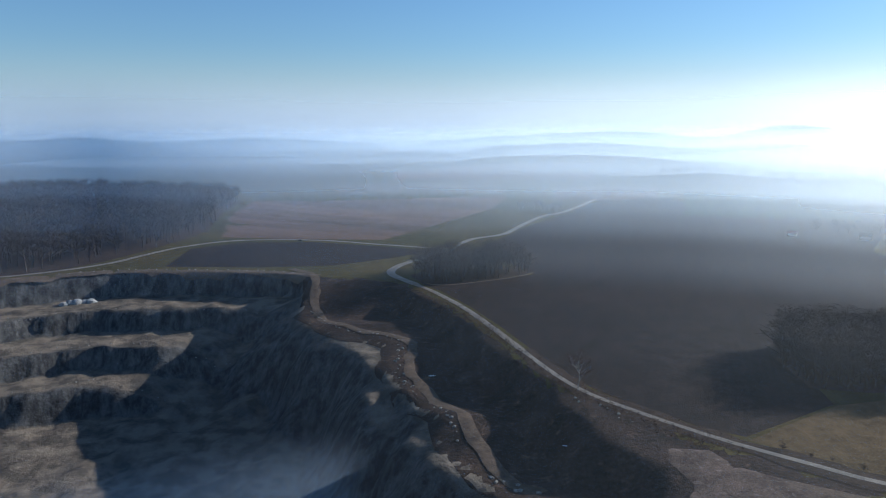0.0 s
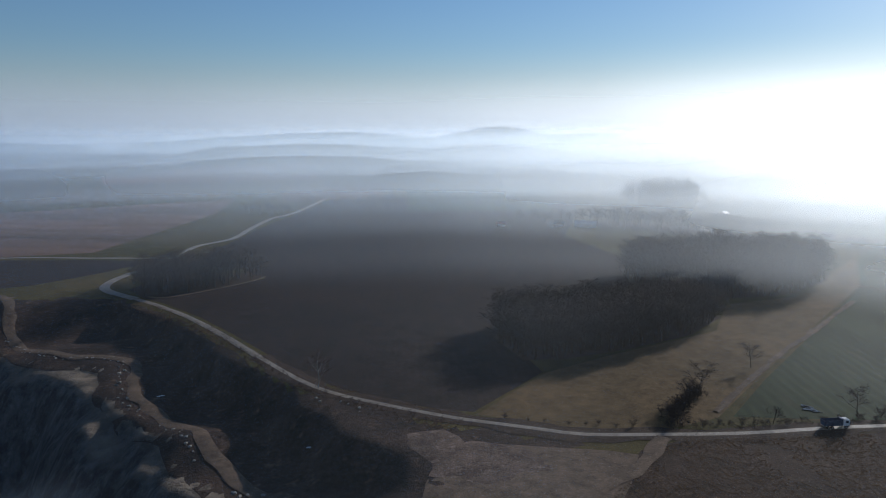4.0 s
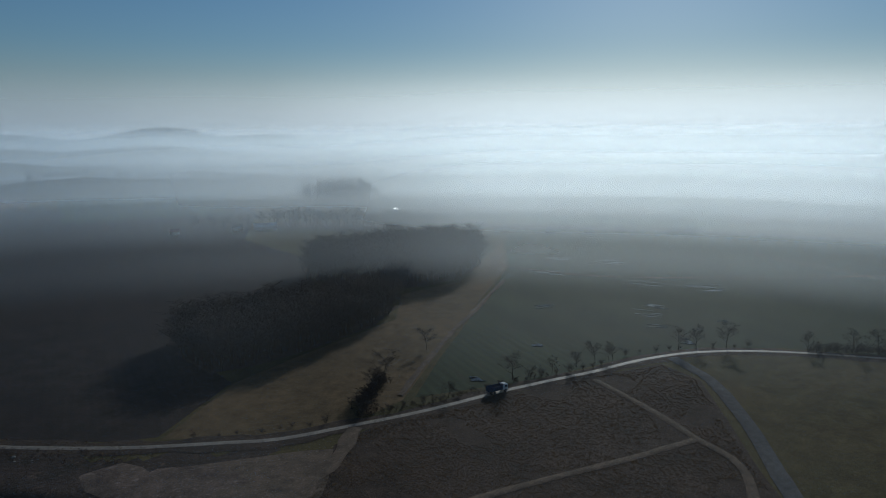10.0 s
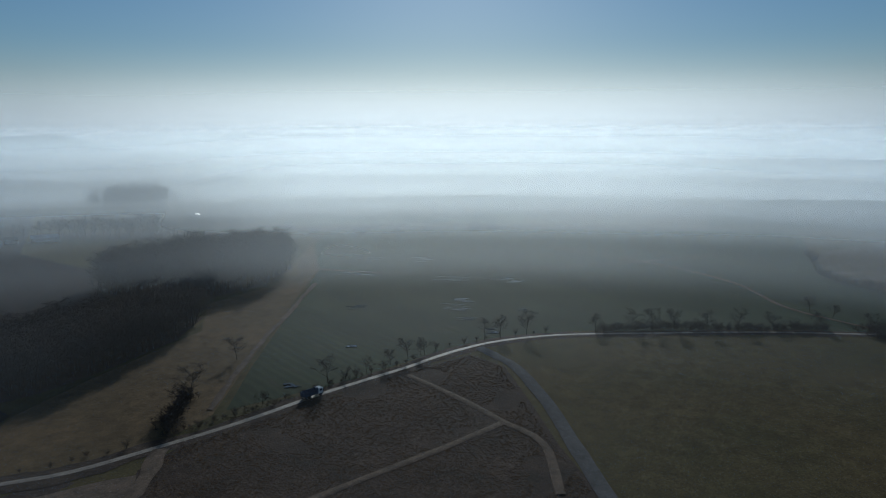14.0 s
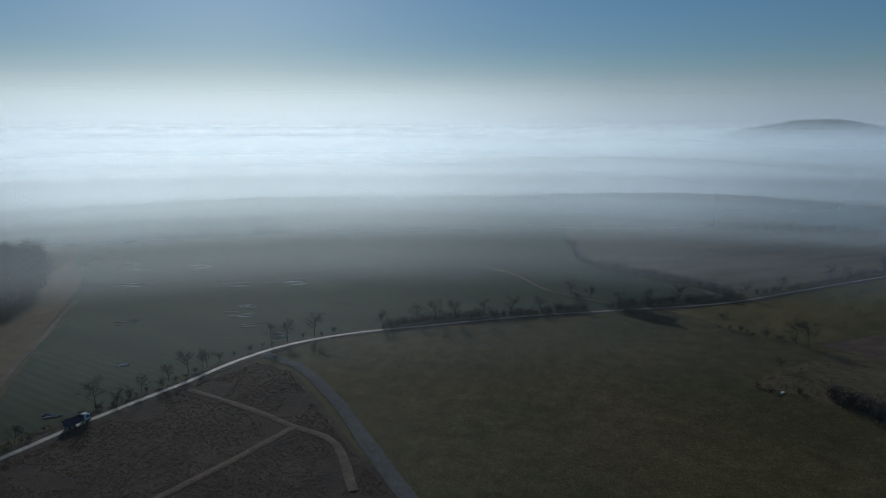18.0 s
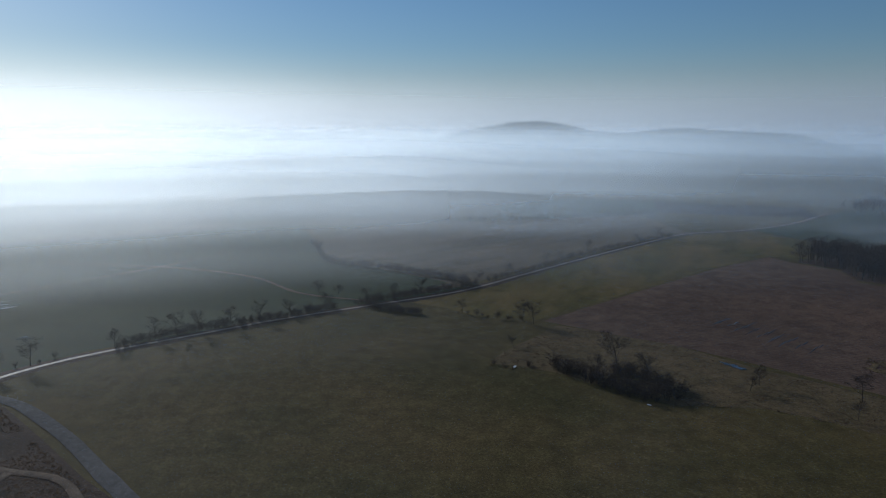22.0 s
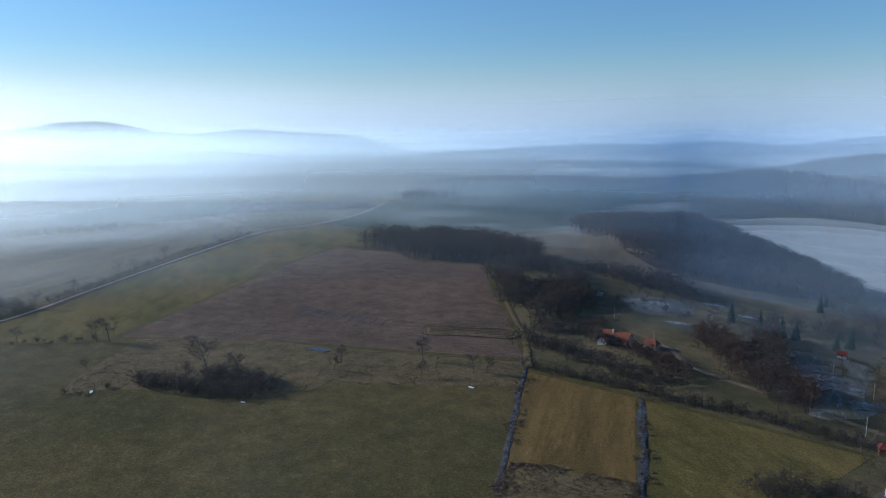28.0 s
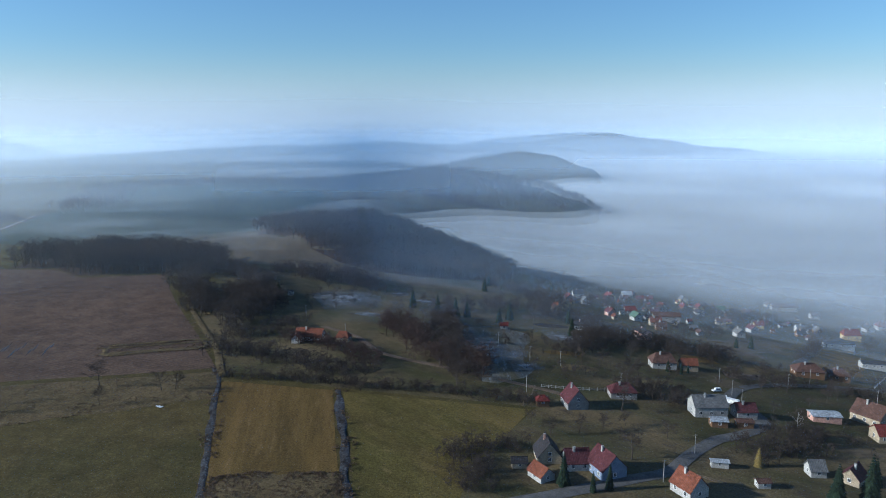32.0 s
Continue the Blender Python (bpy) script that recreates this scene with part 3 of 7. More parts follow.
# fields
patch("field_plough_north", [(x + 3, y + 2) for x, y in HAUL_ROAD[:2:-1]] + [(72, 158), (104, 178), (110, 215), (205, 270), (240, 300), (260, 420), (420, 640), (300, 760), (180, 770), (118, 640), (64, 535), (46, 490), (22, 440), (40, 370), (46, 352), (18, 338), (-8, 332)],
      M["field_dark"], 0.15, "dark ploughed field with faint furrows beside the road", "field", cell=40)
patch("field_beige", [(72, 156), (104, 177), (133, 184), (185, 193), (217, 222), (260, 222), (318, 255), (370, 282), (300, 226), (221, 183), (158, 148), (128, 131), (112, 130), (92, 138)],
      M["stubble"], 0.18, "beige strip of dry grass running up between the woods", "field", cell=30)
patch("field_crop", [(132, 130), (160, 147), (223, 182), (302, 226), (372, 282), (520, 360), (640, 330), (720, 130), (620, 0), (470, -10), (396, -20), (330, -78), (312, -78), (293, -31), (277, 8), (262, 38), (246, 70), (224, 92), (202, 103), (164, 114)],
      M["field_green"], 0.16, "pale green winter crop with standing water in its hollows", "field", cell=40)
patch("field_scrub", [(98, 123), (112, 124), (136, 116), (162, 108), (180, 102), (204, 92), (198, 77), (174, 60), (152, 45), (120, 20), (60, 20), (40, 60), (76, 106)],
      M["scrub"], 0.14, "brown rough ground of dead grass and weeds", "field", cell=12)
patch("field_meadow_south", [(216, 88), (228, 80), (244, 62), (256, 34), (272, 6), (284, -24), (262, -62), (240, -70), (214, -50), (196, -78), (160, -97), (150, -120), (118, -152), (103, -131), (84, -103), (60, -60), (80, 0), (130, 22), (178, 52), (206, 73)],
      M["meadow"], 0.15, "wide olive green meadow mown short", "field", cell=14)
patch("field_plough_south", [(251, -93), (297, -163), (334, -221), (357, -268), (338, -269), (313, -277), (284, -265), (250, -285), (205, -240), (161, -200), (134, -174), (156, -160), (184, -144), (206, -130), (228, -112)],
      M["field_brown"], 0.17, "brown ploughed field with long furrows", "field", cell=20)
patch("field_grass_east", [(296, -42), (310, -78), (338, -118), (371, -160), (424, -232), (450, -280), (455, -322), (400, -330), (345, -290), (359, -270), (336, -221), (299, -163), (253, -91), (262, -70), (280, -60)],
      M["slope_grass"], 0.14, "green field along the country lane", "field", cell=30)
patch("dry_grass_strip", [(204, -58), (216, -66), (232, -84), (244, -95), (214, -126), (184, -138), (150, -160), (130, -172), (119, -153), (138, -136), (156, -120), (163, -98), (180, -88), (197, -70)],
      M["dry_strip"], 0.2, "strip of dead yellow grass between two fields", "field", cell=12, wobble=1.5)
patch("field_red", [(-150, 470), (-172, 560), (-195, 720), (75, 800), (46, 662), (-40, 470)], M["field_red"], 0.3, "reddish stubble field in long bands", "field", cell=40)
patch("sandy_yard", [(40, 118), (52, 134), (63, 141), (77, 134), (98, 122), (86, 112), (74, 104)], M["dirt"], 0.22, "bare sandy yard with frost by the haul road", "yard", cell=6, wobble=2.0)

patch("field_strip", [(86, -104), (106, -132), (126, -165), (91, -169), (73, -137), (62, -119)], M["strip_grass"], 0.15, "narrow mown field between two ditches", "field", cell=10)
patch("field_slope", [(58, -116), (69, -137), (88, -169), (36, -174), (40, -138), (39, -122)], M["slope_grass"], 0.15, "green sloping meadow above the village", "field", cell=10)
patch("village_ground", [(130, -173), (91, -171), (35, -176), (41, -138), (39, -116), (0, -112), (-70, -140), (-190, -600), (40, -620), (150, -480), (150, -400), (190, -335), (222, -304), (206, -250), (182, -224), (150, -195)],
      M["garden"], 0.12, "patchwork of winter gardens and orchards", "ground", cell=12)
patch("field_tan", [(339, -380), (312, -455), (285, -456), (230, -450), (178, -440), (150, -398), (112, -350), (146, -329), (190, -340), (230, -338), (300, -338)], M["field_pale"], 0.3, "tan field running down to the fog", "field", cell=14)
patch("field_beyond", [(352, -302), (402, -334), (458, -326), (487, -392), (542, -470), (620, -640), (640, -900), (420, -760), (362, -520), (345, -400)], M["field_green"], 0.5, "pale green field beyond the wood", "field", cell=24)
patch("field_low", [(8, -266), (-17, -266), (-42, -311), (-57, -392), (-14, -330)], M["field_pale"], 0.25, "pale mown field among the houses", "field", cell=10)
patch("paddock_low", [(-40, -292), (-62, -388), (-84, -340), (-56, -256)], M["strip_grass"], 0.25, "walled green paddock", "field", cell=10)
patch("field_hazy", [(296, -28), (318, -74), (344, -106), (378, -152), (430, -226), (458, -275), (560, -290), (552, -140), (570, -70), (470, -10), (400, -18), (372, -42)], M["field_pale"], 0.2, "wide dull field beyond the lane", "field", cell=40)
patch("field_quarry_top", [(-150, 372), (-100, 372), (-60, 378), (-30, 400), (-8, 424), (-40, 442), (-86, 459), (-130, 452), (-155, 425)], M["field_dark"], 0.2, "bare dark ground above the quarry rim", "field", cell=16)

patch("quarry_bank", [(x - 5, y) for x, y in HAUL_ROAD[3:]] + [(-45, 345)] + [(x - 4.5, y) for x, y in PIT_EAST[1:10]] + [(30, 138), (52, 146)], M["bank"], 0.3, "dark weedy bank falling to the quarry edge", "bank", cell=3.5, wobble=1.5)

strip("quarry_rim", PIT_WEST[2:] + [(-64, 349)], 8.0, M["dirt"], 0.3, "bare earth along the quarry rim", "track", 3, 0.35)

for name, ring, kind, label in [
    ("field_rise_pale", [(649, -175), (677, -265), (655, -352), (576, -315), (560, -200)], "field_green", "pale green field on the far rise"),
    ("field_rise_dark", [(576, -315), (655, -352), (590, -470), (512, -431)], "field_dark", "dark ploughed field on the far rise"),
    ("field_north_pale", [(-129, 819), (-79, 826), (-28, 829), (21, 829), (72, 826), (88, 1006), (26, 1009), (-35, 1009), (-96, 1005), (-157, 997)], "field_pale", "pale stubble band beyond the red field"),
    ("field_north_brown", [(118, 750), (145, 746), (170, 740), (196, 734), (222, 726), (271, 889), (240, 898), (209, 906), (177, 912), (145, 918)], "field_brown", "brown field beside the winding road"),
    ("field_north_green", [(208, 605), (239, 593), (270, 580), (300, 565), (329, 548), (442, 737), (403, 759), (363, 779), (322, 797), (279, 813)], "field_green", "dull green field in the haze"),
    ("field_crest", [(431, 416), (459, 385), (485, 352), (508, 317), (529, 281), (548, 244), (630, 280), (609, 323), (585, 365), (558, 405), (528, 443), (496, 479)], "field_pale", "pale field on the crest beyond the village"),
    ("field_plain_brown", [(526, 191), (536, 159), (545, 125), (552, 92), (556, 58), (686, 72), (680, 113), (672, 155), (661, 195), (648, 235)], "field_brown", "brown field in the haze of the plain"),
    ("field_plain_green", [(588, 41), (589, 10), (589, -20), (587, -51), (584, -82), (752, -105), (757, -66), (759, -26), (759, 13), (758, 53)], "field_green", "hazy green field beyond the hedge"),
    ("field_far_north", [(-75, 1077), (0, 1080), (75, 1077), (150, 1069), (224, 1056), (276, 1300), (185, 1317), (92, 1326), (0, 1330), (-92, 1326)], "field_red", "reddish field far in the haze"),
]:
    patch(name, ring, M[kind], 0.9, label, "field", cell=45)

# roads
MAIN = HAUL_ROAD[::-1] + [(108, 128), (127, 121), (150, 115), (166, 110), (183, 104), (204, 98), (223, 88), (240, 70), (257, 40), (275, 6), (290, -31), (308, -73), (336, -110), (370, -154), (423, -226), (452, -271), (460, -322), (487, -384), (542, -461)]
# brown verge, its dark strip painting the shade of the ditch bank
strip("road_verge", MAIN[4:32], 7.4, M["litter"], 0.17, "brown weedy verge with painted bank shade on both sides of the road", "verge", 3, 0.35)
strip("road_main", MAIN, 2.9, M["gravel"], 0.2, "pale gravel haul road worn in two tracks", "road")
strip("road_north", [(-13, 328), (-27, 355), (-22, 381), (2, 424), (18, 469), (43, 495), (60, 540), (86, 603), (111, 637), (169, 761), (199, 808)], 4.6, M["gravel"], 0.3, "pale gravel road winding over the fields", "road")
strip("road_rim", [(-260, 318), (-217, 345), (-198, 360), (-182, 380), (-174, 402), (-160, 433), (-133, 460), (-85, 466), (-38, 448), (4, 430)], 3.6, M["gravel"], 0.25, "pale track round the top of the quarry", "road")
strip("road_side", [(212, 92), (205, 82), (199, 74), (176, 56), (154, 42), (132, 28), (100, 6), (70, -12)], 4.0, M["asphalt"], 0.22, "grey asphalt side road", "road")
strip("track_scrub", [(177, 100), (167, 78), (158, 62), (150, 48), (129, 37)], 2.2, M["dirt"], 0.3, "dirt track through the scrub", "track")
strip("track_scrub_lower", [(157, 61), (135, 69), (105, 81), (70, 92)], 2.2, M["dirt"], 0.3, "dirt track through the scrub", "track")
strip("track_yard", [(107, 127), (95, 118), (77, 110), (60, 98)], 4.0, M["dirt"], 0.32, "muddy gravel turning off the haul road", "track", 1.5, 0.5)
strip("track_quarry", [(-80, 366), (-66, 350), (-56, 306), (-38, 280), (-14, 263), (-12, 232), (-2, 205), (5, 192), (8, 176), (12, 164), (17, 153), (22, 146)], 4.0, M["dirt"], 0.5, "earth track along the quarry edge", "track", 2.5, 0.45)
patch("bare_soil", [(50, 131), (53, 149), (60, 149), (64, 141), (75, 134), (79, 124), (66, 118), (58, 122)], M["pale_soil"], 0.34, "pale bare soil below the haul road", "bare soil", cell=3, wobble=4.5)

# woods


def low_tree(seed, forks, reach, fat, start):
    rows = branches(random.Random(seed), 1.0, reach, len(forks) + 1, forks, start=start)
    v, f = prisms(rows, 3, fat, len(forks))
    v[:, 2] = np.where(v[:, 2] > 0.66, 0.66 + (v[:, 2] - 0.66) * 0.5, v[:, 2])      # crowns are rounded off above
    v[:, 2] *= 1.0 / v[:, 2].max()
    return v, np.array([t for q in f for t in ((q,) if len(q) == 3 else (q[:3], [q[0], q[2], q[3]]))])


NEAR_TREES = [low_tree(40 + k, (10, 6, 3), 0.8, 0.0046, (0.28, 0.10)[k % 2]) for k in range(4)]
FAR_TREES = [low_tree(60 + k, (8, 6), 0.9, 0.0105, 0.3) for k in range(4)]
HILL_TREES = [low_tree(80 + k, (7, 6), 1.05, 0.018, 0.3) for k in range(4)]
WOODS = [
    ("wood_by_field", [(106, 216), (104, 190), (118, 186), (142, 187), (172, 192), (200, 207), (190, 226), (150, 234), (118, 232)], 3.0, 14, NEAR_TREES, "bare grey-brown wood standing on the ploughed field"),
    ("wood_behind", [(206, 280), (212, 256), (227, 230), (258, 226), (300, 242), (318, 270), (280, 300), (230, 300)], 3.6, 18, NEAR_TREES, "dense bare wood beyond the beige field"),
    ("clump_by_road", [(-17, 350), (-10, 330), (18, 336), (46, 354), (40, 372), (0, 380)], 5.0, 15, NEAR_TREES, "open clump of tall bare trees by the road bend"),
    ("wood_south", [(340, -272), (316, -280), (290, -268), (256, -288), (226, -304), (246, -330), (300, -330), (352, -300)], 4.0, 13, NEAR_TREES, "dark bare wood at the end of the ploughed field"),
    ("wood_west", [(-420, 250), (-217, 345), (-199, 362), (-188, 382), (-180, 408), (-170, 449), (-166, 490), (-178, 550), (-206, 720), (-330, 760), (-520, 520)], 7.6, 17, FAR_TREES, "bare forest on the rise behind the quarry"),
    ("wood_hill", [(316, -458), (298, -437), (276, -435), (241, -413), (203, -386), (172, -368), (146, -376), (124, -410), (116, -470), (128, -545), (170, -590), (250, -595), (318, -540), (330, -490)], 5.0, 11, FAR_TREES, "forested round hill rising from the fog"),
    ("wood_far_hill", [(90, -1010), (150, -930), (230, -880), (330, -845), (430, -820), (500, -775), (590, -715), (660, -650), (700, -660), (640, -760), (520, -880), (470, -1000), (330, -1120), (150, -1080)], 8.0, 11, HILL_TREES, "long forested hill above the fog"),
]
WOODS += [
    ("wood_far_farm", [(300, 470), (325, 425), (350, 350), (385, 350), (370, 430), (330, 480)], 6.5, 13, FAR_TREES, "bare wood behind the far farm"),
    ("wood_far_clump", [(400, 540), (412, 500), (450, 490), (455, 530), (430, 550)], 6.5, 22, FAR_TREES, "round clump of tall bare trees in the haze"),
    ("wood_far_ridge", [(287, 941), (343, 923), (397, 901), (450, 876), (501, 847), (550, 816), (570, 845), (519, 877), (466, 907), (411, 933), (355, 956), (298, 975)], 12, 11, HILL_TREES, "low wooded ridge in the haze"),
    ("wood_far_band", [(405, 558), (413, 552), (421, 546), (428, 540), (436, 534), (443, 528), (462, 551), (455, 557), (447, 564), (439, 570), (431, 576), (423, 582)], 8, 13, FAR_TREES, "band of bare trees across the fields"),
    ("wood_far_clump_high", [(624, 620), (632, 612), (640, 603), (647, 595), (666, 612), (658, 621), (650, 629), (642, 637)], 7, 15, FAR_TREES, "round clump of tall trees on a crest"),
    ("wood_far_crest", [(668, 602), (681, 588), (693, 573), (705, 559), (716, 544), (728, 529), (740, 537), (728, 553), (717, 568), (705, 583), (692, 597), (679, 612)], 10, 9, FAR_TREES, "row of bare trees on a hazy crest"),
    ("wood_north_hill", [(-133, 1694), (-97, 1697), (-62, 1698), (-26, 1699), (8, 1699), (44, 1699), (46, 1789), (9, 1789), (-28, 1789), (-65, 1788), (-103, 1787), (-140, 1784)], 13, 20, HILL_TREES, "wooded knoll beyond the red field"),
    ("wood_north_line", [(-426, 1110), (-387, 1125), (-347, 1138), (-307, 1149), (-267, 1159), (-227, 1168), (-186, 1175), (-145, 1181), (-103, 1185), (-107, 1225), (-149, 1220), (-192, 1214), (-234, 1207), (-276, 1198), (-318, 1188), (-359, 1176), (-400, 1162), (-440, 1148)], 12, 13, HILL_TREES, "long line of hazy trees in the lowland"),
    ("wood_north_field", [(143, 1171), (176, 1166), (208, 1161), (241, 1155), (273, 1147), (305, 1139), (314, 1173), (281, 1181), (248, 1189), (215, 1195), (181, 1201), (148, 1205)], 12, 13, HILL_TREES, "hazy wood beyond the red field"),
    ("wood_left_of_plain", [(262, 494), (271, 489), (279, 484), (288, 480), (296, 474), (304, 469), (326, 503), (317, 508), (309, 514), (299, 519), (290, 524), (281, 529)], 9, 9, FAR_TREES, "hazy wood beside the far farm"),
    ("wood_sun_crest", [(949, 593), (969, 560), (988, 525), (1006, 490), (1023, 455), (1036, 461), (1020, 497), (1002, 532), (982, 567), (962, 601)], 12, 9, HILL_TREES, "dim trees on the sunny horizon"),
    ("wood_lane_rise", [(723, -127), (716, -162), (708, -196), (698, -230), (686, -263), (672, -296), (657, -327), (641, -359), (623, -389), (629, -393), (647, -362), (664, -331), (679, -298), (692, -265), (704, -232), (715, -198), (723, -163), (730, -128)], 10, 5, FAR_TREES, "row of trees along the far rise"),
    ("wood_bend", [(64, 660), (75, 640), (108, 625), (112, 645), (84, 668)], 6.0, 9, FAR_TREES, "small clump of trees where the road bends"),
    ("wood_lane_end", [(520, -470), (560, -490), (640, -620), (590, -640), (520, -540)], 8.0, 12, FAR_TREES, "bare wood at the end of the lane"),
]
WOODS += [
    ("wood_far_village", [(395, 430), (430, 455), (510, 345), (560, 250), (500, 200), (460, 235), (400, 330)], 10.0, 7, FAR_TREES, "bare trees among the hazy far houses"),
    ("wood_plain", [(700, 380), (790, 330), (840, 220), (800, 210), (730, 300)], 14.0, 8, FAR_TREES, "dim belt of trees on the plain"),
]
WITH_FLOOR = ("wood_by_field", "wood_behind", "clump_by_road", "wood_south", "wood_west", "wood_hill", "wood_far_hill", "wood_far_farm", "wood_far_clump")
for k, (name, ring, gap, height, kinds, label) in enumerate(WOODS):
    if name in WITH_FLOOR:
        patch("floor_of_" + name, ring, M["litter"], 0.35 if max(abs(p[1]) for p in ring) < 420 else 1.2, "dark leaf litter under bare trees", "wood floor", cell=24 if kinds is not HILL_TREES else 60)
    wood(name, sown(ring, gap, 100 + k, height), kinds, 200 + k, M["twig"], label)



# ---- growing things along the road and on the fields ----
def shrub_mesh(seed, stems, height, reach, material, forks=(5, 4)):
    rng = random.Random(seed)
    rows = []
    for k in range(stems):
        g = math.tau * k / stems + rng.random()
        sub = branches(rng, height * (0.6 + 0.5 * rng.random()), 0.8, len(forks) + 1, forks, start=0.15, thick=0.012)
        c, s = math.cos(g), math.sin(g)
        tip = 0.15 + 0.55 * rng.random()
        foot = np.array([c, s, 0.0]) * reach * 0.3 * rng.random()
        for a, b, r0, r1, lv in sub:
            lean = lambda p: np.array([p[0] + c * tip * p[2] * reach / height, p[1] + s * tip * p[2] * reach / height, p[2] * 0.95]) + foot
            rows.append((lean(a), lean(b), r0, r1, lv))
    v, f = prisms(rows, 3, 0.026)
    return mesh_of("shrub", v, f, material)


SHRUBS = [shrub_mesh(300, 7, 3.2, 2.2, M["twig"]), shrub_mesh(301, 6, 2.4, 2.0, M["reddish_twig"]), shrub_mesh(302, 8, 4.2, 2.6, M["twig"])]


def shrub(x, y, size, kind, rng, label, group):
    ob = new("shrub", SHRUBS[kind])
    ob.matrix_basis = pose(x, y, ground_z(x, y) + 0.05, 0, 0, rng.uniform(0, 360)) @ Matrix.Diagonal((size, size, size * rng.uniform(0.85, 1.15), 1))
    return tagged(ob, label, "shrub", group)


def hedge(line, gap, size, width, seed, label, group, kinds=(0, 1, 2)):
    rng = random.Random(seed)
    pts = curve_through(line, gap)
    for px, py in pts:
        shrub(px + rng.uniform(-width, width), py + rng.uniform(-width, width), size * rng.uniform(0.6, 1.25), rng.choice(kinds), rng, label, group)


hedge([(78, 150), (90, 142), (104, 134)], 4.0, 0.7, 1.0, 1, "low bare shrub beside the haul road", "shrubs by the haul road")
hedge([(113, 131), (130, 125), (150, 119), (170, 113), (190, 106)], 4.2, 0.75, 1.2, 2, "low bare shrub beside the haul road", "shrubs by the haul road")
hedge([(116, 133), (121, 138), (128, 142), (134, 146)], 1.5, 1.1, 1.8, 3, "dense bare thicket between two fields", "shrubs between the fields")
hedge([(248, 62), (262, 42), (270, 22), (278, 4), (288, -14)], 2.6, 0.95, 1.6, 4, "dark bare hedge shrub along the lane", "hedge along the lane")
hedge([(204, 104), (224, 94), (240, 78)], 5.0, 0.65, 1.2, 5, "small shrub on the road verge", "shrubs by the haul road")
hedge([(294, -28), (300, -42), (308, -58), (318, -82)], 2.4, 1.1, 2.0, 6, "dark bare hedge shrub along the lane", "hedge along the lane")
hedge([(276, -40), (272, -46), (279, -36), (284, -32)], 1.6, 0.95, 1.6, 7, "dark bare hedge shrub along the lane", "hedge along the lane")
hedge([(268, -64), (259, -76), (253, -84)], 2.6, 0.8, 1.2, 8, "bare shrub at the field corner", "shrubs at the field corner")
hedge([(325, -80), (347, -63), (369, -43), (386, -24), (400, -15), (430, -12), (463, -9)], 3.6, 1.1, 1.2, 9, "hazy hedge shrub between far fields", "far hedge")
hedge([(330, -96), (352, -126), (372, -148), (396, -180), (420, -218), (440, -250)], 5.0, 1.0, 1.5, 10, "hazy hedge shrub along the lane", "hedge along the lane")
hedge([(199, -79), (188, -84), (177, -88), (168, -94), (168, -102), (178, -103), (190, -95), (183, -92)], 1.5, 1.0, 2.6, 11, "tangled bare shrub in the field copse", "field copse", (0, 2, 2))
hedge([(205, -61), (198, -66), (203, -72)], 3.0, 0.6, 1.5, 12, "small shrub on the dry bank", "field copse")
def thicket(name, line, gap, height, width, seed, label, kinds=None):
    """A tangle of undergrowth too dense to count, along a line."""
    rng = np.random.default_rng(seed)
    c = curve_through(line, gap)
    c = np.repeat(c, 4, axis=0) + rng.normal(0, width * 0.6, (len(c) * 4, 2))
    rows = np.column_stack([c[:, 0], c[:, 1], land(c[:, 0], c[:, 1]), height * rng.uniform(0.5, 1.2, len(c))])
    return wood(name, rows, kinds or UNDERGROWTH, seed, M["reddish_twig"] if seed % 3 == 0 else M["twig"], label, "thicket")


UNDERGROWTH = [low_tree(90 + k, (7, 5, 3), 1.1, 0.009, 0.08) for k in range(4)]
thicket("bank_brush", [(66, 150), (46, 172), (31, 200), (22, 232), (12, 262), (-4, 294)], 2.4, 1.5, 3.2, 39, "low reddish brush on the road bank")
thicket("bank_brush_low", [(40, 150), (30, 168), (20, 190), (12, 215), (4, 240)], 3.0, 1.3, 6.0, 42, "low dark brush on the quarry bank")
thicket("copse_tangle", [(199, -79), (190, -84), (180, -88), (171, -94), (172, -101), (182, -99), (190, -93)], 1.3, 3.8, 3.2, 35, "dense bare tangle in the field copse")
thicket("lane_hedge", [(250, 60), (262, 42), (270, 22), (278, 4), (288, -14)], 1.3, 3.3, 1.5, 37, "dense bare hedge along the lane")
thicket("lane_hedge_far", [(292, -26), (300, -42), (308, -58), (318, -80)], 1.6, 3.4, 2.4, 38, "dense bare hedge at the lane junction")
thicket("lane_hedge_corner", [(272, -46), (278, -38), (286, -30)], 1.4, 3.2, 2.2, 40, "dense bare hedge at the field corner")
thicket("far_hedge_tangle", [(325, -80), (347, -63), (369, -43), (386, -24), (400, -15)], 2.4, 4.0, 1.6, 41, "hazy hedge between far fields")
thicket("lane_hedge_end", [(326, -92), (352, -126), (372, -148), (396, -180), (420, -218), (440, -250)], 4.0, 3.6, 2.0, 43, "hazy hedge along the lane")
thicket("far_boundary", [(570, -70), (561, -107), (550, -139), (549, -181), (555, -225), (559, -297)], 6.0, 5.0, 3.0, 44, "line of hazy trees across the plain")
thicket("verge_tangle", [(113, 131), (130, 125), (150, 119), (170, 113)], 3.0, 1.8, 1.0, 46, "low tangle on the road verge")
thicket("field_gap_tangle", [(115, 132), (121, 138), (128, 142), (134, 146)], 1.3, 3.6, 2.2, 47, "dense bare thicket between two fields")
thicket("thicket_above_village", [(127, -168), (110, -172), (90, -173), (70, -177), (50, -178), (36, -178)], 2.2, 3.6, 2.2, 13, "dark bare hedge along the meadow's lower edge")
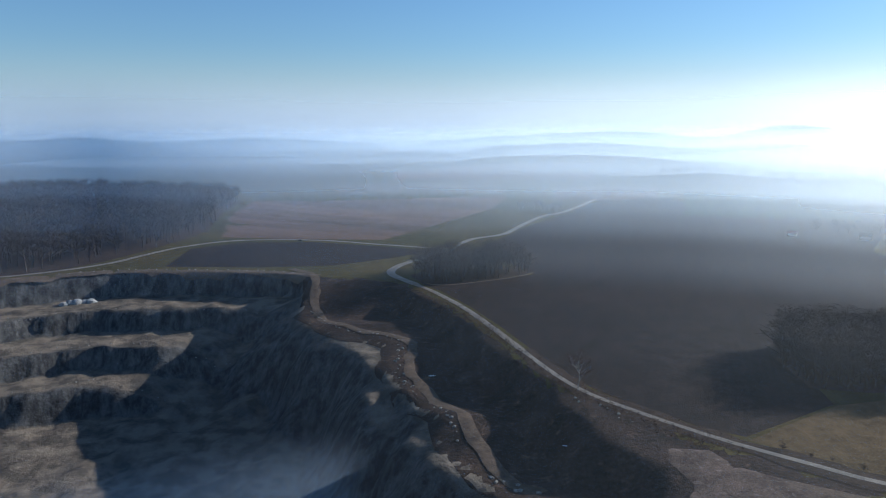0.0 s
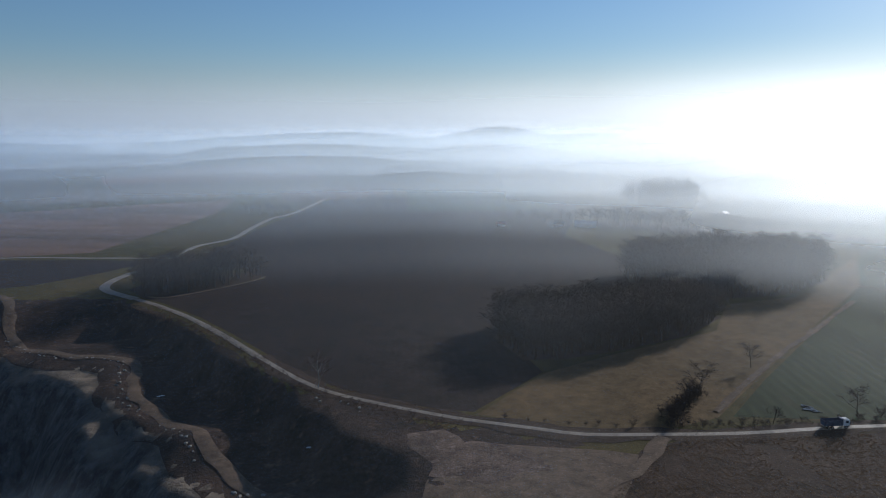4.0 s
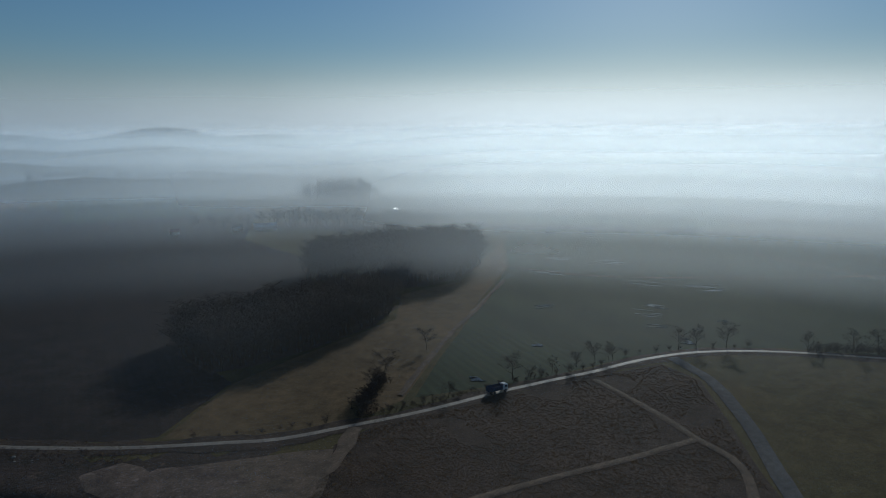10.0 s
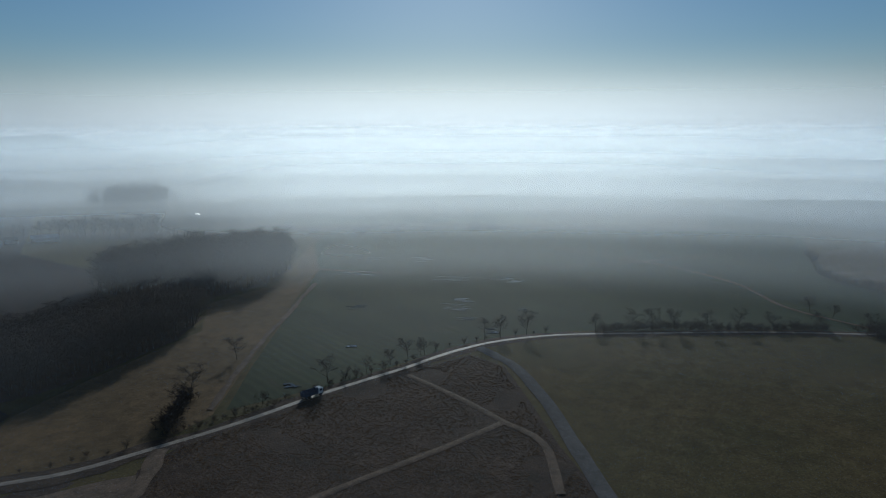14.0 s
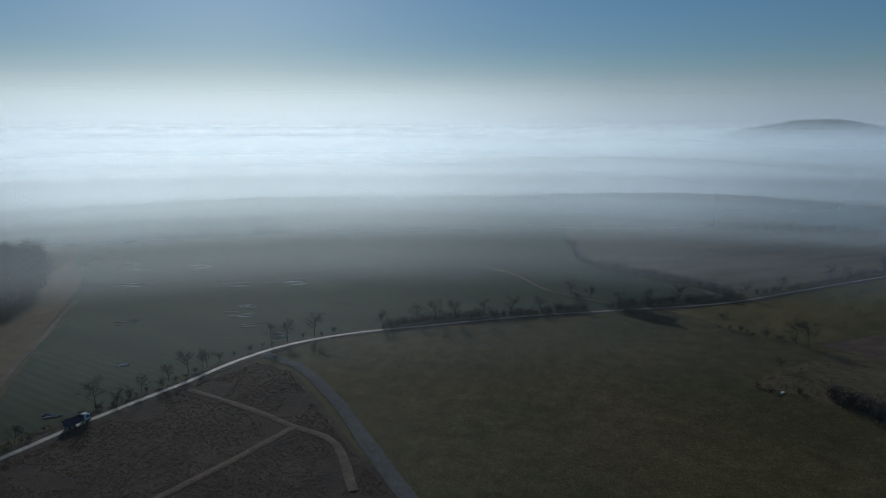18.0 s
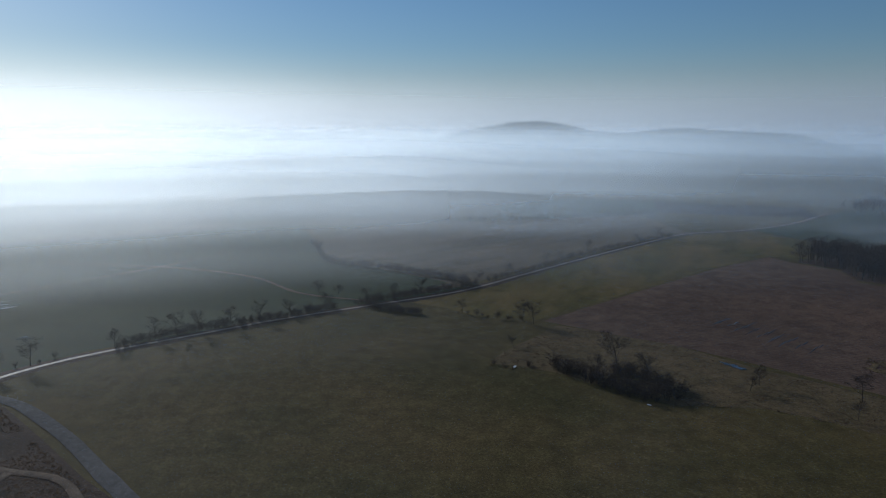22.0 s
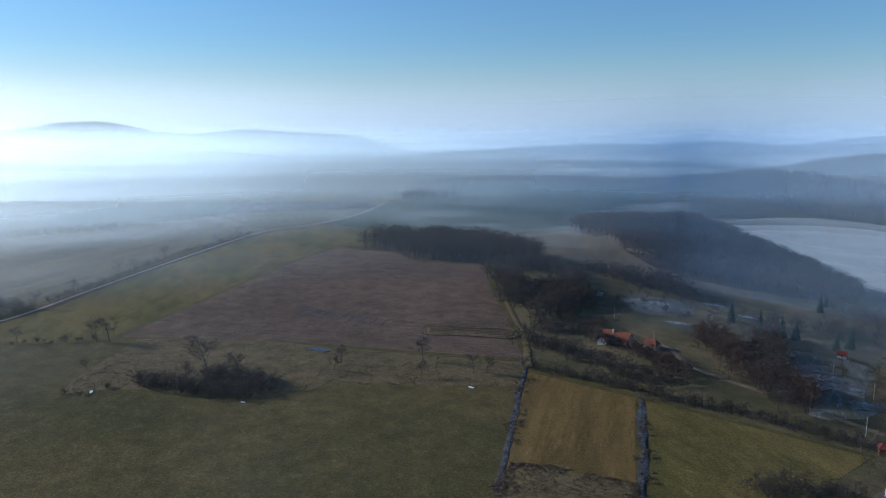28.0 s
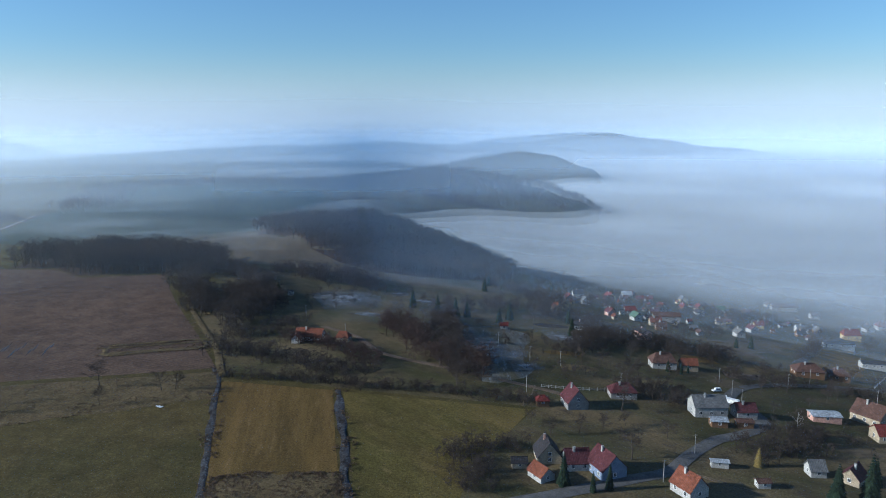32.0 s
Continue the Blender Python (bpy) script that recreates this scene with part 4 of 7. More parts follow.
thicket("thicket_below_farm", [(146, -192), (132, -188), (118, -186), (104, -184), (90, -186)], 1.6, 4.6, 5.5, 14, "dark bare thicket below the farmhouse")
thicket("thicket_beside_farm", [(152, -202), (143, -208), (137, -216), (140, -228)], 2.0, 5.0, 4.0, 16, "dark bare thicket beside the farmhouse")
thicket("thicket_slope", [(106, -240), (98, -234), (88, -224), (84, -214)], 1.4, 6.0, 4.5, 15, "reddish bare thicket on the slope")
thicket("thicket_slope_low", [(76, -208), (70, -203), (62, -204), (56, -198)], 1.4, 6.5, 4.0, 18, "reddish bare thicket lower on the slope")
thicket("thicket_field_end", [(226, -268), (210, -256), (194, -246), (182, -228), (170, -238), (184, -256), (160, -246)], 1.8, 7.5, 6.0, 17, "dark bare trees and thicket at the field end")
thicket("thicket_orchard", [(186, -312), (170, -311), (154, -308), (140, -302)], 2.0, 7.0, 4.0, 19, "dark bare thicket above the orchard")
thicket("thicket_cottages", [(41, -140), (38, -130), (46, -144), (34, -152)], 1.6, 3.6, 3.5, 20, "bare garden thicket by the cottages")
thicket("thicket_houses", [(14, -202), (4, -208), (-2, -198), (2, -194), (16, -204)], 1.8, 3.6, 3.5, 22, "bare garden thicket between the houses")
thicket("thicket_sheds", [(-14, -166), (-22, -168), (-28, -176), (-30, -184), (-22, -178)], 1.6, 4.0, 3.5, 23, "bare garden thicket by the sheds")
thicket("thicket_gully", [(34, -260), (24, -266), (14, -262), (0, -262), (-14, -260)], 1.8, 6.0, 4.0, 25, "dark bare trees along the village gully")
thicket("thicket_low_village", [(60, -360), (40, -385), (20, -410), (-4, -430), (-30, -470), (-60, -520)], 4.0, 6.5, 16.0, 26, "bare trees between the lower houses")
thicket("thicket_gardens", [(96, -276), (80, -296), (66, -312), (64, -345), (84, -370), (110, -400)], 3.4, 6.5, 8.0, 28, "bare trees round the upper gardens")
thicket("thicket_lane", [(-18, -226), (-34, -240), (-50, -236), (-66, -238), (-80, -250)], 2.6, 3.6, 4.0, 29, "bare hedge along the village lane")
thicket("thicket_low_lane", [(-44, -300), (-54, -336), (-64, -396), (-74, -440)], 4.0, 4.0, 2.5, 31, "bare hedge along the lower lane")
hedge([(90, -112), (103, -131), (116, -150), (124, -164)], 6.0, 0.4, 0.8, 19, "low weedy shrub in the ditch", "ditch weeds")
hedge([(61, -120), (66, -128), (72, -139), (80, -152)], 3.2, 0.55, 0.9, 20, "low weedy shrub in the ditch", "ditch weeds")

# trees with trunks and crowns
TREES = [
    bare_tree("field_tree", 11, 9.0, 0.85, (11, 7, 5), 0.28, "bare leafless tree with a spreading crown", thick=0.016),
    bare_tree("field_tree", 12, 8.0, 0.7, (10, 7, 5), 0.22, "bare leafless tree with a narrow crown", thick=0.016),
    bare_tree("fruit_tree", 13, 5.0, 1.1, (9, 7, 5), 0.35, "low bare fruit tree with a wide crown", "fruit tree"),
    bare_tree("birch_tree", 14, 11.0, 0.55, (11, 6, 4), 0.3, "bare birch tree with a pale stem", "birch", M["birch"], M["reddish_twig"], thick=0.014),
]
HOMES = {0: (161, 118), 1: (191, 108), 2: (142, -265), 3: (38, 190)}
for k, ob in enumerate(TREES):
    px, py = HOMES[k]
    ob.matrix_basis = pose(px, py, ground_z(px, py) - 0.05)
tree_rng = random.Random(77)


def plant(kind, px, py, size, group):
    ob = copy_thing(TREES[kind], pose(px, py, ground_z(px, py) - 0.05, 0, 0, tree_rng.uniform(0, 360)))
    size *= 1.05
    ob.scale = (size, size, size)
    return tagged(ob, group=group)


ROAD_TREES = [(165, 157, 0, 8), (133, 144, 0, 10), (127, 141, 1, 8), (197, 105, 1, 6), (183, 110, 1, 6), (174, 113, 0, 5), (221, 94, 0, 8), (226, 90, 1, 8), (234, 83, 0, 9), (247, 61, 1, 7),
              (256, 50, 0, 8), (260, 43, 0, 9), (264, 36, 1, 9), (268, 25, 0, 8), (275, 15, 0, 8), (280, 3, 1, 7), (288, -11, 0, 7), (315, -9, 0, 7), (309, -17, 1, 6), (138, 123, 1, 5), (196, 106, 0, 5)]
for px, py, kind, h in ROAD_TREES:
    plant(kind, px, py, h / (9 if kind == 0 else 8), "trees along the road")
LANE_TREES = [(295, -29, 0, 7), (300, -41, 1, 7), (307, -54, 0, 8), (319, -84, 0, 7), (339, -105, 1, 7), (364, -134, 0, 8), (369, -144, 0, 7), (394, -171, 1, 8), (415, -215, 0, 8), (434, -238, 0, 9)]
for px, py, kind, h in LANE_TREES:
    plant(kind, px, py, h / (9 if kind == 0 else 8), "trees along the lane")
FIELD_TREES = [(269, -65, 0, 6), (252, -85, 0, 9), (248, -88, 0, 9), (194, -97, 1, 12), (184, -102, 1, 8), (190, -88, 1, 7), (171, -130, 1, 6), (168, -125, 1, 5), (155, -150, 0, 8), (136, -153, 0, 6), (133, -155, 1, 6), (144, -139, 1, 5), (222, -72, 1, 4),
               (189, -233, 0, 14), (178, -223, 0, 12), (205, -249, 1, 12), (196, -246, 0, 12), (214, -258, 1, 12)]
for px, py, kind, h in FIELD_TREES:
    plant(kind, px, py, h / (9 if kind == 0 else 8), "trees at the field edges")
# orchards in loose rows on the slope
for a in range(7):
    for b in range(6):
        px, py = 150 - 7.5 * a + tree_rng.uniform(-2, 2) + 2 * b, -250 - 9.5 * b + tree_rng.uniform(-2, 2) - 1.5 * a
        if tree_rng.random() < 0.8:
            plant(2, px, py, tree_rng.uniform(0.6, 0.95), "orchard on the slope")
for px, py, h in [(28, -159, 4.5), (9, -153, 7.5), (17, -166, 5), (22, -163, 5), (2, -168, 5), (34, -165, 4), (12, -172, 4), (14, -182, 7.5), (-14, -168, 5), (-30, -226, 5), (-22, -218, 5), (-40, -222, 4.5), (-16, -236, 5), (24, -226, 5), (12, -216, 6), (-50, -214, 5), (30, -206, 4.5)]:
    plant(2, px, py, h / 5, "garden fruit trees")
# big bare trees among the houses
for k in range(64):
    px, py = tree_rng.uniform(-90, 110), tree_rng.uniform(-560, -190)
    if -0.5 * px - 0.866 * py < 150 or px > 150 + 0.25 * py + 60:
        continue
    plant(tree_rng.choice((0, 1, 2)), px, py, tree_rng.uniform(0.6, 1.0), "village trees")
for px, py, h in [(59, -182, 11), (67, -204, 9), (55, -190, 8)]:
    plant(1, px, py, h / 10, "trees on the slope")
plant(3, -28, -186, 0.6, "birches on the slope")


def conifer(name, seed, height, width, material, label):
    rng = random.Random(seed)
    tree = new(name)
    bm = bmesh.new()
    rod(bm, (0, 0, 0), (0, 0, height * 0.92), height * 0.022, height * 0.004, 6)
    part("trunk", bm, M["bark"], tree)
    v, f = [], []
    z = height * 0.08
    while z < height:
        s = 1 - z / height
        r = width * (s ** 0.8) * 0.5 + 0.08
        n = max(5, int(7 + 9 * s))
        for k in range(n):
            g = math.tau * (k + rng.random()) / n
            l = r * rng.uniform(0.75, 1.15)
            c, q = math.cos(g), math.sin(g)
            w = 0.16 + 0.26 * l
            tip = (c * l, q * l, z - l * rng.uniform(0.15, 0.4))
            i = len(v)
            v += [(c * 0.05, q * 0.05, z + w * 0.5), (c * l * 0.6 - q * w, q * l * 0.6 + c * w, z - l * 0.12), tip, (c * l * 0.6 + q * w, q * l * 0.6 - c * w, z - l * 0.12), (c * l * 0.55, q * l * 0.55, z + w * 0.35)]
            f += [[i, i + 1, i + 4], [i + 1, i + 2, i + 4], [i + 2, i + 3, i + 4], [i + 3, i, i + 4]]
        z += height * 0.045 + 0.1
    piece("crown", mesh_of("crown", v, f, material), tree)
    return tagged(tree, label, "conifer")


SPRUCE = conifer("spruce_tree", 5, 9, 4.2, M["needles"], "dark green spruce among the village gardens")
THUJA = conifer("cypress_tree", 6, 6, 2.0, M["needles"], "slim dark green cypress in a garden")
GOLDEN = conifer("cypress_tree", 7, 4.5, 2.4, M["gold_needles"], "yellowish cypress standing in a garden")
SPRUCE.matrix_basis, THUJA.matrix_basis, GOLDEN.matrix_basis = [pose(px, py, ground_z(px, py) - 0.05) for px, py in ((110, -275), (12, -138), (-17, -160))]
for px, py, s in [(98, -273, 0.9), (88, -267, 1.0), (84, -270, 0.9), (109, -390, 0.9), (102, -357, 0.9), (68, -277, 1.0), (166, -259, 1.0), (70, -268, 0.8), (21, -137, 0.75), (-30, -148, 1.0), (-36, -150, 1.1), (-39, -160, 0.8), (4, -229, 0.5), (40, -262, 0.9), (46, -290, 0.8), (-20, -300, 0.6), (-26, -306, 0.7), (72, -420, 0.9), (80, -430, 0.8), (-4, -268, 0.6), (-10, -272, 0.6)]:
    copy_thing(SPRUCE, pose(px, py, ground_z(px, py) - 0.05, 0, 0, tree_rng.uniform(0, 360))).scale = (s, s, s * tree_rng.uniform(0.85, 1.1))
for px, py, s in [(99, -382, 1.1), (96, -384, 1.0), (94, -390, 1.1), (92, -394, 0.9), (15, -136, 0.8), (0, -228, 0.7), (-2, -231, 0.6)]:
    copy_thing(THUJA, pose(px, py, ground_z(px, py) - 0.05)).scale = (s, s, s)


# dead grass as loose stuff
def tufts(name, ring, count, size, seed, label, material=None):
    rng = np.random.default_rng(seed)
    xs, ys = [p[0] for p in ring], [p[1] for p in ring]
    x, y = rng.uniform(min(xs), max(xs), count * 3), rng.uniform(min(ys), max(ys), count * 3)
    ok = within(x, y, list(ring)) & (lumps(x, y, 13, seed) + 0.6 * lumps(x, y, 5, seed + 1) > -0.35)
    x, y = x[ok][:count], y[ok][:count]
    z = land(x, y)
    v, f = [], []
    for px, py, pz in zip(x, y, z):
        h = size * rng.uniform(0.5, 1.3)
        for _ in range(4):
            g, lean, w = rng.random() * math.tau, rng.uniform(0.3, 1.0), h * rng.uniform(0.22, 0.4)
            c, s = math.cos(g), math.sin(g)
            i = len(v)
            v += [(px - s * w, py + c * w, pz), (px + s * w, py - c * w, pz), (px + c * h * lean + s * w * 0.3, py + s * h * lean, pz + h), (px + c * h * lean * 1.6, py + s * h * lean * 1.6, pz + h * 0.7)]
            f += [[i, i + 1, i + 2], [i + 1, i + 3, i + 2]]
    return tagged(new(name, mesh_of(name, v, f, material or M["tuft"])), label, "grass", kind="stuff")


tufts("dead_grass", [(98, 122), (112, 123), (136, 115), (162, 107), (180, 101), (203, 91), (197, 78), (173, 61), (151, 46), (118, 20), (60, 20), (40, 60), (76, 105)], 17000, 0.27, 41, "tussocks of dead brown grass and weeds")
tufts("dead_grass_strip", [(204, -58), (216, -66), (232, -84), (244, -95), (214, -126), (184, -138), (150, -160), (130, -172), (119, -153), (138, -136), (156, -120), (163, -98), (180, -88), (197, -70)], 2500, 0.32, 43, "tussocks of dead yellow grass")
tufts("dead_grass_bank", [(60, 150), (40, 176), (26, 205), (16, 240), (6, 270), (-12, 300), (-24, 318), (-10, 322), (12, 280), (24, 240), (34, 205), (52, 176), (70, 156)], 8000, 0.3, 45, "tussocks of dead grass on the road bank")

tufts("dead_grass_reeds", [(84, -100), (91, -116), (84, -121), (75, -124), (66, -127), (60, -116), (70, -96)], 1800, 0.4, 47, "tall dead grass at the end of the mown field")
tufts("ditch_grass", [(77, -98), (87, -112), (100, -131), (113, -150), (123, -165), (129, -165), (119, -150), (106, -131), (93, -112), (83, -98)], 900, 0.42, 48, "dead grass along the weedy ditch")
tufts("ditch_grass_short", [(55, -114), (63, -128), (69, -140), (79, -156), (87, -170), (92, -170), (85, -156), (75, -140), (69, -128), (61, -114)], 700, 0.42, 49, "dead grass along the weedy ditch")
tufts("pen_grass", [(186, -180), (170, -191), (156, -199), (148, -189), (162, -178), (176, -169)], 500, 0.4, 50, "pale dead grass round the pen")
tufts("verge_grass", [(110, 124), (150, 112), (183, 101), (204, 95), (205, 99), (184, 107), (150, 118), (112, 131)], 1800, 0.24, 51, "dead grass on the verges of the gravel road")
tufts("path_grass", [(124, -166), (148, -192), (178, -222), (204, -250), (209, -246), (183, -219), (152, -189), (130, -164)], 900, 0.4, 52, "dead grass along the field path")

# stones along the quarry track
def stone_mesh(seed):
    rng = random.Random(seed)
    bm = bmesh.new()
    bmesh.ops.create_icosphere(bm, subdivisions=1, radius=0.5)
    for v in bm.verts:
        v.co *= rng.uniform(0.75, 1.2)
        v.co.z = max(v.co.z * 0.75, -0.3)
    me = bpy.data.meshes.new("stone_block")
    bm.to_mesh(me)
    bm.free()
    me.materials.append(M["stone"])
    return me


STONES = [stone_mesh(k) for k in range(4)]
srng = random.Random(9)


def stones(line, gap, low, high, off, label, group):
    for px, py in curve_through(line, gap):
        px, py = px + srng.uniform(-off, off), py + srng.uniform(-off, off)
        s = srng.uniform(low, high)
        ob = new("stone_block", srng.choice(STONES))
        ob.matrix_basis = pose(px, py, ground_z(px, py) + 0.3 * s, srng.uniform(-12, 12), srng.uniform(-12, 12), srng.uniform(0, 360)) @ Matrix.Diagonal((s, s * 0.8, s * 0.9, 1))
        tagged(ob, label, "stone", group)


stones([(-60, 310), (-42, 281), (-18, 265), (-16, 233), (-6, 206), (1, 192), (4, 176)], 2.4, 0.7, 1.5, 1.2, "pale limestone block edging the quarry track", "stones along the quarry track")
stones([(-195, 349), (-171, 362), (-130, 364), (-94, 362), (-74, 356)], 5.0, 0.7, 1.3, 1.0, "pale limestone block on the quarry rim", "stones on the quarry rim")
stones([(12, 158), (16, 152), (20, 147)], 2.0, 0.8, 1.8, 1.5, "large pale boulder at the quarry edge", "boulders at the quarry edge")
stones([(48, 166), (42, 174), (36, 182)], 3.0, 0.6, 1.2, 2.0, "rough stone dumped below the haul road", "stones below the haul road")


# water, ice and frost
def pool(name, px, py, rx, ry, turn, material, label, category, seed, lift=0.24):
    n = 26
    c, s = math.cos(radians(turn)), math.sin(radians(turn))
    ring = []
    for k in range(n):
        g = math.tau * k / n
        m = 1 + 0.45 * float(lumps(math.cos(g) * 3 + seed * 5, math.sin(g) * 3, 1.3, seed)) + 0.2 * float(lumps(math.cos(g) * 8 + seed, math.sin(g) * 8, 1.1, seed + 3))
        ux, uy = math.cos(g) * rx * m, math.sin(g) * ry * m
        ring.append((px + ux * c - uy * s, py + ux * s + uy * c))
    z = [ground_z(*p) + lift for p in ring]
    v = [(p[0], p[1], q) for p, q in zip(ring, z)] + [(px, py, ground_z(px, py) + lift)] + [(p[0], p[1], q - 0.12) for p, q in zip(ring, z)]
    f = [[k, (k + 1) % n, n] for k in range(n)] + ([] if material is M["frost"] else [[k, n + 1 + k, n + 1 + (k + 1) % n, (k + 1) % n] for k in range(n)])
    return tagged(new(name, mesh_of(name, v, f, material)), label, category)


WET = [(339, 219, 9, 1.2), (270, 126, 6, 0.7), (259, 124, 7, 0.8), (244, 112, 4, 0.6), (320, 121, 7, 1.6), (322, 128, 10, 0.7), (194, 132, 2, 1.0), (241, 163, 6, 0.6), (154, 126, 2.5, 1.6), (267, 96, 3, 0.6), (232, 96, 4, 1.0), (300, 200, 8, 0.8), (310, 150, 9, 0.7), (350, 190, 8, 0.8)]
wet_rng = random.Random(19)
for k, (px, py, rx, ry) in enumerate(WET):
    for q in range(5):
        pool("puddle", px + wet_rng.uniform(-0.7, 0.7) * rx, py + wet_rng.uniform(-0.6, 0.6) * rx, rx * wet_rng.uniform(0.25, 0.6), min(ry, 1.0) * wet_rng.uniform(0.3, 0.75), -62 + wet_rng.uniform(-14, 14), M["water"], "shallow standing water shining on the crop field", "puddle", 3 + 5 * k + q)["group"] = "puddles on the crop field"
pool("puddle", 188, -133, 4.5, 1.3, 20, M["water"], "small dark pool in the dry grass", "puddle", 40)
for k in range(22):
    px, py = 238 - 1.9 * k, -164 - 0.5 * k + 2.2 * (k * 7 % 5)
    pool("puddle", px, py, 2.0 + (k * 3 % 4) * 1.0, 0.15, -54, M["water"], "meltwater lying in one ploughed furrow", "puddle", 50 + k)["group"] = "meltwater in the furrows"
for k, (px, py, rx) in enumerate([(-4, 226, 1.0), (14, 205, 0.8), (22, 190, 1.2), (24, 184, 1.0), (30, 165, 0.8), (201, -66, 1.0), (128, -143, 1.0), (164, -92, 0.6)]):
    pool("ice_patch", px, py, rx, rx * 0.4, 30 * k, M["ice"], "thin leftover patch of snow and ice", "ice", 60 + k, 0.35)
FROST = [(86, -252, 16, 4), (70, -246, 10, 4), (52, -222, 12, 4), (46, -208, 11, 4), (110, -290, 14, 5), (86, -318, 14, 6), (58, -300, 8, 4), (128, -300, 12, 4), (120, -250, 9, 3)]
for k, (px, py, rx, ry) in enumerate(FROST):
    pool("frost_patch", px, py, rx, ry, 25 + 8 * (k % 4), M["frost"], "bluish white frost on shaded grass", "frost", 80 + k, 0.4)

patch("frost_slope", [(89, -245), (80, -257), (62, -245), (46, -226), (43, -207), (40, -189), (54, -181), (61, -204), (69, -219)], M["frost"], 0.5, "bluish frost lying on the shaded slope", "frost", cell=6, wobble=2.0)
patch("frost_orchard", [(170, -284), (141, -306), (116, -258), (130, -241)], M["frost"], 0.5, "bluish frost under the orchard trees", "frost", cell=8, wobble=2.0)
for ring in (((82, -246), (70, -262), (54, -252), (42, -198), (50, -187), (63, -210), (72, -226)), ((68, -300), (58, -322), (42, -334), (44, -306), (56, -298))):
    patch("frost_meadow", ring, M["frost_rows"], 0.45, "sloping meadow streaked with white frost", "frost", cell=4, wobble=2.0)
patch("frost_gardens", [(54, -266), (40, -271), (30, -259), (41, -243)], M["frost"], 0.5, "bluish frost on a shaded garden", "frost", cell=5, wobble=1.5)
patch("reed_bed", [(84, -100), (91, -116), (84, -121), (75, -124), (66, -127), (60, -116), (70, -96)], M["dry_strip"], 0.3, "patch of tall dead grass at the field end", "field", cell=4, wobble=1.0)
strip("ditch_long", [(80, -98), (90, -112), (103, -131), (116, -150), (126, -165), (134, -174)], 1.7, M["ditch"], 0.12, "dark weedy ditch between two fields", "ditch", 2, 0.7)
strip("ditch_short", [(58, -114), (66, -128), (72, -140), (82, -156), (90, -170)], 1.8, M["ditch"], 0.12, "dark weedy ditch between two fields", "ditch", 2, 0.7)
strip("path_field_end", [(127, -168), (134, -176), (150, -194), (180, -222), (206, -248)], 2.0, M["dry_strip"], 0.32, "trodden grass path round the ploughed field", "path", 4, 0.3)
strip("bank_low", [(178, -172), (165, -181), (151, -190)], 1.6, M["dry_strip"], 0.35, "low grassy bank in the ploughed field", "bank", 3, 0.3)
strip("bank_high", [(182, -177), (170, -185), (156, -194)], 1.2, M["dry_strip"], 0.35, "low grassy bank in the ploughed field", "bank", 3, 0.3)
strip("ditch_crop", [(130, 134), (153, 147), (185, 164), (221, 181), (271, 206)], 2.0, M["dirt"], 0.25, "pale icy ditch along the crop field", "ditch", 3, 0.5)
strip("track_crop", [(300, 236), (311, 178), (347, 130), (393, 82), (440, 40)], 1.8, M["dirt"], 0.25, "faint tractor track over the crop field", "track", 6, 0.2)
strip("track_crop_far", [(297, -30), (320, 0), (361, 23), (394, 64), (430, 140)], 2.0, M["dirt"], 0.25, "faint field track off the lane", "track", 6, 0.2)
strip("track_clump", [(-8, 330), (0, 326), (18, 334), (40, 348), (46, 356)], 1.6, M["dirt"], 0.35, "earth track beside the clump of trees", "track", 4, 0.2)
strip("village_street", [(30, -126), (15, -138), (8, -144), (1, -150), (-3, -160), (-9, -172), (-14, -177), (-20, -187), (-19, -196), (-13, -205), (-20, -226), (-45, -246), (-76, -262)], 3.6, M["asphalt"], 0.3, "narrow village street of worn asphalt", "street", 3, 0.08)
strip("farm_lane", [(126, -226), (108, -218), (92, -204), (70, -198), (40, -191), (30, -188)], 2.2, M["dirt"], 0.3, "dark farm lane along the slope", "lane", 3, 0.1)
strip("village_lane", [(-40, -285), (-52, -330), (-62, -392), (-72, -420), (-90, -470)], 3.0, M["asphalt"], 0.3, "village lane past the paddock", "lane", 5, 0.1)

# the long dry pen in the ploughed field
strip("pen_edge", [(182, -180), (170, -188), (158, -196), (151, -189), (162, -181), (174, -172), (180, -177)], 1.3, M["dry_strip"], 0.45, "ridge of pale dead grass round a pen in the field", "grass ridge", 1.5, 0.5)
patch("pen_ground", [(180, -179), (158, -194), (153, -189), (174, -174)], M["stubble"], 0.32, "dry grass inside the pen", "field", cell=6)
thicket("thicket_by_farm", [(128, -207), (118, -206), (108, -204), (96, -198), (90, -192)], 1.6, 4.4, 3.5, 81, "dark bare thicket round the farm yard")
thicket("grove_field_end", [(236, -285), (222, -300), (200, -290), (176, -262), (162, -240), (158, -214)], 2.0, 8.0, 6.0, 82, "grove of bare trees at the end of the plough")
thicket("thicket_upper_row", [(206, -318), (188, -322), (170, -330), (150, -312)], 2.2, 7.0, 4.5, 83, "row of bare trees above the frosty slope")
thicket("thicket_midvillage", [(60, -292), (46, -300), (36, -288), (28, -262), (36, -232)], 1.8, 6.0, 5.0, 85, "dark bare trees through the middle gardens")
thicket("thicket_frost_slope", [(92, -262), (82, -238), (70, -214), (62, -192)], 1.6, 6.2, 4.0, 86, "dark bare trees down the frosty slope")

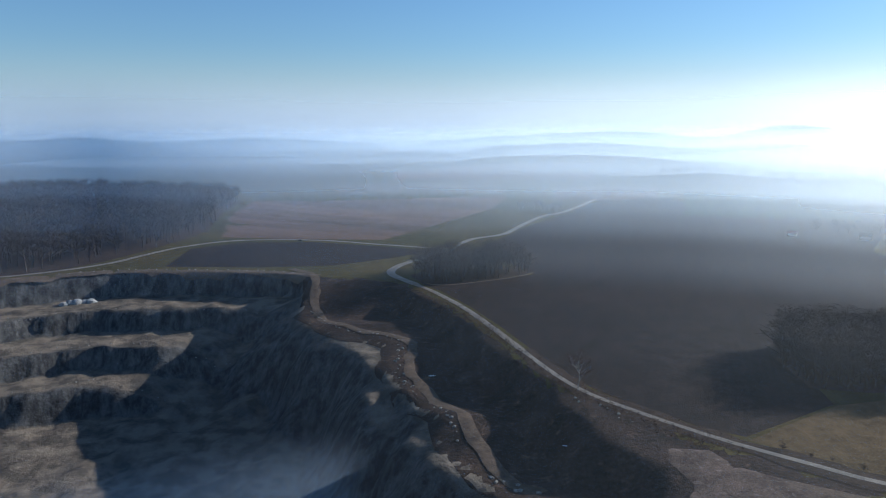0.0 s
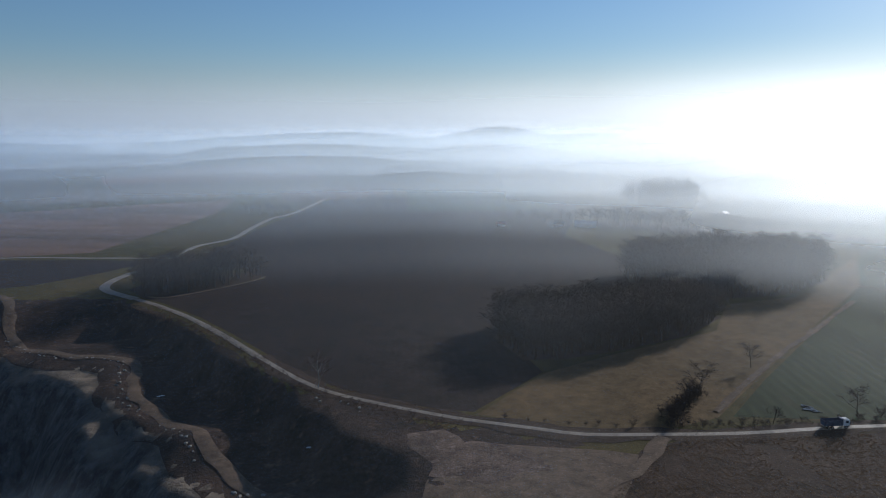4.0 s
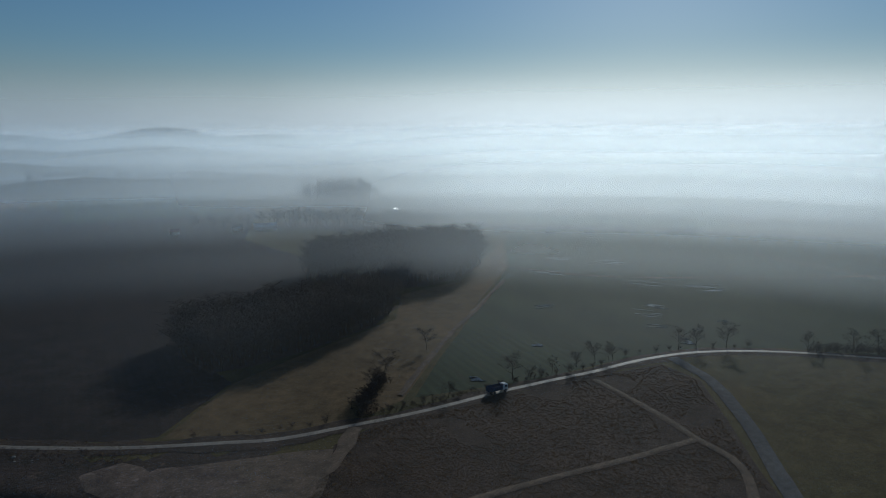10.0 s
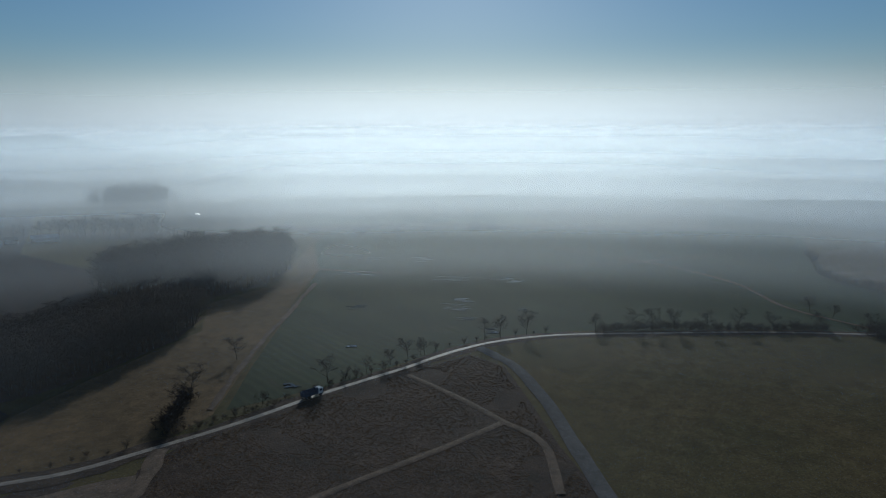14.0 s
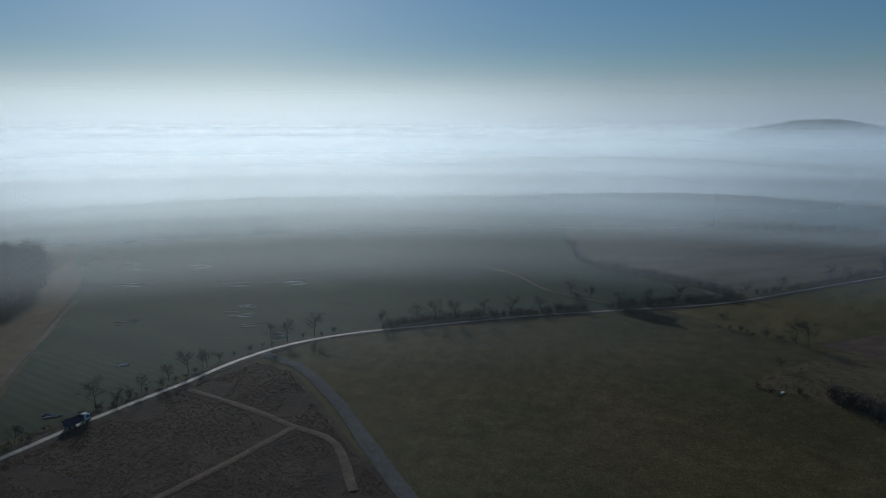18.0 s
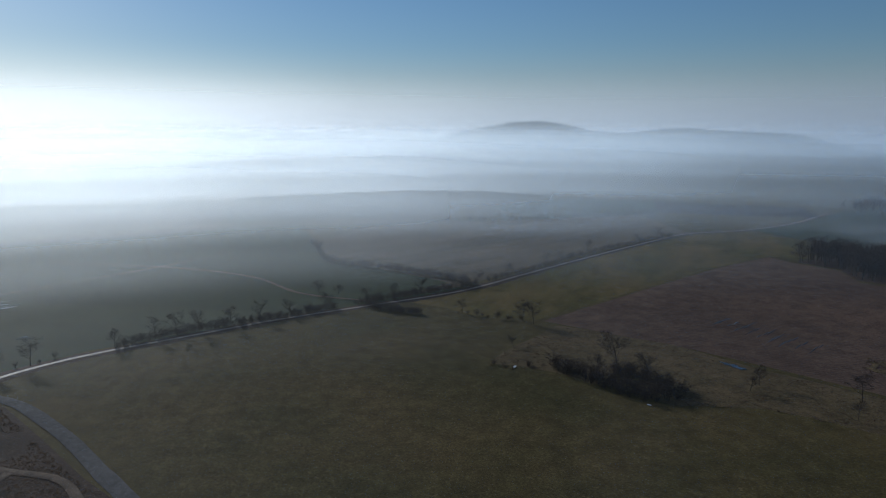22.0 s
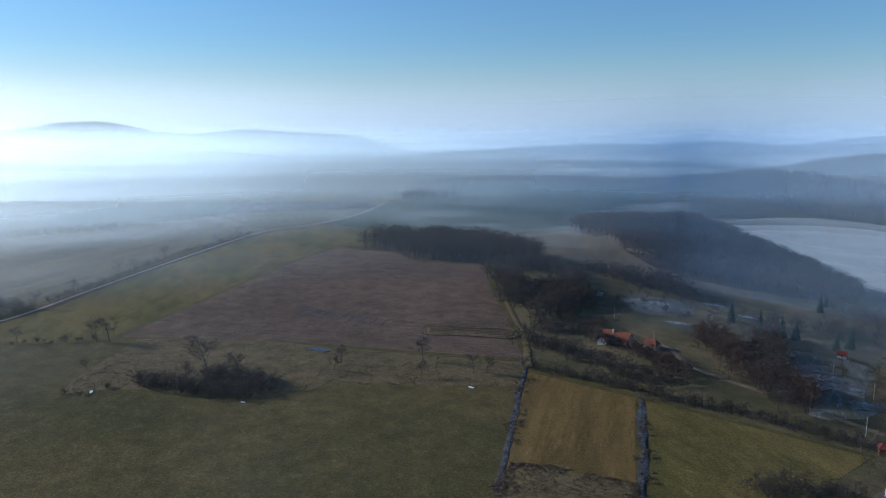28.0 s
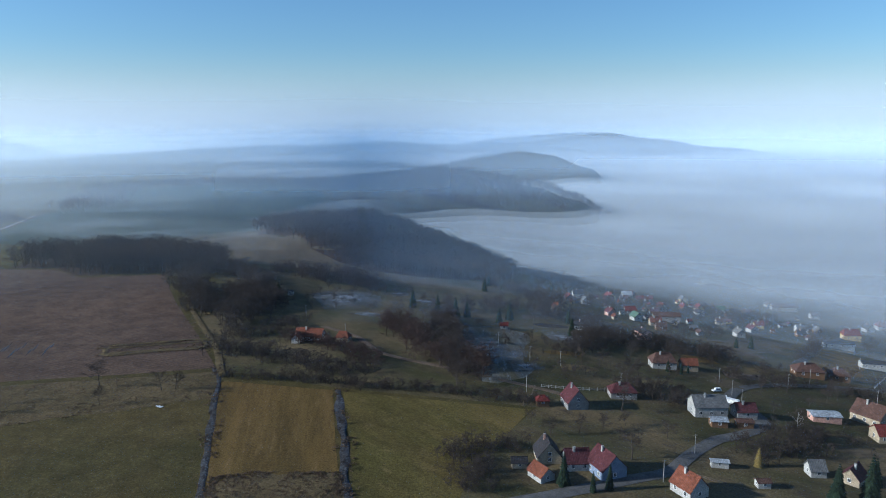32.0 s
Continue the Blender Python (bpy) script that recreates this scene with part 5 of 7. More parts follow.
# rows of stones along the edges of the quarry benches
for inset in (30, 58, 81):
    rim = []
    for (ax, ay), (bx, by) in zip(PIT_WEST[3:], PIT_WEST[4:]):
        ux, uy = (bx - ax) / math.dist((ax, ay), (bx, by)), (by - ay) / math.dist((ax, ay), (bx, by))
        rim.append(((ax + bx) / 2 + uy * inset, (ay + by) / 2 - ux * inset))
    rim = [p for p in rim if -205 < p[0] < -85]
    stones(rim, 4.2, 0.6, 1.1, 1.6, "pale stone block at the edge of a quarry bench", "stones on the quarry benches")


# ---- houses ----
def house(px, py, heading, long, deep, high, rise, wall, roof, label, name="house", hip=0.0, windows=2, chimney=True, category="house", sink=1.5, door=True, overhang=0.4):
    """A house with its ridge along the heading: walls with gables, a thick overhanging roof, windows, door and chimney."""
    long, deep, high, rise, overhang = long * 0.64, deep * 0.64, high * 0.62, rise * 0.62, overhang * 0.6
    corners = [(px + sx * long / 2 * math.cos(radians(heading)) - sy * deep / 2 * math.sin(radians(heading)), py + sx * long / 2 * math.sin(radians(heading)) + sy * deep / 2 * math.cos(radians(heading)))
               for sx in (-1, 1) for sy in (-1, 1)]
    base = max(ground_z(*c) for c in corners)
    low = base - min(ground_z(*c) for c in corners) + 0.4
    ob = new(name)
    ob.matrix_basis = pose(px, py, base + 0.15, 0, 0, heading)
    a, b = long / 2, deep / 2
    cut = min(hip * long, a * 0.95)
    bm = bmesh.new()
    v = [bm.verts.new(p) for p in ((-a, -b, -low), (a, -b, -low), (a, b, -low), (-a, b, -low), (-a, -b, high), (a, -b, high), (a, b, high), (-a, b, high))]
    for f in ((0, 1, 5, 4), (2, 3, 7, 6)):
        bm.faces.new([v[k] for k in f])
    if hip:
        for f in ((1, 2, 6, 5), (3, 0, 4, 7)):
            bm.faces.new([v[k] for k in f])
    else:
        e, w = bm.verts.new((a, 0, high + rise)), bm.verts.new((-a, 0, high + rise))
        bm.faces.new([v[1], v[2], v[6], e, v[5]])
        bm.faces.new([v[3], v[0], v[4], w, v[7]])
    part("wall", bm, M[wall], ob)
    # the roof, a slab 0.2 m thick
    o = overhang
    drop = o * rise / b
    bm = bmesh.new()
    top = []
    for lift in (0.0, 0.13):
        r = [bm.verts.new(p) for p in ((-a - o, -b - o, high - drop + lift), (a + o, -b - o, high - drop + lift), (a + o, b + o, high - drop + lift), (-a - o, b + o, high - drop + lift),
                                       (-a - o + (cut + o if hip else 0), 0, high + rise + lift), (a + o - (cut + o if hip else 0), 0, high + rise + lift))]
        top.append(r)
        fs = [(0, 1, 5, 4), (2, 3, 4, 5)] + ([(1, 2, 5), (3, 0, 4)] if hip else [])
        for f in fs:
            bm.faces.new([r[k] for k in (f if lift else f[::-1])])
    ring = (0, 1, 2, 3) if hip else (0, 1, 5, 2, 3, 4)
    for p, q in zip(ring, ring[1:] + ring[:1]):
        bm.faces.new([top[0][p], top[0][q], top[1][q], top[1][p]])
    roof_ob = part("roof", bm, M[roof], ob)
    bm = bmesh.new()
    rod(bm, (top_x(-a - o, cut + o if hip else 0), 0, high + rise + 0.15), (-top_x(-a - o, cut + o if hip else 0), 0, high + rise + 0.15), 0.11, None, 6)
    part("ridge", bm, M[roof], roof_ob)
    if chimney:
        bm = bmesh.new()
        box(bm, a * 0.25 - 0.24, a * 0.25 + 0.24, b * 0.2 - 0.2, b * 0.2 + 0.2, high + rise * 0.5, high + rise + 0.65, 0.03)
        ch = part("chimney", bm, M["wall_white" if roof != "roof_dark" else "wall_pink"], ob)
        bm = bmesh.new()
        box(bm, a * 0.25 - 0.29, a * 0.25 + 0.29, b * 0.2 - 0.25, b * 0.2 + 0.25, high + rise + 0.65, high + rise + 0.73)
        part("chimney_cap", bm, M["concrete"], ch)
    for side in (-1, 1):
        for k in range(windows):
            wx = -a + long * (k + 0.5) / windows + (0.5 if k == 0 and door and side == -1 else 0)
            window(ob, wx, side * b, 90 * side + 90, min(0.62, high * 0.4), high)
    for side in (-1, 1):
        for wy in ((-b * 0.45, b * 0.45) if deep > 6 else (0,)):
            window(ob, side * a, wy, 90 if side > 0 else -90, min(0.62, high * 0.4), high)
        if not hip and rise > 3:
            window(ob, side * a, 0, 90 if side > 0 else -90, high + 0.3, high + 1.5)
    if door:
        bm = bmesh.new()
        box(bm, -0.32, 0.32, -0.05, 0.04, 0, min(1.28, high - 0.12), 0.015)
        d = part("door", bm, M["wall_wood"], ob)
        d.matrix_basis = pose(-a * 0.9 + 0.2, -b, 0)
        bm = bmesh.new()
        rod(bm, (0.22, -0.08, 0.64), (0.29, -0.08, 0.64), 0.016, None, 5)
        part("handle", bm, M["steel"], d)
    return tagged(ob, label, category)


def top_x(edge, inset):
    return edge + inset


def window_meshes():
    bm = bmesh.new()
    for x0, x1, z0, z1 in ((-0.6, 0.6, 0, 0.1), (-0.6, 0.6, 1.2, 1.3), (-0.6, -0.5, 0.1, 1.2), (0.5, 0.6, 0.1, 1.2), (-0.03, 0.03, 0.1, 1.2)):
        box(bm, x0, x1, -0.05, 0.06, z0, z1)
    fr = bpy.data.meshes.new("window")
    bm.to_mesh(fr)
    bm.free()
    fr.materials.append(M["paint_white"])
    bm = bmesh.new()
    box(bm, -0.5, 0.5, -0.015, 0.015, 0.1, 1.2)
    gl = bpy.data.meshes.new("pane")
    bm.to_mesh(gl)
    bm.free()
    gl.materials.append(M["glass"])
    return fr, gl


WINDOW, PANE = window_meshes()


def window(parent, px, py, turn, z, top):
    s = 0.66 if top - z > 0.95 else max(0.3, (top - z - 0.1) / 1.3)
    w = piece("window", WINDOW, parent, "", pose(px, py, z, 0, 0, turn) @ Matrix.Diagonal((s, 1, s, 1)))
    piece("pane", PANE, w, "", pose(0, -0.005, 0))


# near houses: place, ridge heading, size, then what they are made of
house(26, -181, -62, 10, 8.5, 3.0, 5.2, "wall_grey", "roof_burgundy", "grey house with a steep burgundy roof", windows=3)
house(34, -178.5, 20, 5.0, 4.5, 2.3, 1.5, "wall_wood", "roof_red", "small garage with a low red hipped roof", "garage", 0.3, 1, False, "garage")
house(15, -194, 18, 11, 8, 2.8, 2.8, "wall_grey", "roof_burgundy", "low house with a burgundy hipped roof", hip=0.25)
house(-7, -190, 20, 13, 9, 4.2, 3.6, "wall_white", "roof_grey", "white farmhouse with a worn grey roof", windows=3)
house(-16, -192.5, 20, 8, 7, 3.0, 2.6, "wall_white", "roof_burgundy", "white outbuilding with a burgundy roof", "barn", windows=1)
house(-9.5, -182, 15, 6, 4.5, 2.4, 0.5, "wall_wood", "roof_pale", "wooden shed with a pale flat roof", "shed", 0, 1, False, "shed")
house(-15.5, -184, 15, 6, 4, 2.4, 0.6, "wall_wood", "roof_brown", "open shed with a rusty flat roof", "shed", 0, 1, False, "shed")
house(26.5, -147.5, -68, 9, 8, 2.6, 5.0, "wall_cream", "roof_dark", "cream cottage with a steep dark roof", "cottage")
house(20, -146, 24, 8, 7.5, 2.8, 3.6, "wall_white", "roof_burgundy", "white cottage with a mottled burgundy roof", "cottage")
house(13.5, -145, -50, 10, 9, 3.6, 4.6, "wall_blue", "roof_burgundy", "large blue-grey house with a steep roof")
house(26, -138.5, -40, 7, 5.5, 2.2, 2.4, "wall_white", "roof_orange", "white outhouse with an orange tiled roof", "outhouse", 0, 1, False)
house(31.5, -142, 20, 5, 4, 2.0, 1.2, "wall_cream", "roof_dark", "lean shed with dark felt roof", "shed", 0, 1, False, "shed")
house(-3, -142, -45, 8.5, 7.5, 3.0, 4.2, "wall_white", "roof_orange", "white house with an orange tiled roof")
house(-36, -201, 12, 11, 6.5, 2.3, 0.5, "wall_pink", "roof_pale", "brick shed with a pale metal roof", "shed", 0, 1, False, "shed")
house(-48, -207, -40, 12, 10, 3.4, 4.6, "wall_cream", "roof_brown", "cream house with a large brown roof", windows=3)
house(-49, -192, 14, 12, 8, 3.0, 2.8, "wall_cream", "roof_red", "cream farm building with a bright red roof", "barn", 0, 3, False)
house(-28, -160.5, 18, 5, 5, 2.4, 2.6, "wall_white", "roof_grey", "small white hut with a grey roof", "hut", 0, 1, False)
house(-35, -160, 60, 7, 6, 2.4, 3.2, "wall_cream", "roof_burgundy", "cottage with a steep burgundy roof", "cottage", 0, 1)
house(-9, -156.5, 10, 5.5, 2.4, 2.0, 0.3, "wall_white", "roof_pale", "white site cabin with a pale roof", "cabin", 0, 1, False, "cabin")
house(-17, -150, 20, 4, 3, 2.0, 0.6, "wall_white", "roof_brown", "small weathered shed in a garden", "shed", 0, 1, False, "shed")
house(122, -210, 8, 15, 7.5, 2.6, 3.6, "wall_white", "roof_orange", "long white farmhouse with an orange roof", "farmhouse", 0, 4)
house(110.5, -212.5, 8, 7, 6, 2.4, 2.6, "wall_cream", "roof_orange", "cream farm wing with an orange roof", "barn", 0.2, 1, False)
house(124.5, -205.5, -76, 6, 4.5, 2.4, 2.4, "wall_white", "roof_orange", "white gabled porch wing of the farmhouse", "porch", 0, 1, False)
house(6, -234, 18, 12, 9, 3.0, 3.8, "wall_white", "roof_brown", "white house with a hipped brown roof", hip=0.2)
house(-2, -236, 18, 8, 6, 2.8, 2.6, "wall_cream", "roof_orange", "annex with a bright orange roof", "annex", 0, 1, False)
house(-40, -259, 10, 14, 10, 2.8, 3.2, "wall_wood", "roof_brown", "low dark bungalow with a brown roof", "bungalow", 0.25)
house(-50, -262, 10, 9, 8, 2.8, 3.2, "wall_wood", "roof_brown", "low dark bungalow with a hipped roof", "bungalow", 0.3)
house(174, -267, 20, 6, 5, 2.4, 2.0, "wall_white", "roof_grey", "small pale hut among trees", "hut", 0, 1, False)
house(166.5, -269, -70, 3.5, 3.5, 2.6, 0.6, "wall_white", "roof_dark", "white box-shaped hut in a garden", "hut", 0, 1, False)
house(89, -265, -60, 5, 4, 3.6, 2.4, "wall_white", "roof_dark", "narrow white hut by the spruces", "hut", 0, 1, False)
house(65, -257, 12, 4.5, 3.5, 2.3, 1.4, "wall_white", "roof_red", "tiny white cabin with a red roof", "cabin", 0, 1, False)
house(-72, -385, 10, 22, 6, 2.8, 0.9, "wall_white", "roof_dark", "long white stable with a dark flat roof", "stable", 0, 6, False)
house(-72, -312, 8, 17, 7, 2.8, 1.0, "wall_white", "roof_dark", "long white garage row with a dark roof", "garage", 0, 4, False)
house(-94, -470, 12, 15, 10, 4.2, 5.0, "wall_yellow", "roof_red", "yellow house with a large red roof", hip=0.1)
house(-132, -560, 12, 16, 12, 4.2, 5.5, "wall_white", "roof_red", "white house with a red hipped roof", hip=0.2)
house(-118, -540, -70, 10, 9, 3.6, 4.0, "wall_white", "roof_dark", "white gabled house with a dark roof")
house(39, -280, 15, 11, 8, 3.0, 2.0, "wall_white", "roof_dark", "white bungalow with a dark roof", "bungalow", 0.25, 3)
house(29.5, -278, 15, 9, 6, 2.8, 0.5, "wall_white", "roof_grey", "white garage with a flat grey roof", "garage", 0, 2, False)
house(15, -281, -60, 9, 7, 4.6, 1.6, "wall_pink", "roof_dark", "pink two-storey house with a dark roof")
LOWER = [(62, -420, "wall_white", "roof_dark"), (52, -381, "wall_white", "roof_grey"), (46, -448, "wall_yellow", "roof_red"), (40, -500, "wall_grey", "roof_pale"), (56, -335, "wall_cream", "roof_dark"), (27, -366, "wall_grey", "roof_red"), (22, -340, "wall_white", "roof_green"), (34, -341, "wall_pink", "roof_burgundy"),
         (3, -560, "wall_yellow", "roof_grey"), (-8, -497, "wall_cream", "roof_red"), (-22, -512, "wall_white", "roof_green"), (-62, -610, "wall_white", "roof_brown"), (-33, -391, "wall_white", "roof_burgundy"), (-90, -575, "wall_white", "roof_brown"), (-66, -462, "wall_white", "roof_grey"), (16, -385, "wall_cream", "roof_burgundy"), (14, -430, "wall_white", "roof_red")]
hrng = random.Random(21)
for px, py, wall, roof in LOWER:
    far = 1.0 if py > -400 else 1.25
    house(px, py, hrng.choice((15, 20, -70, -62)), 8 * far * hrng.uniform(0.85, 1.1), 6.5 * far, 2.8 * far, 2.8 * far, wall, roof, "small village house in a foggy garden", windows=2, chimney=hrng.random() < 0.6, door=False)["group"] = "lower village houses"
house(9, -362, 12, 20, 8, 3.0, 2.6, "wall_grey", "roof_brown", "long low barn with a brown roof", "barn", 0, 3, False)
house(-72, -600, 10, 30, 12, 4.0, 4.0, "wall_white", "roof_burgundy", "long hall with a dull red roof in the fog", "hall", 0, 4, False)
for k, (px, py) in enumerate([(24, -352), (30, -356), (18, -350), (36, -362), (-2, -372), (-40, -470), (-48, -480), (-56, -474), (-46, -492), (-60, -488)]):
    house(px, py, 15 + 20 * (k % 3), 4, 3, 2.1, 1.3, ("wall_wood", "wall_white", "wall_grey")[k % 3], ("roof_red", "roof_grey", "roof_burgundy", "roof_brown")[k % 4], "small garden cabin in a row of allotments", "cabin", 0, 1, False, "cabin", door=False)["group"] = "allotment cabins"
# far off in the haze towards the sun
house(300, 455, -35, 26, 9, 4.0, 3.0, "wall_white", "roof_pale", "long hazy farm building with a pale roof", "barn", 0, 4, False)
house(282, 464, -35, 12, 8, 4.0, 3.0, "wall_grey", "roof_dark", "hazy farmhouse beside the barn", windows=2, chimney=False)
house(241, 481, -35, 9, 7, 3.2, 2.6, "wall_white", "roof_red", "small hazy farmhouse on the fields", windows=2, chimney=False)
for k, (px, py) in enumerate([(391, 437), (428, 447), (423, 403), (418, 340), (493, 340), (458, 291), (502, 283), (505, 260), (479, 214), (495, 208), (640, 251), (410, 312), (427, 283), (446, 262), (520, 300), (540, 240), (470, 250)]):
    house(px, py, (-30, 20, -60)[k % 3], 11, 8, 3.6, 3.0, ("wall_white", "wall_grey", "wall_cream")[k % 3], ("roof_pale", "roof_pale", "roof_grey")[k % 3], "hazy house of the distant village", windows=2, chimney=False, door=False)["group"] = "distant village houses"


town_rng = random.Random(88)
for k in range(16):
    heading, away = 143.2 + 0.42 * k + town_rng.uniform(-0.3, 0.3), town_rng.uniform(1400, 1640)
    house(away * math.sin(radians(heading)), away * math.cos(radians(heading)), town_rng.choice((10, 60, -30)), town_rng.uniform(10, 20), 9, town_rng.uniform(4, 9), 4, town_rng.choice(("wall_white", "wall_cream", "wall_grey")), town_rng.choice(("roof_pale", "roof_grey")), "white house of a far town in the haze", windows=0, chimney=False, door=False)["group"] = "far town houses"

# small houses and cabins crowded low in the village
crowd_rng = random.Random(45)
taken = [(o.matrix_basis.translation.x, o.matrix_basis.translation.y) for o in scene.objects if o.parent is None and any(c.name.startswith("roof") for c in o.children)]
for k in range(400):
    px, py = crowd_rng.uniform(-78, 62), crowd_rng.uniform(-560, -306)
    if px > 62 + 0.12 * (py + 430) * (py < -430) or min(math.dist(h, (px, py)) for h in taken) < 9.5 or within(px, py, [(8, -266), (-17, -266), (-42, -311), (-57, -392), (-14, -330)]) or within(px, py, [(-40, -292), (-62, -388), (-84, -340), (-56, -256)]):
        continue
    taken.append((px, py))
    if len(taken) > 150:
        break
    big = crowd_rng.random() < 0.45
    size = crowd_rng.uniform(7, 10) if big else crowd_rng.uniform(3.5, 5.5)
    house(px, py, crowd_rng.choice((15, 20, -70, -62)), size, size * 0.75, 2.7 if big else 2.1, 2.9 if big else 1.3, crowd_rng.choice(("wall_white", "wall_cream", "wall_grey", "wall_yellow", "wall_wood")), crowd_rng.choice(("roof_red", "roof_burgundy", "roof_brown", "roof_dark", "roof_grey", "roof_orange")),
          "village house with a small garden" if big else "small garden cabin between village houses", "house" if big else "cabin", 0, 1, big, "house" if big else "cabin", door=False)["group"] = "lower village houses" if big else "allotment cabins"

# kitchen gardens between the houses
plot_rng = random.Random(64)
PLOTS = ("dirt", "stubble", "strip_grass", "field_dark", "dry_strip", "litter", "field_pale")
homes = [(o.matrix_basis.translation.x, o.matrix_basis.translation.y) for o in scene.objects if o.parent is None and any(c.name.startswith("roof") for c in o.children)]
made = []
while len(made) < 64:
    px, py = plot_rng.uniform(-110, 110), plot_rng.uniform(-440, -150)
    a, b, g = plot_rng.uniform(4, 9), plot_rng.uniform(3, 6), radians(20 + plot_rng.choice((0, 90)) + plot_rng.uniform(-6, 6))
    if -0.5 * px - 0.866 * py < 165 or px > 45 - 0.26 * (py + 180) or min(math.dist(h, (px, py)) for h in homes) < a + 4.5 or any(math.dist(q[:2], (px, py)) < a + q[2] for q in made) or float(off_line(px, py, [(30, -126), (8, -144), (-3, -160), (-20, -187), (-13, -205), (-45, -246), (-76, -262)])) < a + 2:
        continue
    made.append((px, py, a))
    c, q = math.cos(g), math.sin(g)
    patch("garden_plot", [(px + u * a * c - v * b * q, py + u * a * q + v * b * c) for u, v in ((-1, -1), (1, -1), (1, 1), (-1, 1))], M[plot_rng.choice(PLOTS)], 0.4, "small dug or grassed garden plot between houses", "garden", cell=3.0, wobble=0.5)


# ---- poles, fences, vehicles ----
def pole():
    ob = new("utility_pole")
    bm = bmesh.new()
    rod(bm, (0, 0, -0.3), (0, 0, 8.0), 0.14, 0.09, 8)
    part("post", bm, M["concrete"], ob)
    bm = bmesh.new()
    box(bm, -0.75, 0.75, -0.05, 0.05, 7.55, 7.67, 0.01)
    part("crossarm", bm, M["steel"], ob)
    for x in (-0.65, 0, 0.65):
        bm = bmesh.new()
        rod(bm, (x, 0, 7.67), (x, 0, 7.9), 0.05, 0.03, 6)
        part("insulator", bm, M["glass"], ob)
    ob.scale = (0.62, 0.62, 0.62)
    return tagged(ob, "pale concrete utility pole with a crossarm", "utility pole", "utility poles")


POLE = pole()
POLE.matrix_basis = pose(16, -201, ground_z(16, -201)) @ Matrix.Diagonal((0.62, 0.62, 0.62, 1))
for k, (px, py) in enumerate([(-4, -161), (2, -145), (-11, -224), (-14, -211), (-16, -202), (-31, -232), (23, -272), (40, -186), (46, -217), (36, -216), (139, -236), (112, -217), (-39, -246), (60, -230), (-54, -228), (-64, -300)]):
    copy_thing(POLE, pose(px, py, ground_z(px, py), 0, 0, 20 + 15 * (k % 4)))


def fence(line, gap, height, material, label):
    height *= 0.7
    ob = new("fence")
    pts = curve_through(line, gap)
    ob.matrix_basis = pose(pts[0][0], pts[0][1], ground_z(*pts[0]))
    here = [Vector((px - pts[0][0], py - pts[0][1], ground_z(px, py) - ground_z(*pts[0]))) for px, py in pts]
    bm = bmesh.new()
    box(bm, -0.1, 0.1, -0.1, 0.1, -0.3, height, 0.02)
    post = bpy.data.meshes.new("post")
    bm.to_mesh(post)
    bm.free()
    post.materials.append(material)
    for p in here:
        piece("post", post, ob, "", Matrix.Translation(p))
    for a, b in zip(here, here[1:]):
        for z in (0.35, 0.8):
            bm = bmesh.new()
            rod(bm, a + Vector((0, 0, z * height)), b + Vector((0, 0, z * height)), 0.05, None, 5)
            part("rail", bm, material, ob)
    return tagged(ob, label, "fence")


fence([(37, -192), (31, -193), (24, -195), (18, -198)], 1.8, 1.4, M["concrete"], "row of pale concrete fence posts behind the house")
fence([(38.5, -176), (38, -182), (38.5, -190)], 3.0, 1.6, M["wood"], "garden fence along the meadow")
fence([(-16, -146), (-10, -148), (-4, -150)], 2.2, 1.1, M["wood"], "low green garden fence by the vegetable beds")
fence([(-60, -258), (-74, -300), (-86, -342)], 6.0, 1.4, M["concrete"], "pale wall posts round the paddock")


def wheel(parent, x, y, r, w):
    bm = bmesh.new()
    rod(bm, (x, y - w / 2, r), (x, y + w / 2, r), r, None, 16)
    t = part("wheel", bm, M["rubber"], parent)
    bm = bmesh.new()
    rod(bm, (x, y - w / 2 - 0.02, r), (x, y + w / 2 + 0.02, r), r * 0.55, None, 10)
    part("rim", bm, M["steel"], t)


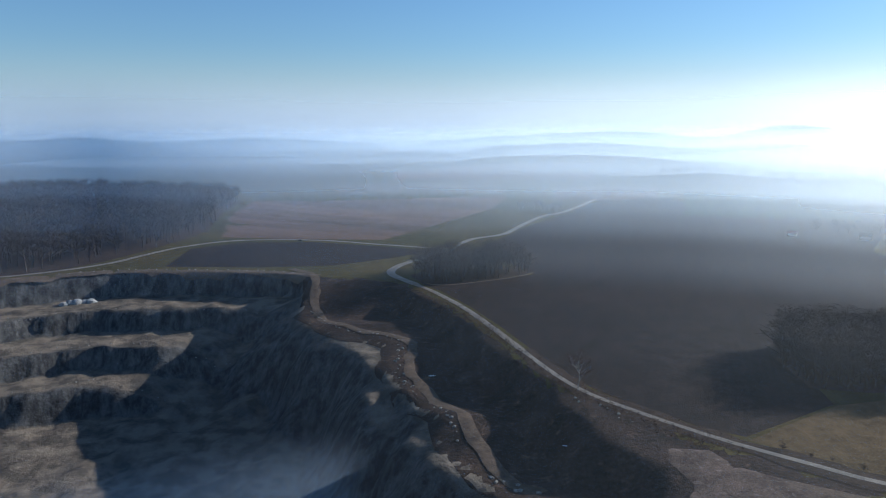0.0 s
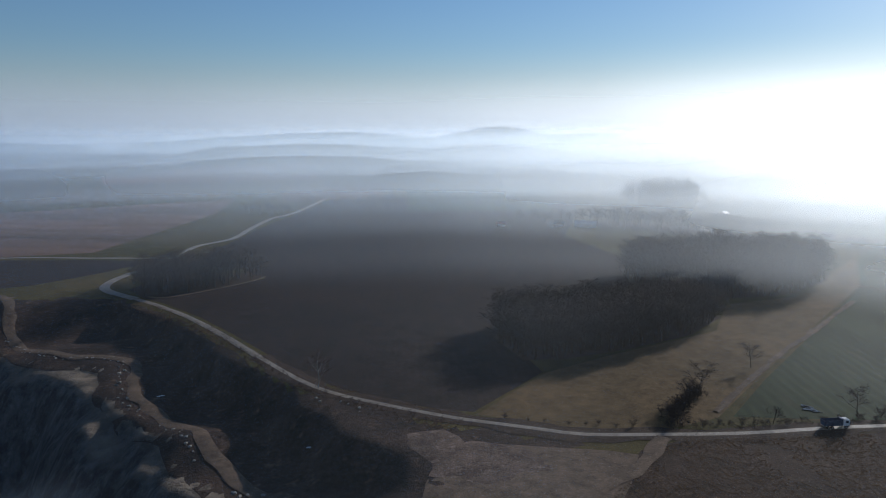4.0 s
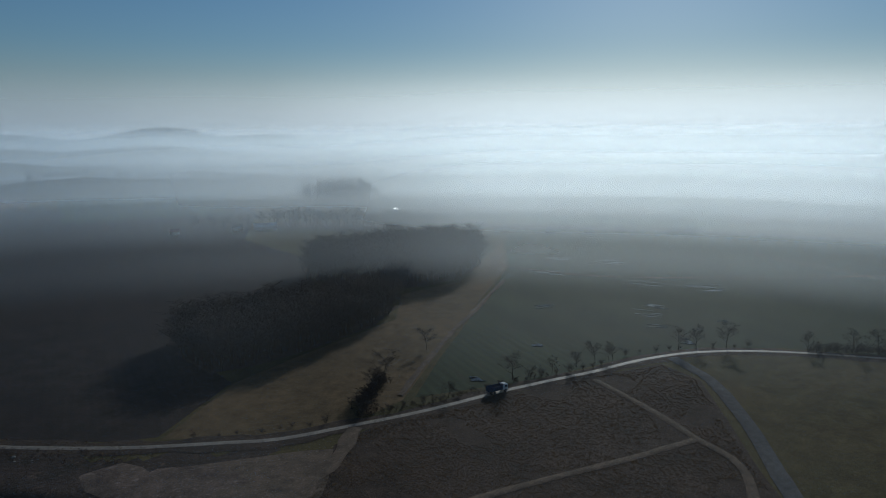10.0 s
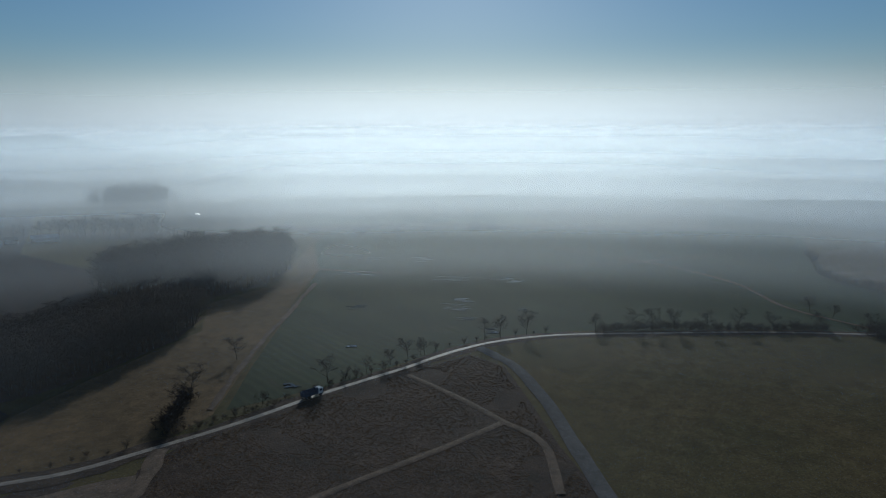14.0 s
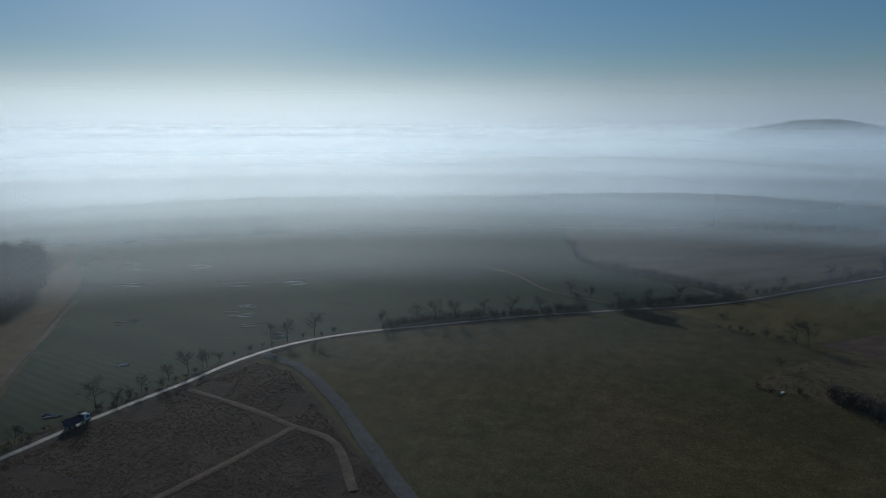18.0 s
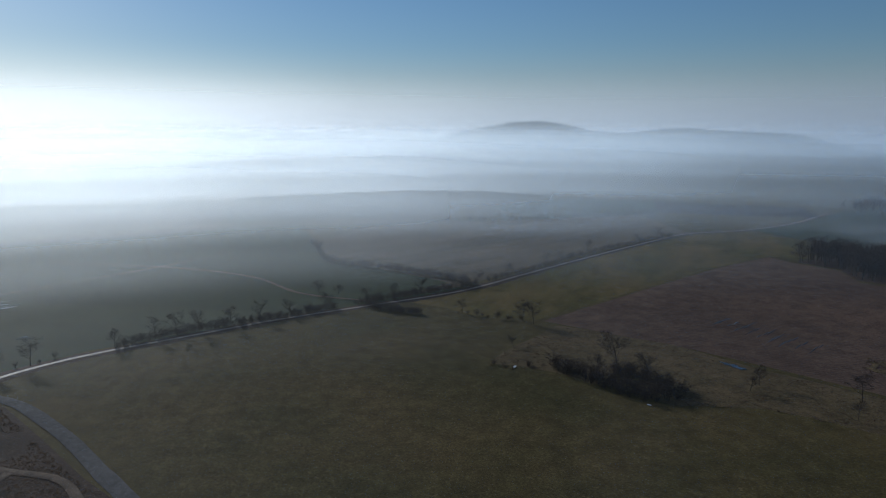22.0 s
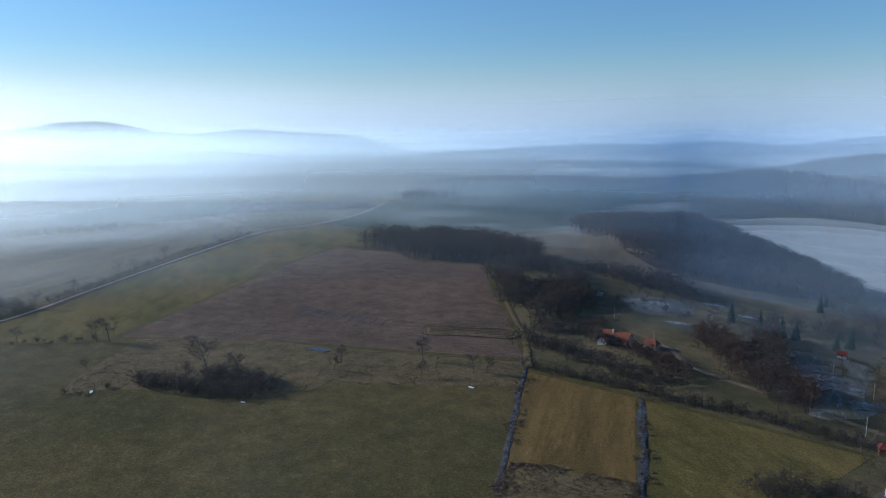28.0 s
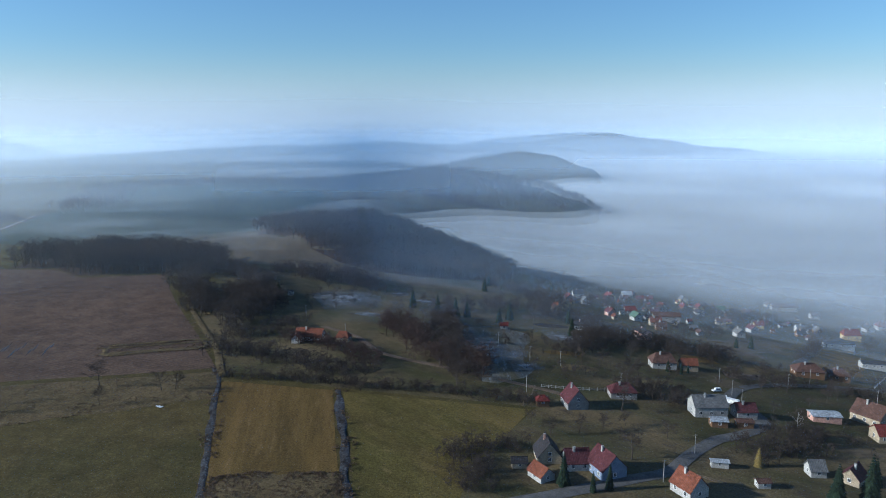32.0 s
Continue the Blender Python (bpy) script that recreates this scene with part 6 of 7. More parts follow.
def tipper_truck():
    ob = new("tipper_truck")
    bm = bmesh.new()
    box(bm, -3.9, 3.6, -0.45, 0.45, 0.75, 1.05, 0.03)
    box(bm, -4.0, -3.85, -1.1, 1.1, 0.6, 0.85, 0.02)
    part("chassis", bm, M["steel"], ob)
    bm = bmesh.new()
    box(bm, 2.0, 4.1, -1.2, 1.2, 0.9, 2.9, 0.12)
    cab = part("cab", bm, M["paint_white"], ob, "pale driver's cab")
    bm = bmesh.new()
    box(bm, 4.09, 4.13, -1.05, 1.05, 1.85, 2.65, 0.01)
    part("windscreen", bm, M["glass"], cab)
    for y in (-1.2, 1.2):
        bm = bmesh.new()
        box(bm, 2.7, 3.7, y - 0.02, y + 0.02, 1.85, 2.6, 0.01)
        part("side_window", bm, M["glass"], cab)
        bm = bmesh.new()
        box(bm, 4.0, 4.15, y * 1.12 - 0.1, y * 1.12 + 0.1, 1.9, 2.4, 0.02)
        part("mirror", bm, M["rubber"], cab)
        bm = bmesh.new()
        box(bm, 4.09, 4.15, y * 0.75 - 0.2, y * 0.75 + 0.2, 1.0, 1.25, 0.02)
        part("headlight", bm, M["glass"], cab)
    bm = bmesh.new()
    box(bm, 4.05, 4.2, -1.2, 1.2, 0.5, 0.9, 0.04)
    part("bumper", bm, M["steel"], ob)
    bm = bmesh.new()
    box(bm, -4.0, 1.8, -1.25, 1.25, 1.1, 1.25, 0.02)
    for y in (-1.25, 1.15):
        box(bm, -4.0, 1.8, y, y + 0.1, 1.2, 2.75, 0.02)
    box(bm, 1.7, 1.8, -1.25, 1.25, 1.2, 3.0, 0.02)
    box(bm, -4.05, -3.95, -1.2, 1.2, 1.2, 2.6, 0.02)
    for x in (-3.0, -1.8, -0.6, 0.6):
        for y in (-1.33, 1.25):
            box(bm, x - 0.06, x + 0.06, y, y + 0.08, 1.15, 2.75)
    bed = part("tipper_bed", bm, M["paint_blue"], ob, "blue ribbed tipper bed")
    bm = bmesh.new()
    box(bm, 1.6, 2.4, -1.2, 1.2, 2.95, 3.05, 0.02)
    part("cab_guard", bm, M["paint_blue"], bed)
    for x in (3.0, -1.6, -2.9):
        for y in (-1.05, 1.05):
            wheel(ob, x, y, 0.52, 0.32 if x > 0 else 0.55)
    return tagged(ob, "blue tipper truck with a white cab on the haul road", "truck")


truck = tipper_truck()
truck.matrix_basis = pose(149.5, 115.1, ground_z(149, 115) + 0.24, 0, 0, -17) @ Matrix.Diagonal((0.78, 0.78, 0.78, 1))


def car(px, py, heading, material, label, van=0.0):
    ob = new("parked_car")
    ob.matrix_basis = pose(px, py, ground_z(px, py) + 0.25, 0, 0, heading) @ Matrix.Diagonal((0.64, 0.64, 0.64, 1))
    bm = bmesh.new()
    box(bm, -2.1, 2.1, -0.85, 0.85, 0.3, 0.9, 0.12)
    r = bmesh.ops.create_cube(bm, size=1, matrix=Matrix.LocRotScale((-0.25 - van * 0.4, 0, 1.15 + van * 0.15), None, (2.3 + van, 1.5, 0.6 + van * 0.4)))
    for v in r["verts"]:
        if v.co.z > 1.2:
            v.co.x = -0.25 + (v.co.x + 0.25) * (0.72 + van * 0.2)
            v.co.y *= 0.86
    body = part("body", bm, material, ob)
    for y in (-0.74, 0.74):
        bm = bmesh.new()
        box(bm, -1.1, 0.6, y - 0.015, y + 0.015, 0.95, 1.3, 0.01)
        part("side_window", bm, M["glass"], body)
    for x in (-1.3, 1.3):
        for y in (-0.78, 0.78):
            wheel(ob, x, y, 0.32, 0.2)
    return tagged(ob, label, "car")


car(-10, -213, 30, M["paint_white"], "white van parked by the farmhouse", 0.6)
car(-12, -206, 100, M["paint_white"], "white car parked in the yard")
car(66, -372, 40, M["paint_white"], "white car parked by a lane", 0.3)
car(-132 + 62, -412, 20, M["paint_white"], "white car parked by the stable", 0.3)
car(-95, 461, 8, M["rubber"], "dark car on the quarry rim road", 0.5)

# long trailer with a white tarpaulin
trailer = new("trailer")
trailer.matrix_basis = pose(-12.5, -201.5, ground_z(-12, -201) + 0.2, 0, 0, -20) @ Matrix.Diagonal((0.66, 0.66, 0.66, 1))
bm = bmesh.new()
box(bm, -4.5, 4.5, -1.2, 1.2, 0.9, 2.6, 0.15)
part("tarpaulin", bm, M["paint_white"], trailer)
for wx in (-2.5, -1.3, 2.8):
    for wy in (-1.0, 1.0):
        wheel(trailer, wx, wy, 0.45, 0.28)
tagged(trailer, "white covered trailer parked behind the farmhouse", "trailer")

# pale spoil heap on the quarry bench
bm = bmesh.new()
for k in range(5):
    bmesh.ops.create_icosphere(bm, subdivisions=2, radius=1.0, matrix=Matrix.LocRotScale((k * 3.0 - 6, 0.6 * (k % 2), 0.2), None, (2.6, 2.0, 1.5 + 0.5 * (k % 3))))
for v in bm.verts:
    v.co *= 1 + 0.12 * float(lumps(v.co.x * 3, v.co.y * 3 + v.co.z * 5, 1.0, 90))
heap_me = bpy.data.meshes.new("spoil_heap")
bm.to_mesh(heap_me)
bm.free()
heap_me.materials.append(M["concrete"])
heap = new("spoil_heap", heap_me)
heap.matrix_basis = pose(-180, 336, ground_z(-180, 336) - 0.1, 0, 0, 25)
tagged(heap, "pale heap of crushed stone on a quarry bench", "heap")

# bare trees all through the village, clear of the houses
vrng = np.random.default_rng(33)
vx, vy = vrng.uniform(-130, 150, 3000), vrng.uniform(-560, -138, 3000)
homes = np.array([(o.matrix_basis.translation.x, o.matrix_basis.translation.y) for o in scene.objects if o.parent is None and "category" in o and any(c.name.startswith("roof") for c in o.children)])
near = np.min(np.hypot(vx[:, None] - homes[:, 0], vy[:, None] - homes[:, 1]), axis=1)
street = off_line(vx, vy, [(30, -126), (8, -144), (-3, -160), (-20, -187), (-13, -205), (-45, -246), (-76, -262)])
ok = (near > 7) & (street > 5) & (-0.5 * vx - 0.866 * vy > 158) & (vx < 50 - 0.18 * (vy + 180)) & (lumps(vx, vy, 30, 61) + 0.6 * lumps(vx, vy, 12, 62) > 0.04)
ok &= ~within(vx, vy, [(8, -266), (-17, -266), (-42, -311), (-57, -392), (-14, -330)]) & ~within(vx, vy, [(-40, -292), (-62, -388), (-84, -340), (-56, -256)])
vx, vy = vx[ok], vy[ok]
wood("village_undergrowth", np.column_stack([vx, vy, land(vx, vy), vrng.uniform(1.4, 2.5, len(vx)) * vrng.uniform(1.0, 2.4, len(vx))]), UNDERGROWTH, 34, M["twig"], "bare garden trees and bushes through the village", "trees")
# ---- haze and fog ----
# how opaque the morning haze is by heading, raised sunward to imitate glow
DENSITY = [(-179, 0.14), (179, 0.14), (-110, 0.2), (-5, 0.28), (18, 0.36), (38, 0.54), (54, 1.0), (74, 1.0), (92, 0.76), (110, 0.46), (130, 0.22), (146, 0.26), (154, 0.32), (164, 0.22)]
# haze tint by the cosine of the angle off the sun, glow painted in
SUN_GLOW = [(-1, (0.34, 0.42, 0.55)), (1, (0.93, 0.97, 0.96)), (-0.5, (0.50, 0.60, 0.72)), (-0.25, (0.56, 0.67, 0.79)), (0, (0.70, 0.80, 0.90)), (0.25, (0.66, 0.76, 0.85)), (0.5, (0.64, 0.73, 0.80)), (0.707, (0.66, 0.74, 0.80)), (0.906, (0.78, 0.83, 0.85))]


def haze_shell(name, radius, thick, foot, low, high, arc, least, label):
    """A curtain of thin haze round the land: the sun shines through it, its tint and opacity carry painted sun glow, it
    thins towards the ground, its top and its ends.
    """
    n, zs = 181, np.linspace(min(foot[0], -6), high, 9)
    turn = np.radians(np.linspace(arc[0], arc[1], n))
    v = [(radius * math.sin(w), radius * math.cos(w), z) for z in zs for w in turn]
    f = [[q * n + k, q * n + k + 1, (q + 1) * n + k + 1, (q + 1) * n + k] for q in range(len(zs) - 1) for k in range(n - 1)]
    m, nt, bsdf = nodes_of(name)
    where = nt.nodes.new("ShaderNodeNewGeometry").outputs["Position"]
    sep = nt.nodes.new("ShaderNodeSeparateXYZ")
    nt.links.new(where, sep.inputs[0])

    def ease(value, a, b, c=0.0, d=1.0):
        e = nt.nodes.new("ShaderNodeMapRange")
        e.interpolation_type = "SMOOTHSTEP"
        e.inputs["From Min"].default_value, e.inputs["From Max"].default_value = a, b
        e.inputs["To Min"].default_value, e.inputs["To Max"].default_value = c, d
        nt.links.new(value, e.inputs["Value"])
        return e.outputs[0]

    def dot_with(way):
        unit = nt.nodes.new("ShaderNodeVectorMath")
        unit.operation = "NORMALIZE"
        nt.links.new(where, unit.inputs[0])
        d = nt.nodes.new("ShaderNodeVectorMath")
        d.operation = "DOT_PRODUCT"
        d.inputs[1].default_value = way
        nt.links.new(unit.outputs[0], d.inputs[0])
        return d.outputs["Value"]
    middle, half = radians(sum(arc) / 2), radians(arc[1] - arc[0]) / 2
    end = None if half > 3 else ease(dot_with((math.sin(middle), math.cos(middle), 0)), math.cos(half) + 0.01, math.cos(half * 0.8))
    heading = nt.nodes.new("ShaderNodeMath")
    heading.operation = "ARCTAN2"
    nt.links.new(sep.outputs["X"], heading.inputs[0])
    nt.links.new(sep.outputs["Y"], heading.inputs[1])
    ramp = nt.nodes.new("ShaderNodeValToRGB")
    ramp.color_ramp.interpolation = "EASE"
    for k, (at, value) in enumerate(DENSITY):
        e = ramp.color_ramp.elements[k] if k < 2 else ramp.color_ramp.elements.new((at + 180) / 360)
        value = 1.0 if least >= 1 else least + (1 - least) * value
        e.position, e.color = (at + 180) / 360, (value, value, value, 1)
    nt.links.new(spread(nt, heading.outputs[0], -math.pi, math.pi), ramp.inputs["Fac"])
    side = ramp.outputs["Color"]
    mp = nt.nodes.new("ShaderNodeMapping")
    mp.inputs["Scale"].default_value = (1, 1, 1.6)
    nt.links.new(where, mp.inputs["Vector"])
    puff = ease(noise_of(nt, mp.outputs["Vector"], 1.0 / (radius * 0.35 * UNIT), 1.0, 0.5), 0.3, 0.7, 0.93 * thick, 1.06 * thick)
    share = puff
    for factor in ([end] if end else []) + [side, ease(sep.outputs["Z"], foot[0] * UNIT, foot[1] * UNIT), ease(sep.outputs["Z"], high * UNIT, low * UNIT)]:
        t = nt.nodes.new("ShaderNodeMath")
        t.operation, t.use_clamp = "MULTIPLY", True
        nt.links.new(share, t.inputs[0])
        nt.links.new(factor, t.inputs[1])
        share = t.outputs[0]
    glow_tint = nt.nodes.new("ShaderNodeValToRGB")
    for k, (at, tint) in enumerate(SUN_GLOW):
        e = glow_tint.color_ramp.elements[k] if k < 2 else glow_tint.color_ramp.elements.new((at + 1) / 2)
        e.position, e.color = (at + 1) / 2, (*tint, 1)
    nt.links.new(spread(nt, dot_with(Vector((SUN_WAY.x, SUN_WAY.y, 0)).normalized()), -1, 1), glow_tint.inputs["Fac"])
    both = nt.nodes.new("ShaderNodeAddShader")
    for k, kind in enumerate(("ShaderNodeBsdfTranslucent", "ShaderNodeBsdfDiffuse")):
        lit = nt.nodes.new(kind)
        nt.links.new(glow_tint.outputs["Color"], lit.inputs["Color"])
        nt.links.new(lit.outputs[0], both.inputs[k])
    clear = nt.nodes.new("ShaderNodeBsdfTransparent")
    mix = nt.nodes.new("ShaderNodeMixShader")
    nt.links.new(share, mix.inputs[0])
    nt.links.new(clear.outputs[0], mix.inputs[1])
    nt.links.new(both.outputs[0], mix.inputs[2])
    nt.links.new(mix.outputs[0], nt.nodes["Material Output"].inputs["Surface"])
    return tagged(new(name, mesh_of(name, v, f, m, True)), label, "haze", kind="stuff")


ROUND = (-180, 180)
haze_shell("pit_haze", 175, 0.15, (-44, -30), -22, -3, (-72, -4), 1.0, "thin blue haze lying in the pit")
# hazy veils at 112, added before the ground to lift its darks
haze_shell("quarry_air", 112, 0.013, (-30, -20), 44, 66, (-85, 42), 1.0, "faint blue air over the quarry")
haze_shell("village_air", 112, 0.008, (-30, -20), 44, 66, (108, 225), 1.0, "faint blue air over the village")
# veil that imitates sun glare over the near fields
haze_shell("sunward_air", 112, 0.007, (-30, -20), 44, 66, (20, 130), 0.0, "faint bright veil imitating sun glare and haze")
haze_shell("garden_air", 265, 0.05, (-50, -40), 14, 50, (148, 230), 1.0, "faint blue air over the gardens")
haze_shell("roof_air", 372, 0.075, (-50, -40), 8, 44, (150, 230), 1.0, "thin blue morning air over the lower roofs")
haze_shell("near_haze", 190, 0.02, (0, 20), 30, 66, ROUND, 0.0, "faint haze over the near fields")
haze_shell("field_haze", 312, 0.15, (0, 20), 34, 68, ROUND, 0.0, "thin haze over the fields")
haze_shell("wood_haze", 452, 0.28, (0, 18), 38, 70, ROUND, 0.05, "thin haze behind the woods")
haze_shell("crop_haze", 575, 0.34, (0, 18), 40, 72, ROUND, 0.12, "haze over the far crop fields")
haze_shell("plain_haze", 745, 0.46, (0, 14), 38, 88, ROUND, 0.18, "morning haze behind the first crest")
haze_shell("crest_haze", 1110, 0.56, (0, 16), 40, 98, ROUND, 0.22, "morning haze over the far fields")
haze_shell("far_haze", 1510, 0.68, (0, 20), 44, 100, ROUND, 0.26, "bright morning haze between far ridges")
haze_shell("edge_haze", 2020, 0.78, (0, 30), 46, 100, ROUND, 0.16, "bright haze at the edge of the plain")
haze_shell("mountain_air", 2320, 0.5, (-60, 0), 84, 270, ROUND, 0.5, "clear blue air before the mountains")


def mist(px, py, along, across, turn, z, thick, seed, label):
    """A thin bank of ground mist that thins out to its rim in wisps."""
    n, m = 40, 12
    g = np.arange(n) * math.tau / n
    rs = np.linspace(0.02, 1, m)
    x = np.outer(rs, np.cos(g)) * along
    y = np.outer(rs, np.sin(g)) * across
    c, q = math.cos(radians(turn)), math.sin(radians(turn))
    wx, wy = px + x * c - y * q, py + x * q + y * c
    v = np.column_stack([wx.ravel(), wy.ravel(), (land(wx, wy) * 0.5 + ground_z(px, py) * 0.5 + z + 1.5 * lumps(wx, wy, across * 0.5, seed)).ravel()])
    f = [[k * n + i, k * n + (i + 1) % n, (k + 1) * n + (i + 1) % n, (k + 1) * n + i] for k in range(m - 1) for i in range(n)]
    mat, nt, bsdf = nodes_of("ground_mist")
    ball = nt.nodes.new("ShaderNodeTexGradient")
    ball.gradient_type = "SPHERICAL"
    mp = nt.nodes.new("ShaderNodeMapping")
    mp.inputs["Location"].default_value, mp.inputs["Scale"].default_value = (-1.0, -1.0, 0.0), (2.0, 2.0, 0.0)
    nt.links.new(nt.nodes.new("ShaderNodeTexCoord").outputs["Generated"], mp.inputs["Vector"])
    nt.links.new(mp.outputs["Vector"], ball.inputs["Vector"])
    puff = spread(nt, noise_of(nt, nt.nodes.new("ShaderNodeNewGeometry").outputs["Position"], 1.6 / (across * UNIT), 4.0, 0.6), 0.32, 0.7)
    t = nt.nodes.new("ShaderNodeMath")
    t.operation = "MULTIPLY"
    nt.links.new(puff, t.inputs[0])
    soft = nt.nodes.new("ShaderNodeMapRange")
    soft.interpolation_type = "SMOOTHSTEP"
    soft.inputs["From Max"].default_value, soft.inputs["To Max"].default_value = 0.6, thick
    nt.links.new(ball.outputs["Fac"], soft.inputs["Value"])
    nt.links.new(soft.outputs[0], t.inputs[1])
    fog_shader(nt, t.outputs[0], 0.1, (0.36, 0.42, 0.50))
    return tagged(new("ground_mist", mesh_of("ground_mist", v, f, mat, True)), label, "mist", kind="stuff")


for k, (heading, away, along, across, z, thick) in enumerate(((142, 520, 100, 70, 1.5, 0.22), (138, 560, 150, 90, 3.0, 0.2), (149, 730, 120, 80, 4, 0.3), (134, 760, 160, 90, 4, 0.2), (126, 620, 160, 90, 3, 0.2), (152, 800, 140, 100, 6, 0.3), (150, 1250, 320, 170, 8, 0.4), (153, 1800, 420, 220, 12, 0.45), (145, 2000, 420, 220, 8, 0.4), (158, 2050, 300, 200, 14, 0.35), (108, 560, 200, 100, 4, 0.25), (96, 640, 200, 110, 4, 0.25),
                                                              (-16, 1560, 330, 260, 4, 0.5), (-7, 1640, 260, 240, 8, 0.45), (-24, 1700, 300, 260, 6, 0.45), (-12, 2000, 500, 260, 12, 0.45), (22, 1200, 300, 110, 3, 0.3), (10, 1620, 400, 160, 8, 0.3))):
    mist(away * math.sin(radians(heading)), away * math.cos(radians(heading)), along, across, -heading, z, thick, 130 + k, "low bank of thin ground mist over the fields")


def haze_glow_wall(name, radius, low, high, full, thick, away, glow, foot, label):
    """A round backdrop that glows as far haze: thick at the horizon, thinning upward; sun glow painted brighter towards
    the sun.
    """
    n, zs = 128, np.linspace(low, high, 12)
    v = [(radius * math.cos(math.tau * k / n), radius * math.sin(math.tau * k / n), z) for z in zs for k in range(n)]
    f = [[q * n + k, q * n + (k + 1) % n, (q + 1) * n + (k + 1) % n, (q + 1) * n + k] for q in range(len(zs) - 1) for k in range(n)]
    m, nt, bsdf = nodes_of(name)
    where = nt.nodes.new("ShaderNodeNewGeometry").outputs["Position"]
    sep = nt.nodes.new("ShaderNodeSeparateXYZ")
    nt.links.new(where, sep.inputs[0])
    fall = nt.nodes.new("ShaderNodeMapRange")
    fall.interpolation_type = "SMOOTHERSTEP"
    fall.inputs["From Min"].default_value, fall.inputs["From Max"].default_value = high * UNIT, full * UNIT
    fall.inputs["To Max"].default_value = thick
    nt.links.new(sep.outputs["Z"], fall.inputs["Value"])
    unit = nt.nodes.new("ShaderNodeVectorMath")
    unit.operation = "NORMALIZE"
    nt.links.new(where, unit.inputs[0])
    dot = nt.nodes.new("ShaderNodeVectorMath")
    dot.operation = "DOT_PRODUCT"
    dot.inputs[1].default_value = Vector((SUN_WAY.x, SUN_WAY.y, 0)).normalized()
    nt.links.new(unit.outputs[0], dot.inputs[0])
    # emission colours by angle off the sun, its glow painted in
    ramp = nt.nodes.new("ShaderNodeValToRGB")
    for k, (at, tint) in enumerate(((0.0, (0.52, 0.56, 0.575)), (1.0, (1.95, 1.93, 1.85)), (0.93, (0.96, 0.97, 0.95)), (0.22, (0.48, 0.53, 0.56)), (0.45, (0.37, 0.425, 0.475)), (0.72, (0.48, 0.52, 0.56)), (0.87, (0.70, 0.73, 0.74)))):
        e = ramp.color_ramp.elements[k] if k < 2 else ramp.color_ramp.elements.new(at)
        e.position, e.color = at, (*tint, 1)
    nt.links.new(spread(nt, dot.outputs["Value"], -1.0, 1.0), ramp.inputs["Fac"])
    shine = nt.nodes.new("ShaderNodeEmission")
    dim = nt.nodes.new("ShaderNodeMapRange")       # emission painted dimmer low down
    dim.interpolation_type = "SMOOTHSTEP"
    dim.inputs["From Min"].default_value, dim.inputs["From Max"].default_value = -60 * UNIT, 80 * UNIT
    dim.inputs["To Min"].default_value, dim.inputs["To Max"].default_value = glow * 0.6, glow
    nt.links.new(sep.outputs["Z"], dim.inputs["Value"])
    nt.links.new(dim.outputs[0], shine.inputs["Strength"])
    base = nt.nodes.new("ShaderNodeMapRange")
    base.interpolation_type = "SMOOTHSTEP"
    base.inputs["From Min"].default_value, base.inputs["From Max"].default_value = foot[0] * UNIT, foot[1] * UNIT
    nt.links.new(sep.outputs["Z"], base.inputs["Value"])
    stand = nt.nodes.new("ShaderNodeMath")
    stand.operation = "MULTIPLY"
    nt.links.new(fall.outputs[0], stand.inputs[0])
    nt.links.new(base.outputs[0], stand.inputs[1])
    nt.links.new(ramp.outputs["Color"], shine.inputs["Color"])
    clear = nt.nodes.new("ShaderNodeBsdfTransparent")
    mix = nt.nodes.new("ShaderNodeMixShader")
    thin = nt.nodes.new("ShaderNodeMapRange")
    thin.interpolation_type = "SMOOTHSTEP"
    thin.inputs["From Min"].default_value, thin.inputs["From Max"].default_value, thin.inputs["To Min"].default_value = -0.35, 0.6, away
    nt.links.new(dot.outputs["Value"], thin.inputs["Value"])
    times = nt.nodes.new("ShaderNodeMath")
    times.operation = "MULTIPLY"
    nt.links.new(stand.outputs[0], times.inputs[0])
    nt.links.new(thin.outputs[0], times.inputs[1])
    nt.links.new(times.outputs[0], mix.inputs[0])
    nt.links.new(clear.outputs[0], mix.inputs[1])
    nt.links.new(shine.outputs[0], mix.inputs[2])
    nt.links.new(mix.outputs[0], nt.nodes["Material Output"].inputs["Surface"])
    return tagged(new(name, mesh_of(name, v, f, m, True)), label, "backdrop", kind="structure")


haze_glow_wall("backdrop", 2950, -120, 470, 10, 0.97, 0.97, 0.85, (-400, -200), "glowing backdrop painted as pale winter haze along the horizon")


